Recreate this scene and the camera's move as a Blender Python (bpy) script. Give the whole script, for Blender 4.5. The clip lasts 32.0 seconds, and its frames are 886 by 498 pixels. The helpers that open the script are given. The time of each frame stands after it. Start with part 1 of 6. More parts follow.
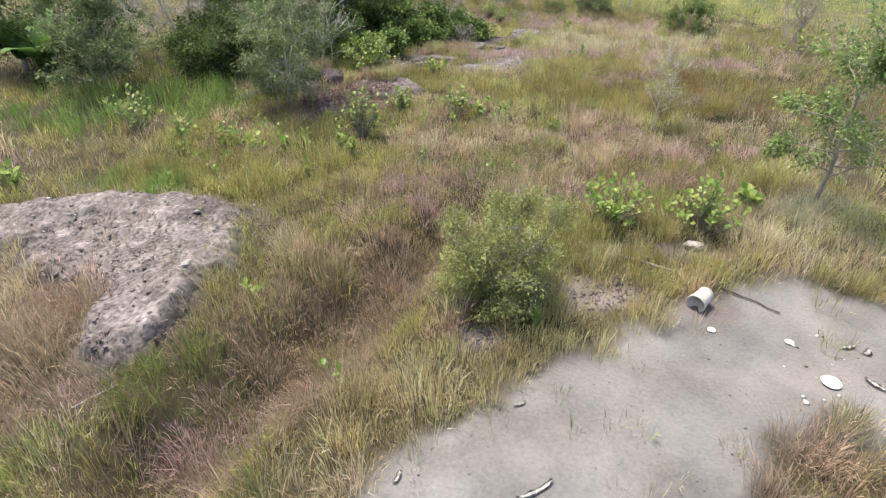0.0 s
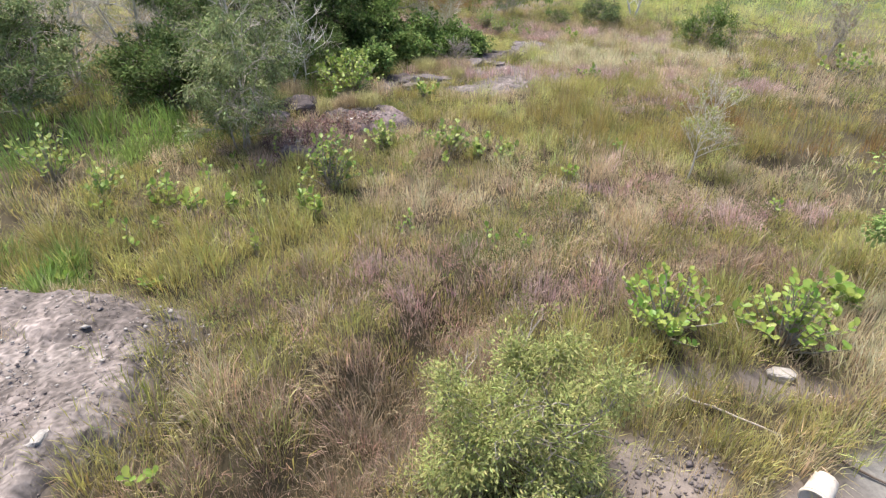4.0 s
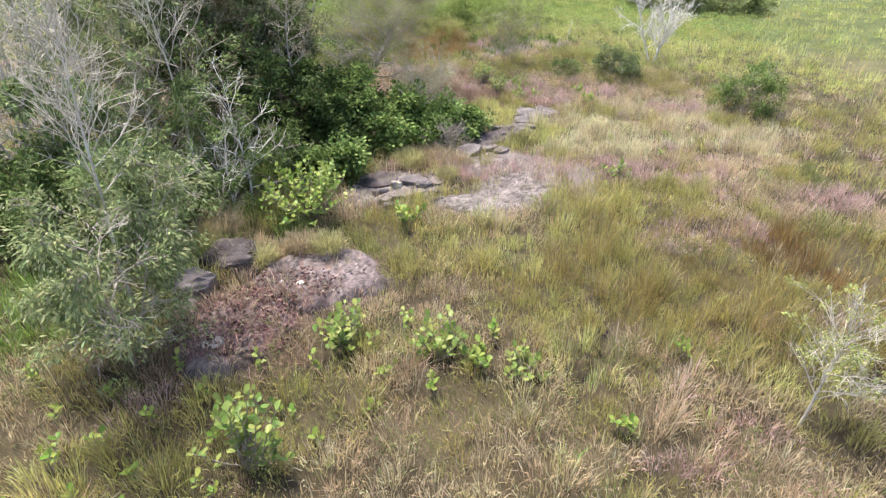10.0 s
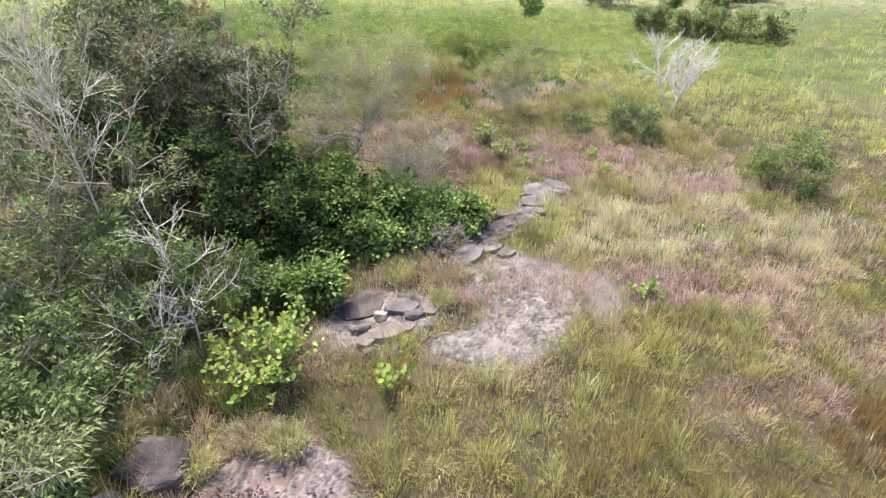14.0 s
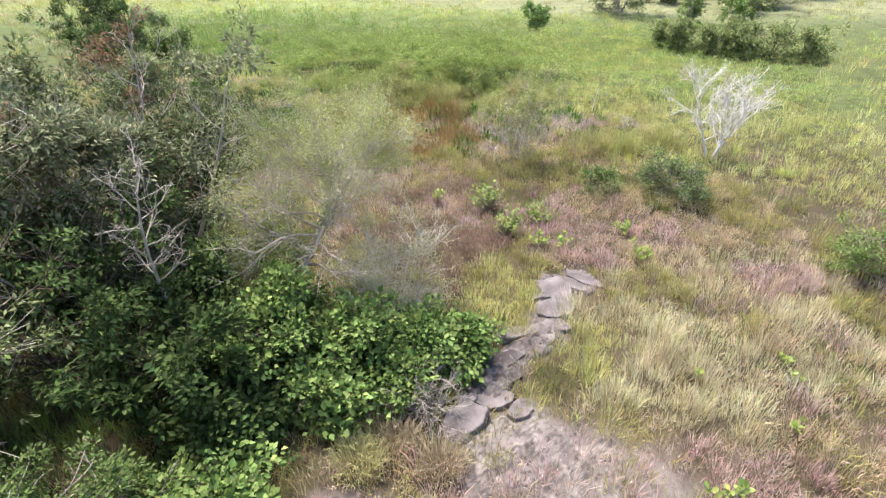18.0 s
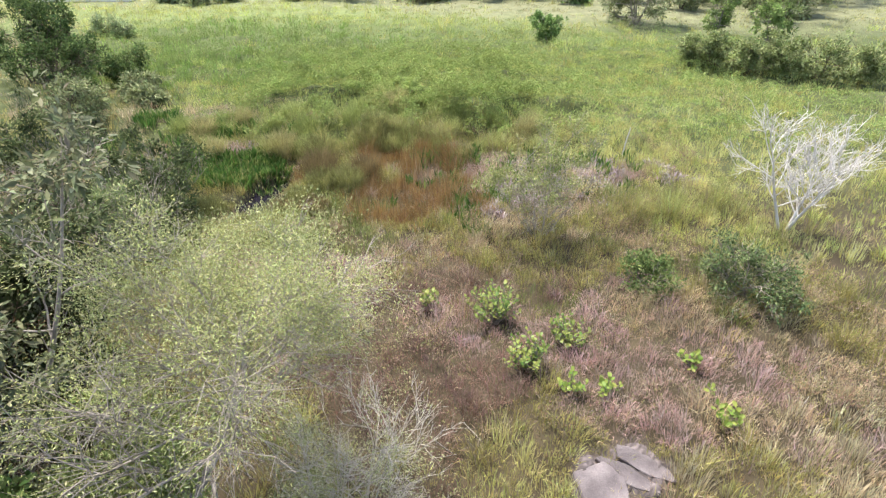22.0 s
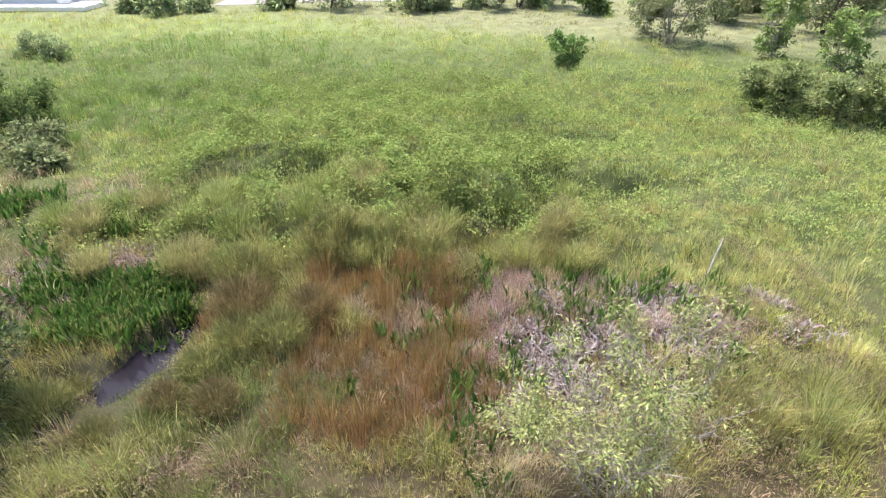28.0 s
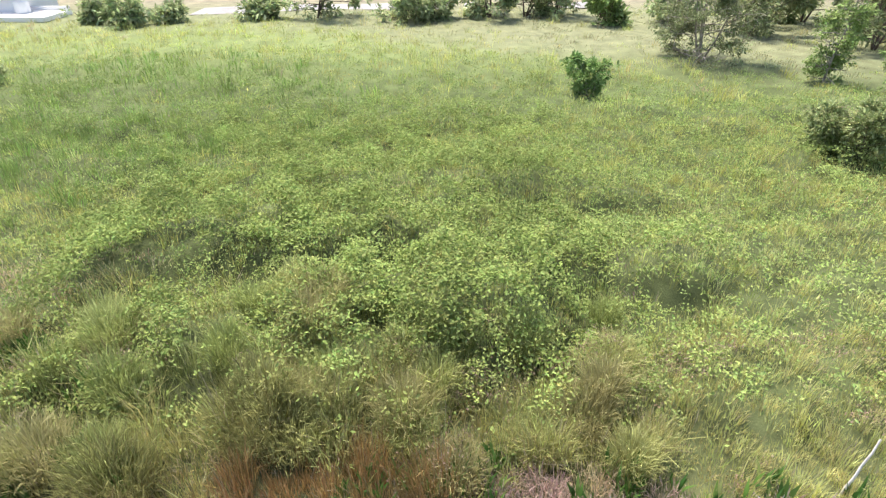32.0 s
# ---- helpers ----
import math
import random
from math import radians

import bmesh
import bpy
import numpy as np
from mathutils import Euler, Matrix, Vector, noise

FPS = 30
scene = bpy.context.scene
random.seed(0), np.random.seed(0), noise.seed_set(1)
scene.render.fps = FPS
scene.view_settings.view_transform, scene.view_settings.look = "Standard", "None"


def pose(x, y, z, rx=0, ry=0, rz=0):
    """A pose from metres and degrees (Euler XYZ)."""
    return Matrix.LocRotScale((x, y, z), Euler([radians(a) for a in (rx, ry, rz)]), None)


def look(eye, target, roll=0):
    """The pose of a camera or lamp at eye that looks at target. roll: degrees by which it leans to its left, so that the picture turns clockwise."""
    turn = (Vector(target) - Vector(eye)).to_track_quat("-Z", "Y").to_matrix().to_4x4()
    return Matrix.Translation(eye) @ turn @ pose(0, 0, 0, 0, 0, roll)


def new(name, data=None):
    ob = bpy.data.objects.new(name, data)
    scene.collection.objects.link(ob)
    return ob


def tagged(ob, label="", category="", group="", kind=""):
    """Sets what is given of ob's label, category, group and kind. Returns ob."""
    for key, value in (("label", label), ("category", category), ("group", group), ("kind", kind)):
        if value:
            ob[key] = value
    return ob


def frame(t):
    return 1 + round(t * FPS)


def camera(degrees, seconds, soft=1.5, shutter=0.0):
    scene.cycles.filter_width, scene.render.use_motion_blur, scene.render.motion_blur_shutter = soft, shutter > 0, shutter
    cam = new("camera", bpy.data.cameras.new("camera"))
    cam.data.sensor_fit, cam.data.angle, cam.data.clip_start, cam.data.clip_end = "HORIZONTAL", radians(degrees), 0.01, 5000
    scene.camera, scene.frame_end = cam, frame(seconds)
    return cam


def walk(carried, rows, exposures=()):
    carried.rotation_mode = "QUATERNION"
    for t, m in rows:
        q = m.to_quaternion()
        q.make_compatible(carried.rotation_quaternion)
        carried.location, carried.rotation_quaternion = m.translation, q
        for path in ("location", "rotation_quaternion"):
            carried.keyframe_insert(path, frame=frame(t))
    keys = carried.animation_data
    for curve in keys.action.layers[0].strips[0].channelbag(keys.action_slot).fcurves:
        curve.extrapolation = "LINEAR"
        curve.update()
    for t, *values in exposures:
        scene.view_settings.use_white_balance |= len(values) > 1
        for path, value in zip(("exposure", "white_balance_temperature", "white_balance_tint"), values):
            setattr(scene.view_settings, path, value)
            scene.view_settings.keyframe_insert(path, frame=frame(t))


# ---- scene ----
cam = camera(77.1, 32.0, 1.3)
METRES, EYE, TILT, LEAN, TURN = 29.4, 3.78, 0.0, 0.0, 0.0
ROWS = [
    (0.0, 0.0, 0.0, 0.0, 0.11, -30.81, -0.19),
    (0.5, 0.0002, 0.0089, -0.0, 0.05, -30.81, -0.2),
    (1.0, 0.0003, 0.0185, -0.0, -0.0, -30.8, -0.24),
    (1.5, 0.0005, 0.0286, -0.0002, -0.07, -30.78, -0.26),
    (2.0, 0.0008, 0.0393, -0.0004, -0.14, -30.76, -0.27),
    (2.5, 0.0011, 0.0502, -0.0006, -0.23, -30.74, -0.28),
    (3.0, 0.0013, 0.0614, -0.0008, -0.3, -30.74, -0.3),
    (3.5, 0.0017, 0.0727, -0.001, -0.38, -30.73, -0.3),
    (5.5, 0.0031, 0.12, -0.0003, -0.69, -30.77, -0.39),
    (6.0, 0.0036, 0.1325, 0.0031, -0.72, -30.78, -0.37),
    (6.5, 0.0038, 0.145, 0.0069, -0.82, -30.76, -0.39),
    (7.0, 0.0043, 0.1575, 0.0105, -0.85, -30.74, -0.41),
    (7.5, 0.0048, 0.1699, 0.014, -0.92, -30.73, -0.39),
    (8.0, 0.0052, 0.1825, 0.0178, -0.97, -30.76, -0.37),
    (8.5, 0.0054, 0.1951, 0.0218, -1.04, -30.78, -0.39),
    (9.0, 0.0057, 0.2079, 0.0262, -1.1, -30.76, -0.37),
    (9.5, 0.0061, 0.2208, 0.0308, -1.15, -30.8, -0.39),
    (10.0, 0.007, 0.2337, 0.035, -1.17, -30.77, -0.28),
    (10.5, 0.0075, 0.2468, 0.0394, -1.26, -30.77, -0.26),
    (11.0, 0.0081, 0.2597, 0.044, -1.28, -30.77, -0.24),
    (11.5, 0.0088, 0.2725, 0.0486, -1.28, -30.76, -0.18),
    (12.0, 0.0091, 0.2852, 0.0528, -1.32, -30.75, -0.15),
    (12.5, 0.0097, 0.2978, 0.0573, -1.31, -30.78, -0.13),
    (13.0, 0.0105, 0.3104, 0.0618, -1.33, -30.8, -0.13),
    (13.5, 0.0113, 0.3232, 0.0662, -1.33, -30.79, -0.1),
    (14.0, 0.0119, 0.3367, 0.0707, -1.36, -30.83, -0.12),
    (14.5, 0.0129, 0.3513, 0.0749, -1.37, -30.86, -0.1),
    (16.5, 0.0176, 0.4171, 0.079, -1.39, -30.96, -0.07),
    (17.0, 0.0188, 0.4356, 0.0784, -1.4, -30.98, -0.09),
    (17.5, 0.0202, 0.4545, 0.0781, -1.39, -31.0, -0.11),
    (18.0, 0.0213, 0.4735, 0.0781, -1.41, -31.04, -0.13),
    (18.5, 0.0228, 0.4921, 0.0781, -1.37, -31.05, -0.11),
    (19.0, 0.0241, 0.5103, 0.078, -1.36, -31.04, -0.09),
    (19.5, 0.0254, 0.5285, 0.078, -1.35, -31.04, -0.07),
    (20.0, 0.0261, 0.5469, 0.0781, -1.35, -31.09, -0.18),
    (20.5, 0.0273, 0.5648, 0.0777, -1.35, -31.07, -0.13),
    (21.0, 0.0285, 0.5839, 0.0776, -1.33, -31.08, -0.14),
    (21.5, 0.0295, 0.6016, 0.0774, -1.32, -31.1, -0.14),
    (22.0, 0.0308, 0.6193, 0.077, -1.28, -31.09, -0.12),
    (22.5, 0.0318, 0.6372, 0.077, -1.26, -31.11, -0.15),
    (23.0, 0.033, 0.655, 0.0769, -1.23, -31.11, -0.15),
    (23.5, 0.034, 0.6728, 0.0769, -1.21, -31.12, -0.14),
    (24.0, 0.0351, 0.6906, 0.0768, -1.18, -31.13, -0.13),
    (24.5, 0.0364, 0.7082, 0.0768, -1.15, -31.14, -0.13),
    (25.0, 0.0375, 0.726, 0.0768, -1.11, -31.17, -0.15),
    (25.5, 0.0386, 0.7436, 0.0768, -1.09, -31.17, -0.14),
    (27.5, 0.041, 0.8146, 0.0754, -1.06, -31.19, -0.16),
    (28.0, 0.0416, 0.833, 0.0752, -1.05, -31.2, -0.17),
    (28.5, 0.0427, 0.8519, 0.0753, -1.01, -31.23, -0.14),
    (29.0, 0.0439, 0.8707, 0.0753, -0.99, -31.24, -0.12),
    (29.5, 0.0454, 0.8895, 0.0753, -0.97, -31.25, -0.11),
    (30.0, 0.0468, 0.9083, 0.0751, -0.95, -31.24, -0.12),
    (30.5, 0.0482, 0.9275, 0.075, -0.93, -31.23, -0.12),
    (31.0, 0.0493, 0.9469, 0.075, -0.9, -31.23, -0.13),
    (31.5, 0.0505, 0.9665, 0.075, -0.88, -31.23, -0.13),
    (32.0, 0.0514, 0.9863, 0.0751, -0.87, -31.22, -0.13),
]
walk(cam, [(t, pose(0, 0, EYE, TILT, LEAN, TURN) @ pose(METRES * x, METRES * y, METRES * z, 90 + pitch, roll, yaw)) for t, x, y, z, yaw, pitch, roll in ROWS],
     ((0, 1.08), (3.5, 1.18), (8, 1.40), (13, 1.45), (18, 1.54), (20, 1.47), (23, 1.41), (32, 1.42)))

# ---- world, sun, exposure ----
world = bpy.data.worlds.new("sky")
scene.world = world
world.use_nodes = True
SUN_EL, SUN_AZ = 68.0, 322.0
wn = world.node_tree.nodes
sky = wn.new("ShaderNodeTexSky")
sky.sky_type, sky.sun_disc = "NISHITA", False
sky.sun_elevation, sky.sun_rotation = radians(SUN_EL), radians(SUN_AZ)
sky.air_density, sky.dust_density, sky.ozone_density = 1.0, 3.0, 1.0
world.node_tree.links.new(sky.outputs["Color"], wn["Background"].inputs["Color"])
wn["Background"].inputs["Strength"].default_value = 0.115
sun = new("sun", bpy.data.lights.new("sun", "SUN"))
sun.data.energy, sun.data.angle, sun.data.color = 3.2, radians(14), (1.0, 0.92, 0.79)
az, el = radians(SUN_AZ), radians(SUN_EL)
sun.matrix_world = look((60 * math.sin(az) * math.cos(el), 60 * math.cos(az) * math.cos(el), 60 * math.sin(el)), (0, 0, 0))


# ---- noise and shape arithmetic ----
def hash2(i, j, seed):
    n = (i.astype(np.int64) * 374761393 + j.astype(np.int64) * 668265263 + seed * 974634777) & 0xFFFFFFFF
    n = ((n ^ (n >> 13)) * 1274126177) & 0xFFFFFFFF
    return ((n ^ (n >> 16)) & 0xFFFF) / 65535.0


def vnoise(x, y, size, seed=0):
    """Smooth noise, 0 to 1, with lumps of that size."""
    x, y = np.asarray(x, float) / size, np.asarray(y, float) / size
    i, j = np.floor(x), np.floor(y)
    u, v = x - i, y - j
    u, v = u * u * (3 - 2 * u), v * v * (3 - 2 * v)
    a, b = hash2(i, j, seed), hash2(i + 1, j, seed)
    c, d = hash2(i, j + 1, seed), hash2(i + 1, j + 1, seed)
    return (a * (1 - u) + b * u) * (1 - v) + (c * (1 - u) + d * u) * v


def fnoise(x, y, size, seed=0):
    return 0.55 * vnoise(x, y, size, seed) + 0.3 * vnoise(x, y, size * 0.43, seed + 7) + 0.15 * vnoise(x, y, size * 0.19, seed + 13)


def step(a, b, v):
    t = np.clip((v - a) / (b - a), 0, 1)
    return t * t * (3 - 2 * t)


def blob(x, y, cx, cy, rx, ry, turn=0.0, ragged=0.35, size=0.9, seed=3):
    """1 inside a ragged oval, 0 outside, soft across its rim."""
    c, s = math.cos(radians(turn)), math.sin(radians(turn))
    u, v = ((x - cx) * c + (y - cy) * s) / rx, (-(x - cx) * s + (y - cy) * c) / ry
    d = np.sqrt(u * u + v * v) + ragged * 2 * (fnoise(x, y, size, seed) - 0.5)
    return 1 - step(0.75, 1.2, d)


def near_line(x, y, x0, y0, x1, y1):
    dx, dy = x1 - x0, y1 - y0
    t = np.clip(((x - x0) * dx + (y - y0) * dy) / (dx * dx + dy * dy), 0, 1)
    return np.hypot(x - x0 - t * dx, y - y0 - t * dy)


def mounds(x, y, size, seed):
    """The nearest of many scattered centres: its place, how near its middle (1) or its rim (0) a point lies, and a number of its own."""
    i, j = np.floor(x / size), np.floor(y / size)
    best, nxt = np.full(x.shape, 9e9), np.full(x.shape, 9e9)
    mx, my, own = np.zeros(x.shape), np.zeros(x.shape), np.zeros(x.shape)
    for a in (-1, 0, 1):
        for b in (-1, 0, 1):
            u, v = i + a, j + b
            px, py = (u + hash2(u, v, seed)) * size, (v + hash2(u, v, seed + 1)) * size
            d = np.hypot(x - px, y - py)
            near = d < best
            nxt = np.where(near, best, np.minimum(nxt, d))
            mx, my, own = np.where(near, px, mx), np.where(near, py, my), np.where(near, hash2(u, v, seed + 2), own)
            best = np.minimum(best, d)
    return mx, my, np.sqrt(np.clip((nxt - best) / size * 1.3, 0, 1)), own


# ---- plan: bare patches, hollows and humps ----
def bare_sand(x, y):
    edge = np.interp(x, [-6, -3, -0.8, -0.3, 0.4, 1.05, 1.8, 2.9, 3.5, 4.3, 5.1, 6.5, 9, 14], [-9, 0.2, 2.5, 3.25, 3.8, 4.2, 4.6, 5.1, 5.65, 5.8, 5.2, 4.3, 3.2, -9])
    d = edge - y + 0.7 * (fnoise(x, y, 0.6, 31) - 0.5)
    grass = blob(x, y, 3.15, 2.75, 0.75, 0.75, 0, 0.5, 0.5, 33)
    return step(-0.1, 0.3, d) * (1 - grass)


def bare_grit(x, y):
    a = blob(x, y, 1.85, 5.3, 0.5, 0.3, -10, 0.4, 0.4, 35)
    b = blob(x, y, 2.25, 6.3, 0.5, 0.2, 0, 0.4, 0.4, 36)
    c = blob(x, y, 3.3, 6.3, 0.6, 0.2, 0, 0.4, 0.4, 37)
    d = blob(x, y, 2.95, 4.98, 0.34, 0.26, 0, 0.2, 0.4, 38)
    e = blob(x, y, 0.42, 4.55, 0.26, 0.22, 0, 0.2, 0.4, 39)
    return np.maximum(0.85 * np.maximum(np.maximum(a, b), c), np.maximum(d, e))


def bare_mound(x, y):
    a = blob(x, y, -5.0, 6.75, 2.3, 0.75, 6, 0.25, 0.7, 41)
    b = blob(x, y, -3.45, 5.95, 0.95, 1.15, -15, 0.25, 0.5, 42)
    c = blob(x, y, -3.25, 4.75, 0.5, 0.75, -10, 0.25, 0.4, 43)
    d = blob(x, y, -4.35, 6.1, 1.0, 0.6, 10, 0.3, 0.6, 46)
    return np.maximum(np.maximum(a, b), np.maximum(c, d))


def bare_rock_red(x, y):
    a = blob(x, y, -1.45, 14.0, 1.05, 0.8, 25, 0.25, 0.6, 51)
    b = blob(x, y, -2.45, 12.7, 0.85, 0.75, 60, 0.3, 0.5, 52)
    return np.maximum(a, b)


def bare_court(x, y):
    a = blob(x, y, -0.55, 17.4, 1.1, 0.75, 20, 0.3, 0.6, 61)
    b = blob(x, y, 2.0, 17.35, 0.75, 0.8, 0, 0.3, 0.6, 62)
    c = blob(x, y, 1.2, 16.7, 0.9, 0.45, 0, 0.35, 0.6, 63)
    d = blob(x, y, 1.7, 18.9, 0.5, 0.9, -30, 0.35, 0.5, 64) * 0.7
    e = blob(x, y, 2.9, 18.3, 1.2, 0.9, -15, 0.45, 0.6, 67) * 0.55
    return np.maximum(np.maximum(np.maximum(a, b), np.maximum(c, d)), e)


def bare_row(x, y):
    d = np.minimum(near_line(x, y, 1.0, 19.2, 1.75, 20.3), near_line(x, y, 1.75, 20.3, 2.5, 21.2))
    d = np.minimum(d, np.minimum(near_line(x, y, 2.5, 21.2, 3.0, 22.7), near_line(x, y, 3.0, 22.7, 3.6, 22.8)))
    return 1 - step(0.14, 0.36, d + 0.3 * (vnoise(x, y, 0.4, 66) - 0.5))


def wet(x, y):
    a = blob(x, y, -3.42, 31.45, 0.42, 1.15, -22, 0.2, 0.6, 71)
    b = 0.45 * blob(x, y, -4.3, 30.9, 0.7, 0.35, 0, 0.25, 0.6, 72)
    c = blob(x, y, -10.1, 35.3, 0.9, 1.0, 30, 0.25, 0.6, 73)
    d = 1 - step(0.02, 0.13, near_line(x, y, 2.7, 12.6, 2.5, 13.5))
    e = 1 - step(0.02, 0.13, near_line(x, y, 2.5, 12.5, 1.95, 11.7)) * 1.0
    f = blob(x, y, 6.2, 11.6, 0.9, 0.3, 0, 0.3, 0.5, 74)
    return np.maximum.reduce([a, b, c, 0.8 * d, 0.7 * e, 0.7 * f])


def vine_hump(x, y):
    h = 0.95 * blob(x, y, 1.2, 36.3, 2.6, 1.25, 8, 0.3, 1.0, 81)
    h = np.maximum(h, 0.68 * blob(x, y, -1.3, 38.9, 2.9, 1.2, 0, 0.3, 1.0, 82))
    h = np.maximum(h, 0.55 * blob(x, y, -4.4, 38.4, 1.5, 1.3, 40, 0.3, 0.9, 83))
    h = np.maximum(h, 0.55 * blob(x, y, 4.6, 38.0, 2.2, 1.1, -8, 0.3, 0.9, 84))
    h = np.maximum(h, 0.3 * blob(x, y, 5.2, 34.9, 2.4, 0.9, 0, 0.4, 0.9, 85))
    h = np.maximum(h, 0.5 * blob(x, y, -0.3, 34.6, 1.0, 0.6, 0, 0.3, 0.7, 86))
    h = np.maximum(h, 0.5 * blob(x, y, -2.6, 35.4, 1.6, 0.9, 20, 0.3, 0.7, 87))
    h = np.maximum(h, 0.45 * blob(x, y, 1.8, 41.5, 4.5, 1.2, 0, 0.5, 1.0, 88))
    h = np.maximum(h, 0.22 * blob(x, y, 8.5, 36.0, 2.0, 0.9, 0, 0.5, 1.0, 89))
    return h * (0.55 + 0.9 * fnoise(x, y, 0.9, 91))


def ground_z(x, y):
    x, y = np.asarray(x, float), np.asarray(y, float)
    near = 1 - step(55, 80, np.hypot(x, y - 30))
    z = near * (0.22 * (fnoise(x, y, 3.2, 1) - 0.5) + 0.07 * (vnoise(x, y, 0.7, 2) - 0.5))
    sand = bare_sand(x, y)
    z = z * (1 - 0.8 * sand)
    ditch = 1 - step(0.1, 0.75, near_line(x, y, 0.4, 7.7, -0.7, 5.6) + 0.25 * (vnoise(x, y, 0.6, 5) - 0.5))
    ditch = np.maximum(ditch, 1 - step(0.1, 0.8, near_line(x, y, -0.7, 5.6, -2.3, 3.0) + 0.25 * (vnoise(x, y, 0.6, 5) - 0.5)))
    z = z - 0.44 * ditch
    m = bare_mound(x, y)
    z = z + m * (0.2 + 0.05 * (fnoise(x, y, 0.45, 44) - 0.5) + 0.05 * step(0.45, 0.6, vnoise(x, y, 0.9, 45)))
    m = bare_rock_red(x, y)
    z = z + m * (0.16 + 0.08 * (fnoise(x, y, 0.4, 54) - 0.5))
    m = bare_court(x, y)
    z = z * (1 - 0.6 * m) + m * 0.05 * (fnoise(x, y, 0.35, 65) - 0.3)
    marsh = blob(x, y, -2.0, 31.3, 5.2, 2.2, 0, 0.2, 2.0, 75)
    z = z - 0.18 * marsh - 0.42 * wet(x, y)
    rolling = step(33.5, 37, y) * (1 - step(58, 70, y))
    z = z + rolling * 0.55 * (fnoise(x * 0.55, y, 1.5, 95) - 0.5)
    return z + vine_hump(x, y) * 0.6


# ---- materials ----
def nodes_of(name):
    m = bpy.data.materials.new(name)
    m.use_nodes = True
    t = m.node_tree
    return m, t.nodes, t.links, t.nodes["Principled BSDF"]


def add_bump(n, l, bsdf, scale, strength, distance=0.02, detail=6):
    tx, b = n.new("ShaderNodeTexNoise"), n.new("ShaderNodeBump")
    co = n.new("ShaderNodeTexCoord")
    l.new(co.outputs["Object"], tx.inputs["Vector"])
    tx.inputs["Scale"].default_value, tx.inputs["Detail"].default_value = scale, detail
    b.inputs["Strength"].default_value, b.inputs["Distance"].default_value = strength, distance
    l.new(tx.outputs["Fac"], b.inputs["Height"])
    l.new(b.outputs["Normal"], bsdf.inputs["Normal"])
    return tx, co


def leaf_material(name, rough=0.55, through_light=0.3, tint=None, spread=0.12, spec=0.3):
    """Thin leaves: gloss on the face and some light let through. Colour from the mesh's tint, or from a range of two colours by object."""
    m, n, l, p = nodes_of(name)
    if tint is None:
        src = n.new("ShaderNodeAttribute")
        src.attribute_name = "tint"
        colour = src.outputs["Color"]
    else:
        info, ramp = n.new("ShaderNodeObjectInfo"), n.new("ShaderNodeValToRGB")
        els = ramp.color_ramp.elements
        els[0].color, els[1].color = (*tint[0], 1), (*tint[1], 1)
        for k, c in enumerate(tint[2:]):
            e = els.new(0.86 + 0.06 * k)
            e.color = (*c, 1)
        l.new(info.outputs["Random"], ramp.inputs["Fac"])
        colour = ramp.outputs["Color"]
    tx, hs = n.new("ShaderNodeTexNoise"), n.new("ShaderNodeHueSaturation")
    geo = n.new("ShaderNodeNewGeometry")
    l.new(geo.outputs["Position"], tx.inputs["Vector"])
    tx.inputs["Scale"].default_value = 9.0
    mr = n.new("ShaderNodeMapRange")
    mr.inputs["To Min"].default_value, mr.inputs["To Max"].default_value = 1 - spread * 2, 1 + spread * 2
    l.new(tx.outputs["Fac"], mr.inputs["Value"])
    l.new(mr.outputs["Result"], hs.inputs["Value"])
    l.new(colour, hs.inputs["Color"])
    l.new(hs.outputs["Color"], p.inputs["Base Color"])
    p.inputs["Roughness"].default_value = rough
    p.inputs["Specular IOR Level"].default_value = spec
    tr, mix = n.new("ShaderNodeBsdfTranslucent"), n.new("ShaderNodeMixShader")
    l.new(hs.outputs["Color"], tr.inputs["Color"])
    mix.inputs["Fac"].default_value = through_light
    l.new(p.outputs["BSDF"], mix.inputs[1])
    l.new(tr.outputs["BSDF"], mix.inputs[2])
    l.new(mix.outputs["Shader"], n["Material Output"].inputs["Surface"])
    return m


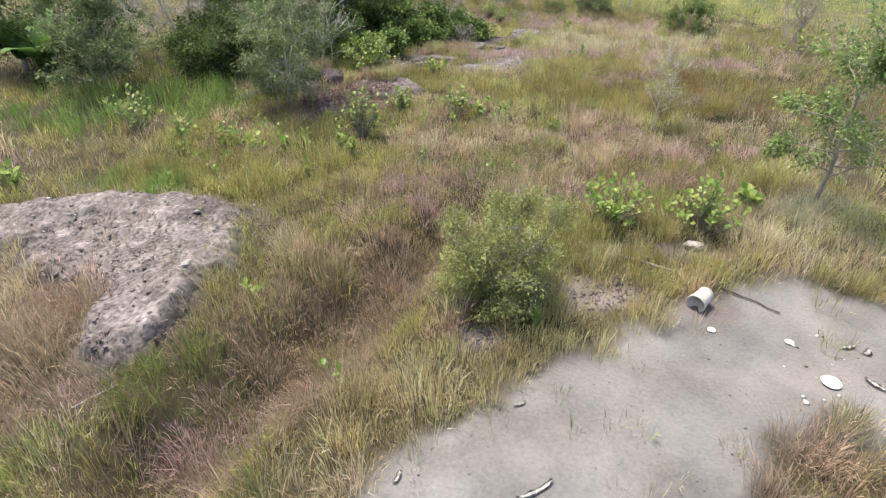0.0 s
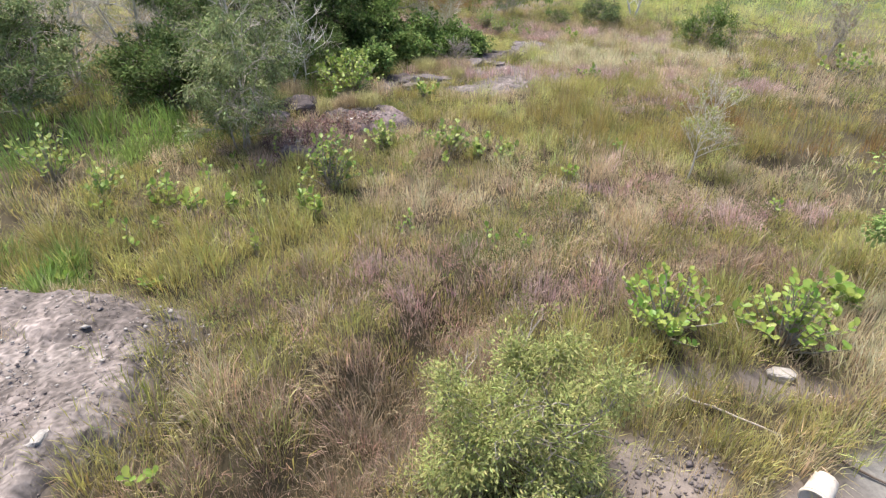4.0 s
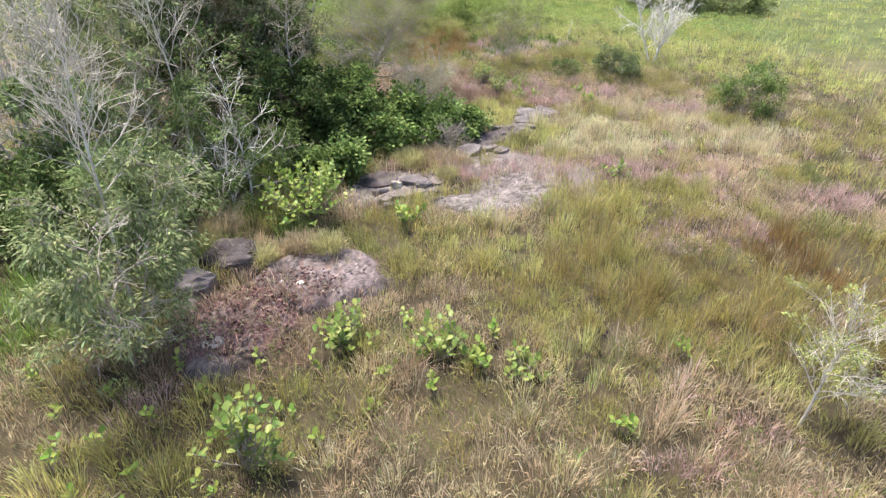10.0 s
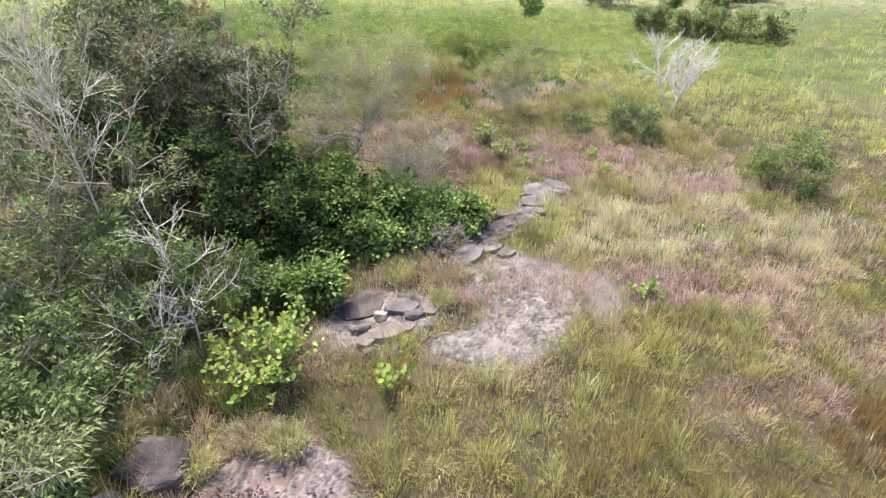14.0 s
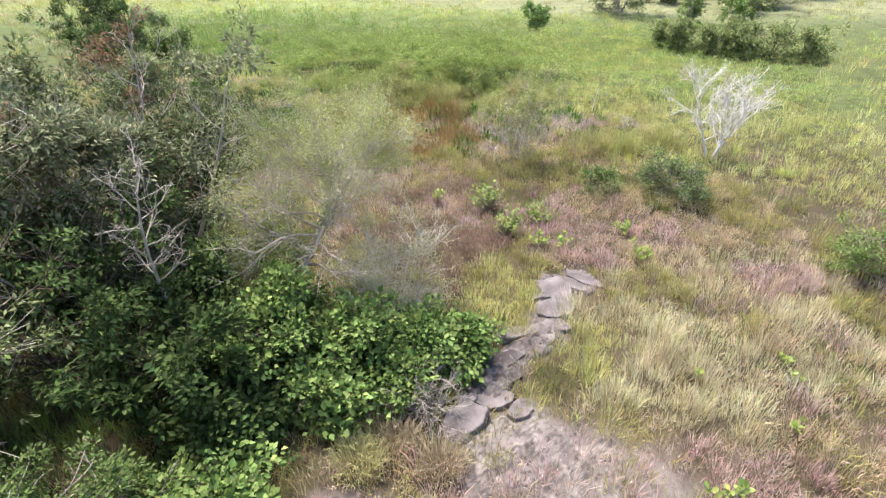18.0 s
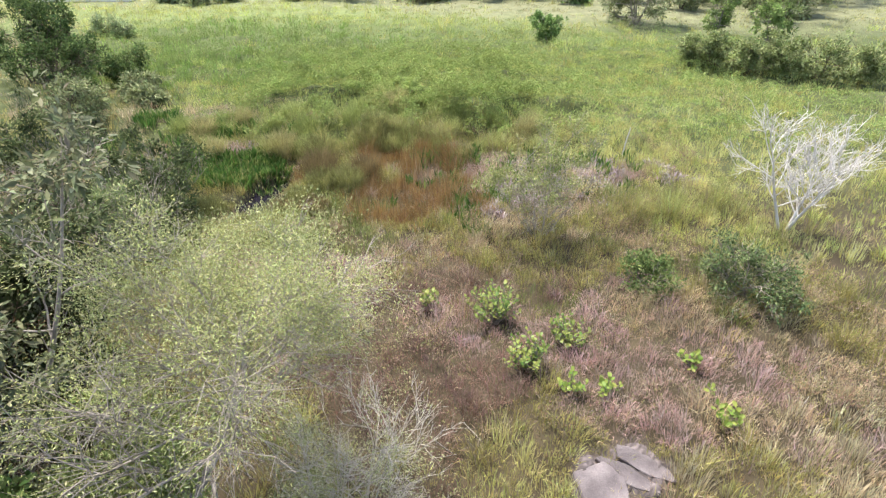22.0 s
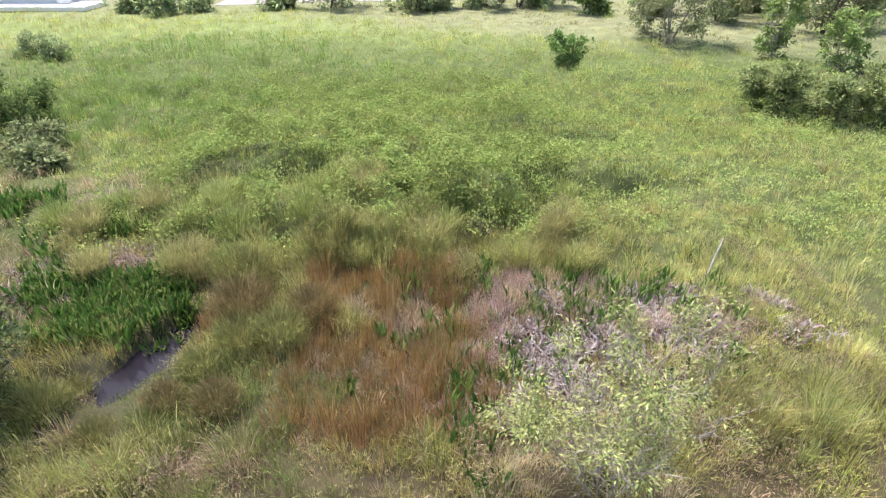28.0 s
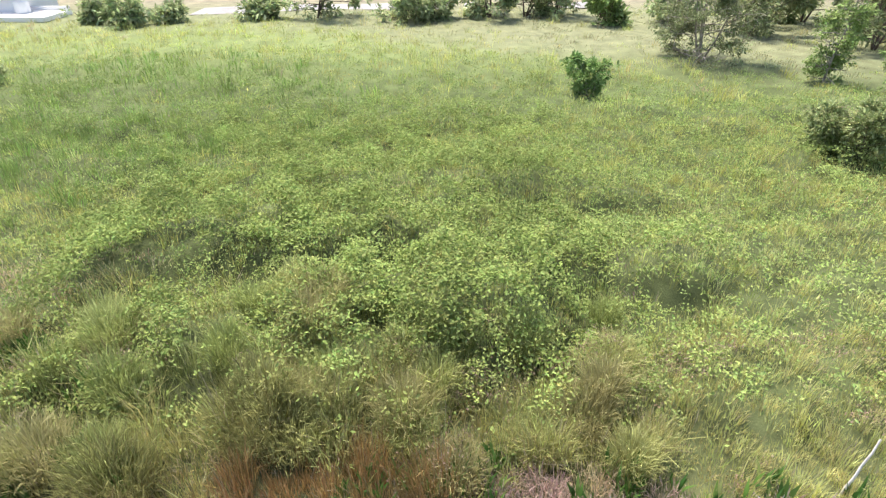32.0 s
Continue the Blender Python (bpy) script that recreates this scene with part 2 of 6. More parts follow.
def rough_material(name, a, b, c, scale, rough=0.85, bump=0.6, distance=0.02, speck=None, tinted=False, fine=22.0):
    """Mineral or bark surface: three colours over two sizes of noise, relief, optional light or dark specks."""
    m, n, l, p = nodes_of(name)
    co = n.new("ShaderNodeTexCoord")
    big, small, ramp = n.new("ShaderNodeTexNoise"), n.new("ShaderNodeTexNoise"), n.new("ShaderNodeValToRGB")
    for tx, s, d in ((big, scale, 5), (small, scale * fine, 8)):
        tx.inputs["Scale"].default_value, tx.inputs["Detail"].default_value = s, d
        l.new(co.outputs["Object"], tx.inputs["Vector"])
    mixf = n.new("ShaderNodeMath")
    mixf.operation = "MULTIPLY_ADD"
    l.new(small.outputs["Fac"], mixf.inputs[0])
    mixf.inputs[1].default_value = 0.45
    sub = n.new("ShaderNodeMath")
    sub.operation = "MULTIPLY_ADD"
    l.new(big.outputs["Fac"], sub.inputs[0])
    sub.inputs[1].default_value, sub.inputs[2].default_value = 0.9, -0.18
    l.new(sub.outputs[0], mixf.inputs[2])
    els = ramp.color_ramp.elements
    els[0].position, els[1].position = 0.28, 0.72
    els[0].color, els[1].color = (*a, 1), (*c, 1)
    els.new(0.5).color = (*b, 1)
    l.new(mixf.outputs[0], ramp.inputs["Fac"])
    colour = ramp.outputs["Color"]
    if tinted:
        src, mul = n.new("ShaderNodeAttribute"), n.new("ShaderNodeMix")
        src.attribute_name = "tint"
        mul.data_type, mul.blend_type = "RGBA", "MULTIPLY"
        mul.inputs["Factor"].default_value = 1.0
        l.new(colour, mul.inputs["A"])
        l.new(src.outputs["Color"], mul.inputs["B"])
        colour = mul.outputs["Result"]
    if speck:
        vor, cut, mx = n.new("ShaderNodeTexVoronoi"), n.new("ShaderNodeMapRange"), n.new("ShaderNodeMix")
        vor.inputs["Scale"].default_value = speck[1]
        l.new(co.outputs["Object"], vor.inputs["Vector"])
        cut.inputs["From Min"].default_value, cut.inputs["From Max"].default_value = speck[2], speck[2] * 0.6
        l.new(vor.outputs["Distance"], cut.inputs["Value"])
        mx.data_type = "RGBA"
        l.new(cut.outputs["Result"], mx.inputs["Factor"])
        l.new(colour, mx.inputs["A"])
        mx.inputs["B"].default_value = (*speck[0], 1)
        colour = mx.outputs["Result"]
    l.new(colour, p.inputs["Base Color"])
    p.inputs["Roughness"].default_value = rough
    p.inputs["Specular IOR Level"].default_value = 0.2
    bp = n.new("ShaderNodeBump")
    bp.inputs["Strength"].default_value, bp.inputs["Distance"].default_value = bump, distance
    l.new(mixf.outputs[0], bp.inputs["Height"])
    l.new(bp.outputs["Normal"], p.inputs["Normal"])
    return m


PALETWIG = rough_material("pale_twig", (0.40, 0.36, 0.32), (0.54, 0.50, 0.45), (0.64, 0.60, 0.56), 7.0, 0.85, 0.4, 0.006)
GRASS = leaf_material("grass_blade", 0.75, 0.4, None, 0.12, 0.1)
LEAF = leaf_material("leaf", 0.7, 0.28, None, 0.12, 0.08)
WAXY = leaf_material("waxy_leaf", 0.38, 0.35, ((0.14, 0.265, 0.05), (0.235, 0.365, 0.085), (0.34, 0.385, 0.10)), 0.08, 0.2)
WAXY_DULL = leaf_material("dull_waxy_leaf", 0.4, 0.35, ((0.13, 0.235, 0.06), (0.23, 0.33, 0.095), (0.34, 0.37, 0.11)), 0.08, 0.2)
BANANA = leaf_material("banana_leaf", 0.5, 0.3, ((0.07, 0.16, 0.03), (0.12, 0.24, 0.05)), 0.08, 0.4)
GROUND = rough_material("soil", (0.62, 0.62, 0.62), (0.9, 0.9, 0.9), (1.2, 1.2, 1.2), 1.4, 0.95, 0.7, 0.03, None, True)
BARK = rough_material("grey_bark", (0.16, 0.13, 0.11), (0.30, 0.27, 0.24), (0.42, 0.39, 0.35), 6.0, 0.9, 0.5, 0.01)
DARKBARK = rough_material("dark_bark", (0.06, 0.045, 0.035), (0.11, 0.085, 0.07), (0.17, 0.14, 0.12), 6.0, 0.9, 0.5, 0.01)
WHITEWOOD = rough_material("bleached_wood", (0.52, 0.48, 0.46), (0.70, 0.67, 0.65), (0.80, 0.78, 0.77), 7.0, 0.8, 0.4, 0.006)
GREYTWIG = rough_material("weathered_twig", (0.24, 0.205, 0.18), (0.36, 0.32, 0.29), (0.48, 0.44, 0.40), 7.0, 0.85, 0.4, 0.006)
PINKSTONE = rough_material("pinkish_stone", (0.12, 0.10, 0.098), (0.19, 0.162, 0.158), (0.27, 0.235, 0.23), 2.6, 0.9, 0.8, 0.02)
STONE = rough_material("grey_stone", (0.08, 0.069, 0.073), (0.15, 0.132, 0.139), (0.25, 0.222, 0.23), 3.4, 0.9, 0.8, 0.02)
DARKSTONE = rough_material("dark_lichened_stone", (0.035, 0.029, 0.031), (0.07, 0.058, 0.062), (0.15, 0.13, 0.135), 3.0, 0.9, 0.8, 0.02)
PALESTONE = rough_material("pale_concrete", (0.25, 0.232, 0.222), (0.35, 0.328, 0.315), (0.46, 0.43, 0.415), 3.0, 0.9, 0.6, 0.015)
PLASTIC = rough_material("dirty_white_plastic", (0.46, 0.40, 0.34), (0.62, 0.56, 0.50), (0.72, 0.68, 0.62), 2.2, 0.55, 0.1, 0.004)
WHITE = rough_material("white_litter", (0.50, 0.47, 0.43), (0.66, 0.64, 0.61), (0.76, 0.75, 0.73), 4.0, 0.6, 0.15, 0.004)
ASPHALT = rough_material("worn_road", (0.22, 0.21, 0.215), (0.29, 0.28, 0.285), (0.36, 0.35, 0.355), 0.5, 0.9, 0.2, 0.01)
WALLPAINT = rough_material("white_wall_paint", (0.66, 0.65, 0.63), (0.76, 0.75, 0.74), (0.83, 0.82, 0.81), 0.8, 0.7, 0.15, 0.01)
REDPAINT = rough_material("red_sheet", (0.40, 0.06, 0.07), (0.52, 0.09, 0.10), (0.6, 0.14, 0.14), 0.8, 0.6, 0.15, 0.01)
DARKGLASS = rough_material("dark_opening", (0.02, 0.02, 0.025), (0.03, 0.03, 0.035), (0.05, 0.05, 0.055), 1.0, 0.3, 0.05, 0.004)
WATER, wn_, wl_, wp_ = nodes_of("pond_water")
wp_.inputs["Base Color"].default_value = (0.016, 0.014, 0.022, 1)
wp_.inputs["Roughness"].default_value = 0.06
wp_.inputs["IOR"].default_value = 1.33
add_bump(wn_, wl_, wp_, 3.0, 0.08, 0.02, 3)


# ---- mesh helpers ----
def mesh_from(name, verts, faces4=None, faces3=None, tints=None, mat=None, smooth=False):
    """A mesh from arrays of points, quads and triangles, with a tint for each point."""
    me = bpy.data.meshes.new(name)
    verts = np.asarray(verts, np.float32)
    f4 = np.zeros((0, 4), np.int32) if faces4 is None else np.asarray(faces4, np.int32)
    f3 = np.zeros((0, 3), np.int32) if faces3 is None else np.asarray(faces3, np.int32)
    me.vertices.add(len(verts))
    me.vertices.foreach_set("co", verts.ravel())
    me.loops.add(f4.size + f3.size)
    me.loops.foreach_set("vertex_index", np.concatenate([f4.ravel(), f3.ravel()]))
    me.polygons.add(len(f4) + len(f3))
    starts = np.concatenate([np.arange(len(f4)) * 4, len(f4) * 4 + np.arange(len(f3)) * 3]).astype(np.int32)
    me.polygons.foreach_set("loop_start", starts)
    if smooth:
        me.polygons.foreach_set("use_smooth", np.ones(len(starts), bool))
    if tints is not None:
        at = me.attributes.new("tint", "FLOAT_COLOR", "POINT")
        rgba = np.ones((len(verts), 4), np.float32)
        rgba[:, :3] = tints
        at.data.foreach_set("color", rgba.ravel())
    if mat:
        me.materials.append(mat)
    me.update(calc_edges=True)
    return me


def part(name, data, parent, label=""):
    """One mesh object under a thing or a part. data: a mesh, or a bmesh with its material."""
    ob = new(name, data)
    ob.parent = parent
    return tagged(ob, label)


def thing(name, x, y, label, category, group="", z=None, turn=0.0):
    ob = new(name)
    ob.empty_display_size = 0.2
    ob.matrix_world = pose(x, y, float(ground_z(x, y)) if z is None else z, 0, 0, turn)
    return tagged(ob, label, category, group)


def bm_mesh(name, bm, mat, smooth=False):
    me = bpy.data.meshes.new(name)
    for f in bm.faces:
        f.smooth = smooth
    bm.to_mesh(me)
    bm.free()
    me.materials.append(mat)
    return me


def unit(v):
    return v / np.maximum(np.linalg.norm(v, axis=-1, keepdims=True), 1e-9)


def tubes(lines):
    """Tapered tubes round polylines: (points, radii, sides). Returns points and quads."""
    vs, fs, base = [], [], 0
    for pts, rad, k in lines:
        pts = np.asarray(pts)
        m = len(pts)
        tan = unit(np.gradient(pts, axis=0))
        ref = np.array([0.31, 0.95, 0.05]) if abs(tan[0, 2]) > 0.8 else np.array([0.05, 0.1, 0.99])
        a = unit(np.cross(tan, ref))
        b = np.cross(tan, a)
        ang = np.arange(k) * 2 * math.pi / k
        ring = pts[:, None] + np.asarray(rad)[:, None, None] * (np.cos(ang)[None, :, None] * a[:, None] + np.sin(ang)[None, :, None] * b[:, None])
        vs.append(ring.reshape(-1, 3))
        i, j = np.meshgrid(np.arange(m - 1), np.arange(k), indexing="ij")
        j2 = (j + 1) % k
        fs.append((base + np.stack([i * k + j, i * k + j2, (i + 1) * k + j2, (i + 1) * k + j], -1)).reshape(-1, 4))
        base += m * k
    return np.concatenate(vs), np.concatenate(fs)


def leaves_mesh(name, rng, pos, out, length, width, tints, mat, fold=0.25, droop=0.25, turn=0.5):
    """Folded leaves of two faces each, at pos, pointing along out."""
    n = len(pos)
    d = unit(out + rng.normal(0, 0.45, (n, 3)) + np.array([0, 0, -droop]))
    side = unit(np.cross(d, rng.normal(0, turn, (n, 3)) + np.array([0, 0, 1.0])))
    up = np.cross(side, d)
    ln, wd = length[:, None], width[:, None]
    mid = pos + d * ln * 0.5
    v = np.stack([pos, mid + side * wd * 0.5 + up * wd * fold, pos + d * ln, mid - side * wd * 0.5 + up * wd * fold], 1).reshape(-1, 3)
    q = np.arange(n)[:, None] * 4
    f = np.concatenate([q + np.array([0, 1, 2]), q + np.array([0, 2, 3])])
    return mesh_from(name, v, None, f, np.repeat(tints, 4, axis=0), mat)


def shades(rng, n, colours, jitter=0.12):
    c = np.asarray(colours)[rng.integers(0, len(colours), n)]
    return np.clip(c * (1 + rng.normal(0, jitter, (n, 1))) * (1 + rng.normal(0, 0.05, (n, 3))), 0.01, 0.9)


def branch(rng, start, way, length, wander, lift, m):
    """A wandering line of m points."""
    pts, d = [np.array(start, float)], unit(np.array(way, float))
    for _ in range(m - 1):
        d = unit(d + rng.normal(0, wander, 3) + np.array([0, 0, lift]))
        pts.append(pts[-1] + d * length / (m - 1))
    return np.array(pts)


def woody(name, label, category, x, y, height, spread, seed, leaf_n=0, leaf=(0.07, 0.03), colours=((0.1, 0.15, 0.04),), bark=None,
          stems=1, limbs=12, subs=5, twigs=4, first=0.25, lift=0.05, rise=0.5, lean=(0, 0), radius=0.05, group="", z=None, leaf_mat=None, wander=0.16,
          shape=0.8, twig_r=0.004, crown_name="crown", clump=0.10, trunk_name="trunk", split=False, head=24, droop=0.25, bare_twigs=None, path=None, bias=None):
    """A tree or shrub: stems, limbs, side branches and twigs as tapered tubes, and a crown of single leaves in heads
    round the outer wood. head: leaves in one head; path: the trunk's own line; bias: how leafy the crown is at a place."""
    bare_twigs = split if bare_twigs is None else bare_twigs
    rng = np.random.default_rng(seed)
    ob = thing(name, x, y, label, category, group, z)
    wood, spots, ways, full = [], [], [], []
    for s in range(stems):
        lines = []
        a = rng.uniform(0, 2 * math.pi)
        tilt = 0.0 if stems == 1 else rng.uniform(0.15, 0.5)
        way = np.array([math.cos(a) * tilt + lean[0], math.sin(a) * tilt + lean[1], 1.0])
        h = height * (1 if s == 0 else rng.uniform(0.7, 1.0))
        t = branch(rng, (math.cos(a) * 0.06 * (stems > 1), math.sin(a) * 0.06 * (stems > 1), -0.08), way, h, wander * 0.45, 0.02, 9)
        if path and s == 0:
            way = np.linspace(0, len(path) - 1, 9)
            t = np.stack([np.interp(way, np.arange(len(path)), [p[c] for p in path]) for c in range(3)], -1) + rng.normal(0, 0.02, (9, 3))
        r0 = radius * (1 if stems == 1 else 0.7)
        wood.append((trunk_name, [(t, np.linspace(r0, r0 * 0.15, 9), 7)]))
        for i in range(limbs // stems if stems > 1 else limbs):
            u = first + (0.97 - first) * (i + rng.uniform(0, 0.9)) / (limbs // stems if stems > 1 else limbs)
            k = u * 8
            p = t[int(k)] + (t[min(int(k) + 1, 8)] - t[int(k)]) * (k - int(k))
            b = i * 2.4 + rng.uniform(-0.5, 0.5) + s
            ln = spread * (1 - shape * abs(u - 0.45) ** 1.3) * rng.uniform(0.7, 1.1)
            w = np.array([math.cos(b), math.sin(b), rise + 0.7 * (u - 0.4)])
            limb = branch(rng, p, w, ln, wander, lift, 6)
            rl = max(r0 * (1 - 0.8 * u) * 0.55, twig_r * 2)
            thick = rng.gamma(1.6, 0.6) + 0.12
            lines = []
            wood.append(("limb", lines))
            lines.append((limb, np.linspace(rl, twig_r * 1.3, 6), 4))
            for j in range(subs):
                q = rng.uniform(0.25, 1.0)
                p2 = limb[min(int(q * 5), 4)] + (limb[min(int(q * 5) + 1, 5)] - limb[min(int(q * 5), 4)]) * rng.uniform(0, 1)
                clad = thick * (rng.gamma(1.3, 0.75) + 0.06)
                full += [clad] * (2 * twigs + 3)
                w2 = unit(limb[-1] - limb[0]) + rng.normal(0, 0.55, 3) + np.array([0, 0, 0.2])
                sub = branch(rng, p2, w2, ln * rng.uniform(0.3, 0.55), wander * 1.2, lift, 4)
                lines.append((sub, np.linspace(max(rl * 0.4, twig_r * 1.4), twig_r, 4), 3))
                for e in range(twigs):
                    p3 = sub[rng.integers(1, 4)]
                    tw = branch(rng, p3, unit(sub[-1] - sub[0]) + rng.normal(0, 0.6, 3), ln * rng.uniform(0.12, 0.28), wander * 1.3, lift, 2)
                    if bare_twigs or e < 1:
                        lines.append((tw, np.array([twig_r, twig_r * 0.5]), 3))
                    spots.append(np.stack([tw.mean(0), tw[1]]))
                    ways.append(np.repeat(unit(tw[-1] - tw[0])[None], 2, 0))
                spots.append(sub[1:])
                ways.append(np.repeat(unit(sub[-1] - sub[0])[None], 3, 0))
    if not split:
        # a leafy crown hides its wood: one trunk part
        wood = [(trunk_name, [ln for _, lines in wood for ln in lines])]
    for nm, lines in wood:
        v, f = tubes(lines)
        part(nm, mesh_from(nm, v, f, None, None, bark or BARK, True), ob)
    if leaf_n:
        spots, ways = np.concatenate(spots), np.concatenate(ways)
        # leaves sit in heads on some twigs and leave gaps between them
        weight = (rng.gamma(0.7, 1.0, len(spots)) + 0.05) * np.array(full)
        if bias:
            weight = weight * bias(spots)
        heads = max(10, leaf_n // head)
        pick = rng.choice(len(spots), heads, p=weight / weight.sum())
        middle = spots[pick] + rng.normal(0, clump * 0.5, (heads, 3))
        size = clump * rng.uniform(0.6, 1.6, heads)
        h = rng.choice(heads, leaf_n, p=size ** 1.5 / (size ** 1.5).sum())
        off = unit(rng.normal(0, 1, (leaf_n, 3))) * rng.uniform(0.05, 1, (leaf_n, 1)) ** 0.55
        pos = middle[h] + off * size[h][:, None] * np.array([1.15, 1.15, 0.8])
        ln = leaf[0] * rng.uniform(0.65, 1.2, leaf_n) * rng.uniform(0.8, 1.2, heads)[h]
        tint = shades(rng, leaf_n, colours) * rng.uniform(0.74, 1.26, heads)[h][:, None]
        part(crown_name, leaves_mesh(crown_name, rng, pos, 0.6 * ways[pick][h] + 0.9 * off, ln, ln * leaf[1] / leaf[0], tint, leaf_mat or LEAF, 0.25, droop), ob)
    return ob


# ---- ground: one sheet from the near clearing to the horizon ----
def axis(lo, hi, fine, far):
    inner = np.arange(lo, hi + fine, fine)
    out, s, p = [], fine, hi
    while p < far:
        s *= 1.35
        p += s
        out.append(p)
    out2, s, p = [], fine, lo
    while p > -far:
        s *= 1.35
        p -= s
        out2.append(p)
    return np.concatenate([out2[::-1], inner, out])


# soil and litter tones, darkened so that gaps between tufts read as shade
SHADED_EARTH, SHADED_LITTER, PALE = (0.045, 0.037, 0.025), (0.085, 0.07, 0.043), (0.188, 0.182, 0.178)


def ground_tint(x, y):
    n = fnoise(x, y, 1.1, 101)[..., None]
    c = np.array(SHADED_EARTH) * (1 - n) + np.array(SHADED_LITTER) * n
    aside = step(12, 17, np.abs(x - 0.5) + 3 * (n[..., 0] - 0.5))[..., None]
    c = c * (1 - aside) + np.array((0.118, 0.11, 0.06)) * aside
    far = step(40, 52, y)[..., None]
    c = c * (1 - far) + np.array((0.17, 0.21, 0.08)) * far
    pale = step(56, 65, y + 0.55 * np.clip(x, -10, 25) + 5 * (n[..., 0] - 0.5))[..., None]
    c = c * (1 - pale) + np.array((0.20, 0.21, 0.12)) * pale
    green = (step(30, 36, y + 0.15 * x) * 0.8 * (1 - step(50, 60, y)))[..., None]
    c = c * (1 - green) + np.array((0.08, 0.105, 0.04)) * green
    dirt = step(72, 76, y)[..., None]
    c = c * (1 - dirt) + np.array((0.25, 0.215, 0.165)) * (0.75 + 0.5 * n) * dirt
    for mask, colour in ((bare_sand, PALE), (bare_grit, (0.17, 0.145, 0.135)), (bare_mound, (0.18, 0.155, 0.148)), (bare_rock_red, (0.16, 0.115, 0.112)), (bare_court, (0.21, 0.182, 0.185)), (bare_row, (0.15, 0.125, 0.118))):
        m = np.clip(mask(x, y) * 1.3, 0, 1)[..., None]
        v = (0.8 + 0.45 * fnoise(x, y, 0.5, 105))[..., None]
        c = c * (1 - m) + np.array(colour) * v * m
    # red leaf litter on the lower outcrop, dark grit on the clearing
    m = blob(x, y, -2.5, 12.9, 1.0, 0.8, 0, 0.5, 0.4, 106)[..., None] * 0.5
    c = c * (1 - m) + np.array((0.18, 0.10, 0.10)) * m
    m = (bare_sand(x, y) * step(0.5, 0.7, fnoise(x, y, 0.8, 107)) * (0.25 + 0.4 * step(1.2, 2.6, x)))[..., None]
    c = c * (1 - m) + np.array((0.21, 0.19, 0.175)) * m
    m = 0.8 * blob(x, y, -3.4, 31.2, 2.6, 1.6, 0, 0.3, 1.0, 76)[..., None]
    c = c * (1 - m) + np.array((0.05, 0.055, 0.03)) * m
    m = wet(x, y)[..., None]
    return c * (1 - m) + np.array((0.06, 0.05, 0.04)) * m


gx, gy = axis(-14, 18, 0.21, 1800), axis(-2, 50, 0.21, 1800)
X, Y = np.meshgrid(gx, gy)
Z = ground_z(X, Y)
nx, ny = len(gx), len(gy)
i, j = np.meshgrid(np.arange(nx - 1), np.arange(ny - 1))
quads = np.stack([j * nx + i, j * nx + i + 1, (j + 1) * nx + i + 1, (j + 1) * nx + i], -1).reshape(-1, 4)
ground = new("ground", mesh_from("ground", np.stack([X, Y, Z], -1).reshape(-1, 3), quads, None, ground_tint(X, Y).reshape(-1, 3), GROUND, True))
tagged(ground, "uneven brown soil with sandy clearing and stony bare patches", "ground", "", "structure")


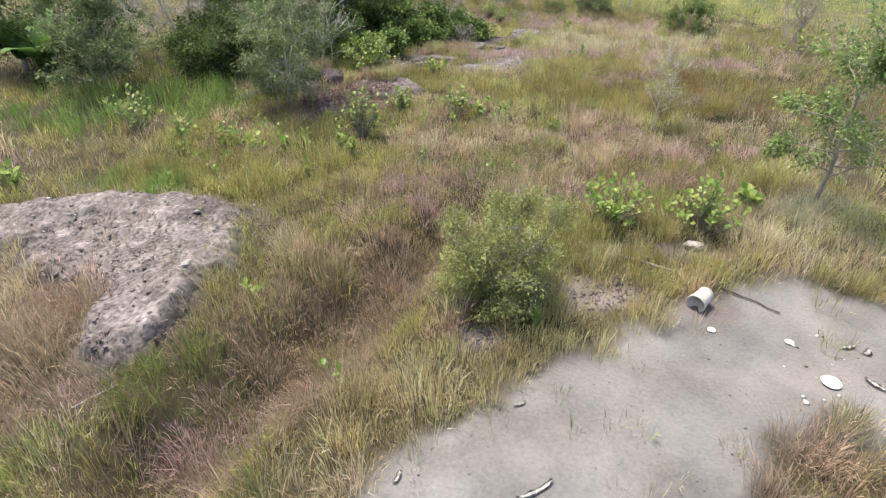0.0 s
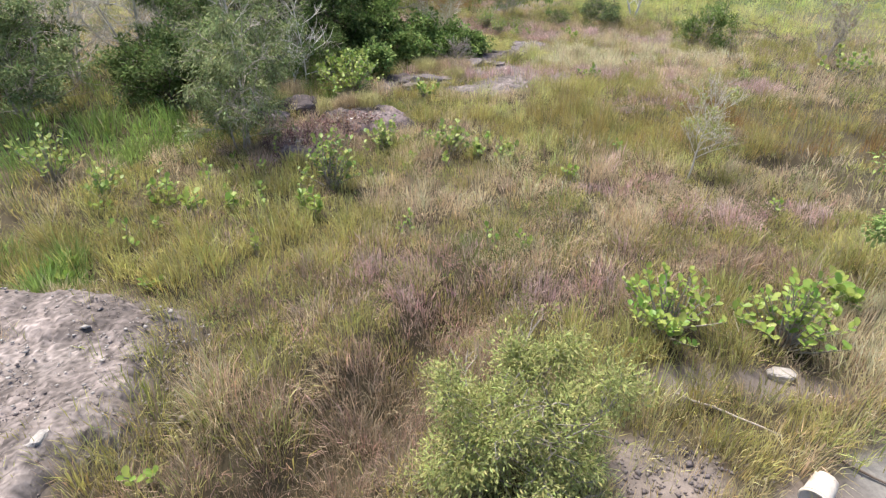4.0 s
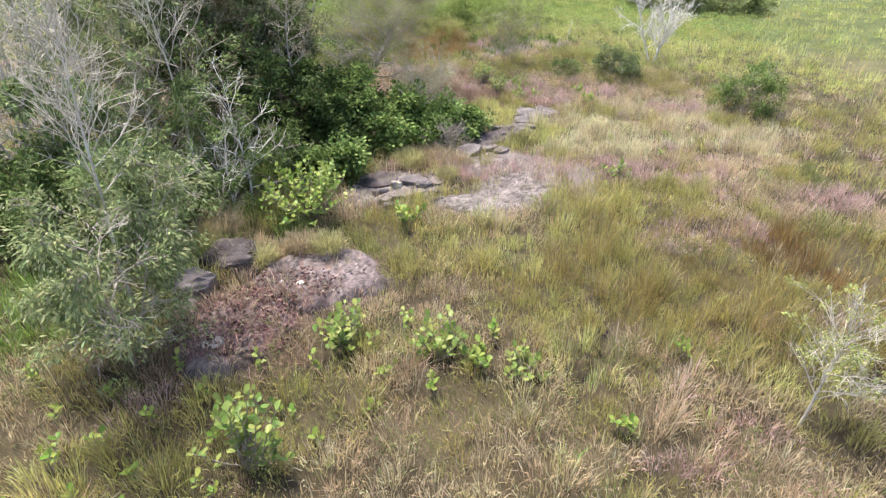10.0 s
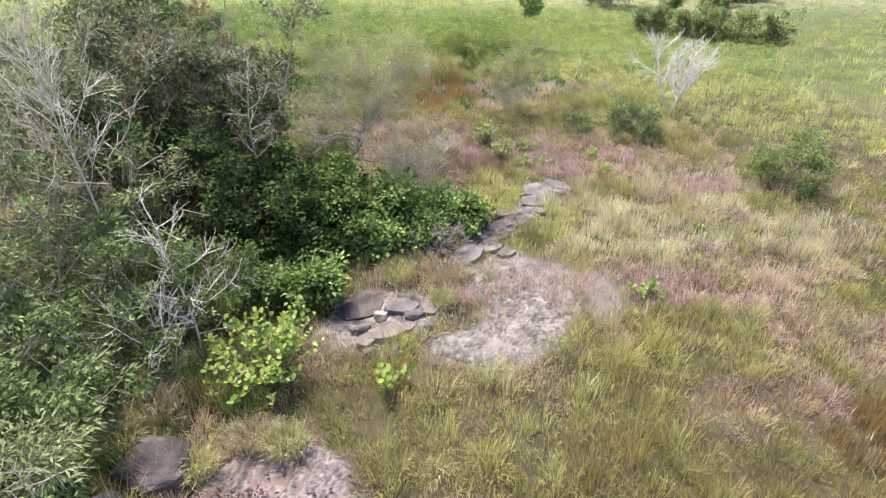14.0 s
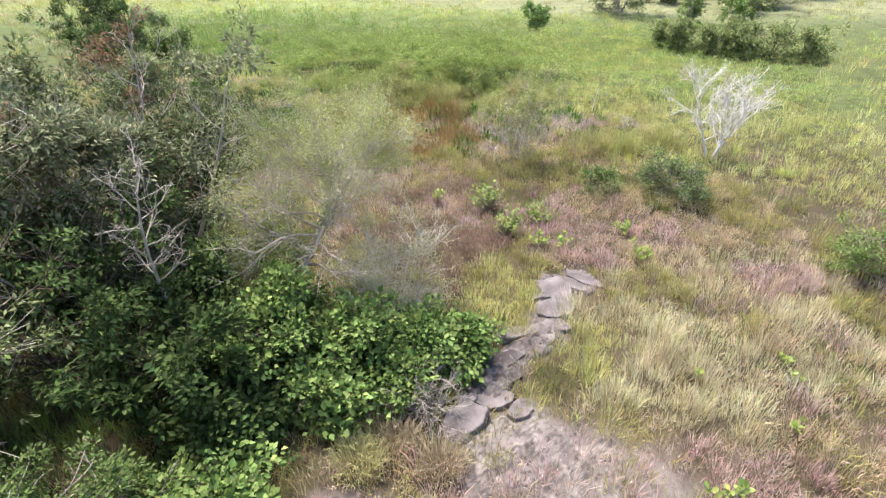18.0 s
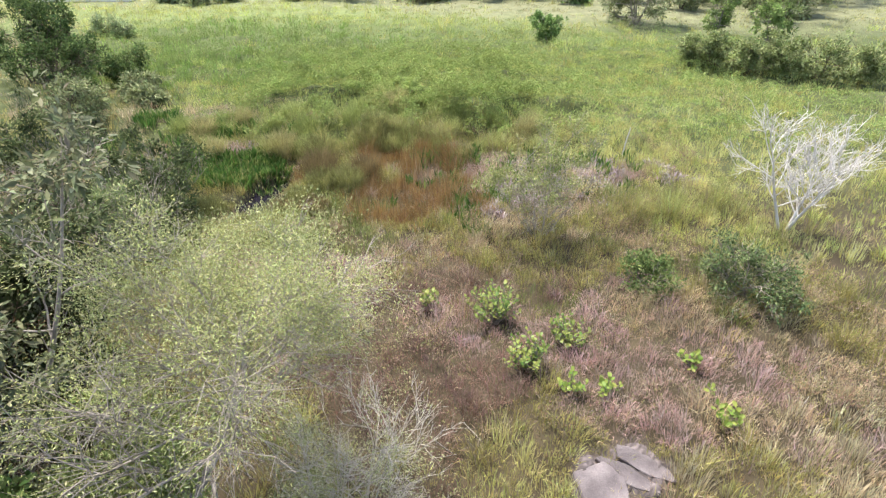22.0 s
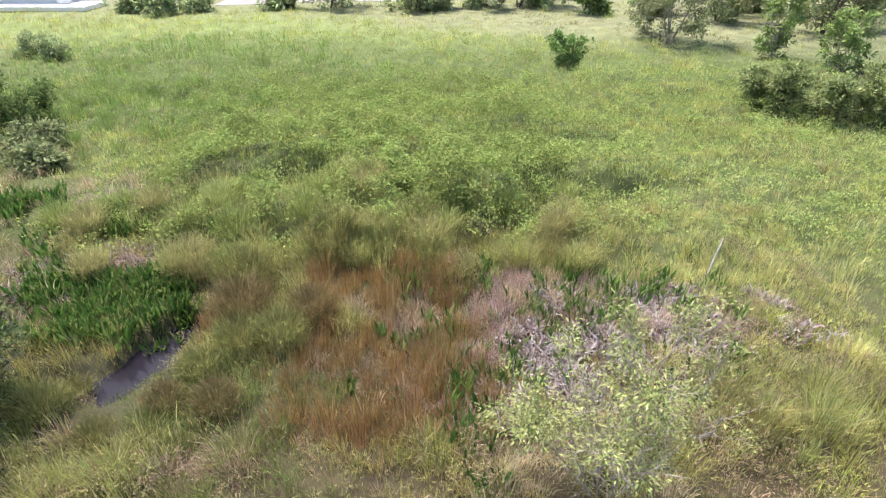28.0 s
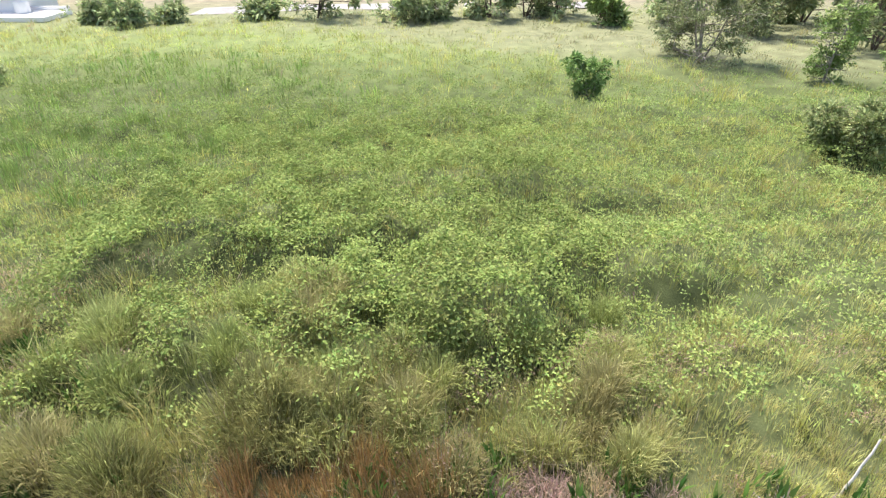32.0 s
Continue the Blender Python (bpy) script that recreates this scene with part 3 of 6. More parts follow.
def rocky_skin(name, label, mask, x0, x1, y0, y1, res, relief, seed, tone, mat_tone):
    """A crust of broken rock over a bare patch: ledges, cracks and grit, sinking into the soil at its rim."""
    ax, ay = np.arange(x0, x1, res), np.arange(y0, y1, res)
    qx, qy = np.meshgrid(ax, ay)
    m = mask(qx, qy)
    ridge = 1 - np.abs(2 * vnoise(qx, qy + 0.3 * vnoise(qx, qy, 0.3, seed), 0.42, seed + 1) - 1)
    ledge = step(0.48, 0.51, fnoise(qx, qy, 0.8, seed + 2)) + 0.6 * step(0.54, 0.57, fnoise(qx, qy, 0.5, seed + 3))
    _, _, cobble, own = mounds(qx + 0.05 * vnoise(qx, qy, 0.1, seed + 5), qy, 0.15, seed + 4)
    fine = 0.5 * vnoise(qx, qy, 0.3, seed + 11) + (0.35 + 0.9 * own) * cobble
    crack = step(0.90, 0.98, 1 - np.abs(2 * vnoise(qx, qy, 0.55, seed + 6) - 1))
    z = ground_z(qx, qy) + relief * (0.55 * ledge + 0.12 * ridge + 0.26 * fine - 0.5 * crack - 0.08) * m - 0.10 * (1 - step(0.12, 0.5, m))
    z = z + np.random.default_rng(seed + 50).normal(0, 0.004 + 0.06 * relief, m.shape) * (m > 0.3)
    n1, n2 = len(ax), len(ay)
    a, b = np.meshgrid(np.arange(n1 - 1), np.arange(n2 - 1))
    q = np.stack([b * n1 + a, b * n1 + a + 1, (b + 1) * n1 + a + 1, (b + 1) * n1 + a], -1).reshape(-1, 4)
    q = q[(m[:-1, :-1] > 0.12).ravel()]
    used, inv = np.unique(q, return_inverse=True)
    pts = np.stack([qx, qy, z], -1).reshape(-1, 3)[used]
    t = np.array(tone) * (0.72 + 0.5 * fnoise(qx, qy, 0.5, seed + 8))[..., None]
    t = t * (0.75 + 0.5 * own)[..., None]
    w = (0.6 * step(0.5, 0.75, fnoise(qx, qy, 0.7, seed + 9)))[..., None]
    t = t * (1 - w) + np.array(mat_tone) * w
    grit = np.random.default_rng(seed)
    t = t * np.clip(1 + grit.normal(0, 0.34, m.shape), 0.35, 1.9)[..., None] * (0.8 + 0.4 * vnoise(qx, qy, 0.12, seed + 10))[..., None]
    w = (blob(qx, qy, -2.45, 12.9, 1.0, 0.8, 0, 0.5, 0.4, 106) * 0.8 * step(0.3, 0.55, fnoise(qx, qy, 0.3, 107)))[..., None]
    t = t * (1 - w) + np.array((0.155, 0.092, 0.098)) * w
    ob = new(name, mesh_from(name, pts, inv.reshape(-1, 4), None, t.reshape(-1, 3)[used], GROUND, False))
    return tagged(ob, label, "rock", "", "structure")


rocky_skin("rock_mound", "weathered grey-pink stony mound with ledges", bare_mound, -7.6, -2.0, 3.7, 7.9, 0.03, 0.06, 120, (0.18, 0.155, 0.15), (0.25, 0.22, 0.212))
rocky_skin("rock_outcrop", "low pinkish rock outcrop with red leaf litter", bare_rock_red, -3.6, -0.2, 11.8, 15.1, 0.035, 0.085, 140, (0.155, 0.126, 0.132), (0.205, 0.178, 0.182))
rocky_skin("rock_court", "flat grey-pink broken rock floor", bare_court, -2.0, 3.1, 16.0, 20.0, 0.045, 0.04, 160, (0.15, 0.13, 0.128), (0.19, 0.17, 0.165))

rocky_skin("rock_row", "crumbled grey-pink rock between the slabs of a row", lambda x, y: bare_row(x, y) * 0.9, 0.5, 4.2, 18.7, 23.4, 0.04, 0.12, 170, (0.12, 0.103, 0.105), (0.165, 0.145, 0.15))


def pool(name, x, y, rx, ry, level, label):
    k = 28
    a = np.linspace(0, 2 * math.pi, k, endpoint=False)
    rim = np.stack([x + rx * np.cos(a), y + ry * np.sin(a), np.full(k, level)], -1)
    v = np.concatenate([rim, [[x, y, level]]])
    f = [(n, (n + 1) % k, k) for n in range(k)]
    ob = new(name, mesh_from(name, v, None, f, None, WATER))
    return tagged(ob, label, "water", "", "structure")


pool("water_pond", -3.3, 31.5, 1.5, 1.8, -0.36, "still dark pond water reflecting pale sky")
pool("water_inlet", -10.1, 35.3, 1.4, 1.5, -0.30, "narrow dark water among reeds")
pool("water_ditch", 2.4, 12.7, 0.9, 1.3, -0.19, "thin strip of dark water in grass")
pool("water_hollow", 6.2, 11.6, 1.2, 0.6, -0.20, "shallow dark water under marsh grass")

# ---- grass: kinds, where they grow, and the blades ----
# colour, height, width, blades in a tuft, outward lean, tuft radius
KINDS = {
    "dry": ((0.57, 0.47, 0.315), 0.38, 0.010, 12, 0.7, 0.10),
    "pink": ((0.56, 0.41, 0.38), 0.38, 0.010, 12, 0.7, 0.10),
    "olive": ((0.41, 0.385, 0.15), 0.42, 0.011, 11, 0.6, 0.10),
    "lime": ((0.61, 0.60, 0.255), 0.42, 0.0105, 11, 0.55, 0.09),
    "field": ((0.49, 0.51, 0.18), 0.36, 0.013, 11, 0.6, 0.12),
    "sedge": ((0.335, 0.225, 0.10), 0.62, 0.011, 13, 0.35, 0.09),
    "gold": ((0.40, 0.345, 0.14), 0.50, 0.0105, 12, 0.5, 0.11),
    "rust": ((0.395, 0.30, 0.225), 0.36, 0.0095, 13, 0.95, 0.11),
    "cane": ((0.25, 0.35, 0.105), 0.50, 0.016, 9, 0.6, 0.10),
    "straw": ((0.68, 0.61, 0.40), 0.42, 0.0105, 12, 0.55, 0.10),
    "moss": ((0.21, 0.245, 0.085), 0.42, 0.011, 11, 0.6, 0.10),
    "bushy": ((0.40, 0.405, 0.165), 0.66, 0.012, 17, 0.55, 0.15),
    "hay": ((0.57, 0.50, 0.27), 0.34, 0.0095, 12, 0.55, 0.10),
    "pale": ((0.40, 0.415, 0.245), 0.19, 0.013, 12, 0.6, 0.13),
    "heath": ((0.285, 0.19, 0.16), 0.36, 0.0095, 13, 0.85, 0.11),
}
NAMES = list(KINDS)


def kinds_at(x, y):
    """How strongly each kind of grass grows at each place."""
    w = {k: np.full(x.shape, 0.02) for k in NAMES}
    n1, n2, n3 = fnoise(x, y, 2.2, 201), fnoise(x, y, 1.5, 202), fnoise(x, y, 0.9, 203)
    w["dry"] += 0.9 * step(0.35, 0.65, n1) + 0.25
    w["olive"] += 1.0 * step(0.33, 0.6, 1 - n1) + 0.4
    w["moss"] += 0.35 * step(0.45, 0.65, 1 - n2) + 0.1
    w["pink"] += 0.5 * step(0.5, 0.7, n2)
    w["rust"] += 0.25 * step(0.5, 0.7, n3)
    w["lime"] += 0.25 * step(0.55, 0.75, 1 - n2)

    def grow(kind, cx, cy, rx, ry, much, turn=0.0):
        m = blob(x, y, cx, cy, rx, ry, turn, 0.4, 1.2, 210)
        for k in NAMES:
            w[k] *= 1 - 0.75 * m * min(much, 1)
        w[kind] += m * much

    # by the clearing
    grow("hay", 1.2, 4.6, 2.4, 0.7, 1.0, 32)
    grow("hay", -0.3, 3.6, 0.8, 1.0, 1.0, 40)
    grow("straw", 6.2, 6.8, 2.2, 1.3, 1.2)
    grow("lime", 7.2, 7.0, 1.8, 1.2, 0.9)
    grow("rust", 3.1, 2.6, 0.9, 1.0, 0.8)
    grow("dry", 3.2, 2.4, 0.9, 0.6, 0.6)
    grow("straw", 0.1, 3.1, 0.9, 0.8, 0.5)
    grow("rust", -1.4, 4.4, 0.6, 2.2, 0.7, -38)
    grow("rust", 0.0, 6.9, 0.9, 1.0, 0.8, -38)
    grow("rust", -4.2, 4.2, 1.1, 1.2, 0.9)
    grow("rust", -1.6, 6.4, 1.2, 2.0, 0.45, -30)
    grow("olive", -2.0, 7.6, 1.6, 1.2, 0.8, -30)
    grow("rust", -3.6, 9.6, 1.4, 0.9, 0.6)
    grow("cane", -7.4, 12.4, 2.6, 1.9, 1.2, 10)
    grow("olive", -5.0, 9.2, 1.6, 1.2, 0.8)
    grow("cane", -4.6, 7.9, 1.0, 0.5, 0.7)
    grow("olive", -2.4, 8.6, 2.6, 1.3, 0.8)
    grow("olive", -3.2, 11.0, 2.0, 0.9, 0.6)
    grow("lime", -2.6, 10.2, 1.6, 0.8, 0.4)
    grow("olive", 2.6, 8.8, 2.4, 1.2, 0.6)
    grow("rust", -1.9, 4.2, 1.2, 1.3, 0.6, -30)
    grow("pink", -2.2, 3.4, 1.0, 0.6, 0.8)
    grow("rust", -0.9, 5.9, 0.8, 1.0, 0.8, -35)
    grow("moss", -2.4, 3.9, 0.7, 0.5, 0.8)
    grow("pink", 0.6, 8.0, 2.2, 0.8, 0.6)
    grow("rust", 3.4, 8.4, 1.6, 0.6, 0.6)
    grow("rust", -1.8, 7.6, 1.2, 0.6, 0.6)
    grow("pink", 4.6, 9.6, 1.6, 0.8, 0.6)
    # middle meadow and marsh
    grow("gold", 5.3, 13.8, 3.8, 1.9, 1.3, -4)
    grow("gold", 8.2, 12.8, 2.6, 1.2, 0.9)
    grow("sedge", 8.6, 12.2, 2.0, 0.6, 0.5)
    grow("sedge", 6.6, 14.3, 1.3, 0.8, 0.8)
    grow("rust", 5.2, 12.8, 1.1, 0.4, 0.8)
    grow("pink", 4.6, 15.2, 1.3, 0.5, 0.9)
    grow("olive", 3.6, 13.9, 0.9, 0.7, 0.8)
    grow("pink", 8.2, 16.4, 1.6, 0.7, 1.2)
    grow("pink", 6.8, 19.4, 2.6, 1.2, 0.6)
    grow("dry", 3.6, 10.4, 1.6, 1.0, 0.7)
    grow("pink", 3.1, 11.0, 0.8, 0.6, 0.8)
    grow("lime", 1.6, 15.2, 1.2, 1.0, 0.6)
    grow("rust", 0.3, 14.9, 0.9, 0.6, 0.4)
    grow("rust", -2.3, 12.7, 1.2, 1.0, 1.6)
    grow("rust", -1.9, 14.8, 1.2, 0.5, 1.2)
    grow("pink", 0.6, 18.2, 1.3, 0.6, 1.1)
    grow("straw", 4.4, 20.4, 1.6, 1.4, 1.0, -20)
    grow("pink", 3.0, 18.4, 1.5, 1.0, 1.4)
    grow("straw", 7.6, 20.6, 2.4, 1.4, 0.8)
    grow("straw", 6.8, 22.8, 1.8, 1.0, 0.8)
    grow("pink", 5.4, 18.0, 1.6, 0.7, 0.9)
    grow("lime", 3.0, 20.9, 0.9, 0.8, 0.9)
    grow("lime", 1.8, 22.3, 0.9, 1.1, 1.1)
    grow("straw", 3.6, 22.0, 0.9, 0.8, 0.7)
    grow("pink", 4.3, 24.4, 2.4, 1.4, 0.9)
    grow("pink", 1.2, 25.2, 1.5, 1.2, 0.8)
    grow("pink", 2.8, 25.8, 3.2, 1.7, 0.7)
    grow("rust", 0.6, 24.6, 0.9, 0.8, 0.9)
    grow("pink", 6.8, 22.3, 1.4, 0.9, 0.6)
    grow("olive", -0.3, 27.2, 2.2, 0.9, 0.7)
    grow("cane", -3.6, 18.6, 2.0, 1.6, 1.0)
    grow("cane", -3.6, 15.4, 1.5, 1.2, 0.8)
    grow("cane", -7.5, 17.5, 3.0, 2.0, 0.7)
    grow("moss", -1.2, 15.0, 1.2, 0.7, 0.8)
    grow("moss", -2.6, 28.6, 2.8, 1.5, 1.1)
    grow("pink", 0.6, 26.6, 3.0, 1.2, 0.5)
    grow("moss", 3.8, 26.6, 1.4, 0.6, 0.5)
    grow("rust", -1.2, 25.4, 1.5, 0.8, 0.8)
    grow("rust", 1.2, 24.2, 0.9, 0.6, 0.9)
    grow("pink", -2.0, 27.4, 1.8, 0.8, 0.8)
    grow("dry", 4.8, 26.0, 1.2, 0.8, 0.8)
    grow("rust", 2.0, 27.0, 2.2, 0.5, 0.6)
    grow("dry", -1.0, 26.2, 1.2, 0.8, 0.8)
    grow("olive", 3.2, 27.4, 1.8, 0.8, 0.8)
    grow("moss", 6.2, 28.0, 2.2, 1.0, 0.6)
    grow("heath", 0.4, 24.3, 1.7, 1.1, 1.6)
    grow("heath", 0.6, 22.8, 0.8, 0.8, 1.2)
    grow("heath", 2.0, 26.6, 1.8, 0.5, 0.8)
    grow("heath", -0.6, 26.2, 1.4, 0.6, 0.8)
    # green field on the far side
    green = step(0.0, 3.2, y - (27.2 - 0.55 * (x - 6.0)) + 3.0 * (n2 - 0.5)) * step(3.2, 6.0, x)
    green = np.maximum(green, step(33.2, 35.8, y + 2.6 * (n1 - 0.5)) * step(-8.5, -4.5, x + 0.9 * (y - 36)))
    for k in NAMES:
        w[k] *= 1 - 0.9 * green
    w["field"] += 0.95 * green
    w["lime"] += 0.3 * green * step(0.42, 0.62, n1) + 0.9 * green * step(4, 8, x) * (1 - step(38, 44, y))
    grow("cane", -10, 49, 9, 8, 1.2)
    grow("lime", 8.0, 35.0, 3.4, 2.6, 1.3)
    grow("lime", 4.6, 35.2, 2.0, 1.6, 0.9)
    grow("lime", 3.0, 34.8, 2.4, 1.0, 0.9)
    # pond reeds
    grow("sedge", 0.2, 31.3, 2.7, 2.2, 2.6)
    grow("moss", -0.8, 30.5, 0.8, 0.4, 1.2)
    grow("dry", 1.3, 32.4, 0.7, 0.5, 2.0)
    grow("pink", 1.2, 30.4, 0.6, 0.5, 1.6)
    grow("rust", 0.6, 31.9, 0.5, 0.3, 2.0)
    grow("olive", -0.1, 32.2, 0.5, 0.4, 1.6)
    grow("sedge", 0.0, 33.2, 1.5, 0.7, 3.0)
    grow("bushy", -1.7, 32.0, 0.7, 1.2, 2.2)
    grow("rust", 0.4, 32.6, 0.8, 0.4, 1.0)
    grow("pink", 2.2, 31.9, 0.5, 1.0, 2.0)
    grow("rust", -0.2, 31.0, 0.6, 0.35, 1.0)
    grow("olive", -1.9, 32.2, 0.8, 1.6, 1.2)
    grow("moss", -1.6, 34.4, 2.4, 0.8, 0.8)
    grow("olive", 1.6, 34.2, 2.0, 0.6, 0.7)
    grow("moss", -4.0, 30.2, 2.0, 0.9, 1.4)
    grow("moss", -3.6, 28.9, 1.4, 0.7, 0.8)
    grow("moss", -2.2, 30.4, 0.7, 0.9, 0.9)
    grow("rust", -4.4, 29.8, 1.6, 0.7, 0.9)
    grow("rust", -2.4, 29.6, 2.0, 0.8, 1.0)
    grow("moss", -1.9, 30.5, 0.9, 0.7, 1.2)
    grow("pink", -3.4, 29.2, 1.0, 0.4, 0.9)
    grow("moss", -3.6, 30.3, 1.6, 0.6, 1.6)
    grow("rust", -3.9, 30.7, 0.5, 0.3, 1.6)
    grow("moss", -1.8, 29.6, 1.6, 0.6, 1.0)
    grow("bushy", -1.5, 34.6, 3.2, 0.9, 1.6)
    grow("bushy", 2.8, 34.2, 2.4, 0.7, 1.2)
    grow("bushy", -5.5, 36.6, 2.2, 1.5, 1.1)
    grow("bushy", 6.4, 30.0, 2.0, 1.0, 0.9)
    grow("bushy", -3.6, 29.0, 1.6, 0.8, 0.9)
    grow("pink", -5.6, 33.6, 1.4, 0.6, 0.9)
    grow("pink", 3.0, 32.6, 1.6, 1.0, 0.9)
    grow("pink", 6.2, 32.0, 1.5, 0.7, 0.8)
    grow("dry", -6.2, 36.4, 2.0, 1.5, 0.8)
    # brown and pinkish ground between the strap leaves and the vines
    grow("pink", -6.5, 36.4, 1.6, 0.8, 1.0)
    grow("dry", -5.6, 38.0, 1.6, 0.9, 1.2)
    grow("rust", -4.6, 33.8, 1.3, 0.5, 1.3)
    grow("moss", -3.2, 34.8, 1.4, 0.7, 1.0)
    grow("bushy", -3.0, 36.4, 1.8, 0.8, 1.4)
    grow("rust", -3.9, 35.7, 1.0, 0.4, 1.2)
    grow("moss", -6.8, 35.2, 1.2, 0.5, 1.2)
    # pale meadow further off
    far = step(57, 65, y + 6 * (n1 - 0.5) + 0.55 * np.clip(x, -10, 25))
    for k in NAMES:
        w[k] *= 1 - 0.85 * far
    w["pale"] += 1.1 * far
    w["lime"] += 0.12 * far
    return np.stack([w[k] for k in NAMES])


def bare(x, y):
    b = np.maximum.reduce([bare_sand(x, y), bare_grit(x, y), bare_mound(x, y), bare_rock_red(x, y) * (0.55 + 0.45 * step(13.2, 13.7, y)), bare_court(x, y), bare_row(x, y)])
    return np.maximum(b * 0.975, step(0.35, 0.6, wet(x, y)))


def blades(rng, x, y, z, az, lean, h, w, tint):
    """Lance-shaped blades of two faces, bent over along az."""
    n = len(x)
    d = np.stack([np.cos(az), np.sin(az), np.zeros(n)], -1)
    s = np.stack([-np.sin(az + rng.normal(0, 0.7, n)), np.cos(az + rng.normal(0, 0.7, n)), np.zeros(n)], -1)
    p0 = np.stack([x, y, z], -1)
    up = np.array([0, 0, 1.0])
    hh, ll, ww = h[:, None], lean[:, None], w[:, None]
    p1 = p0 + hh * (0.58 * up + 0.24 * ll * d)
    p2 = p0 + hh * ((1.0 - 0.25 * np.minimum(ll, 2) ** 1.5) * up + 0.9 * ll * d)
    v = np.stack([p0, p1 + s * ww * 0.5, p1 - s * ww * 0.5, p2], 1).reshape(-1, 3)
    q = np.arange(n)[:, None] * 4
    return v, np.concatenate([q + np.array([0, 1, 2]), q + np.array([2, 1, 3])]), np.repeat(tint, 4, axis=0)


def spears(rng, x, y, z, az, lean, h, w, tint):
    """Thin upright blades of one face, tapering from the foot to a leaning tip."""
    n = len(x)
    b = rng.uniform(0, 2 * math.pi, n)
    s = np.stack([np.cos(b), np.sin(b), np.zeros(n)], -1) * w[:, None] * 0.5
    p0 = np.stack([x, y, z], -1)
    tip = p0 + h[:, None] * np.stack([0.85 * lean * np.cos(az), 0.85 * lean * np.sin(az), 1 - 0.22 * np.minimum(lean, 1.5) ** 2], -1)
    v = np.stack([p0 - s, p0 + s, tip], 1).reshape(-1, 3)
    return v, np.arange(3 * n).reshape(n, 3), np.repeat(tint, 3, axis=0)


def low(x, y):
    """1 where the sward stays short: at the near bank of the pond and under the dead strap leaves."""
    return np.maximum(blob(x, y, -3.5, 30.6, 0.9, 0.8, 0, 0.2, 0.6, 79), blob(x, y, 3.2, 31.1, 0.9, 0.8, 0, 0.3, 0.6, 78))


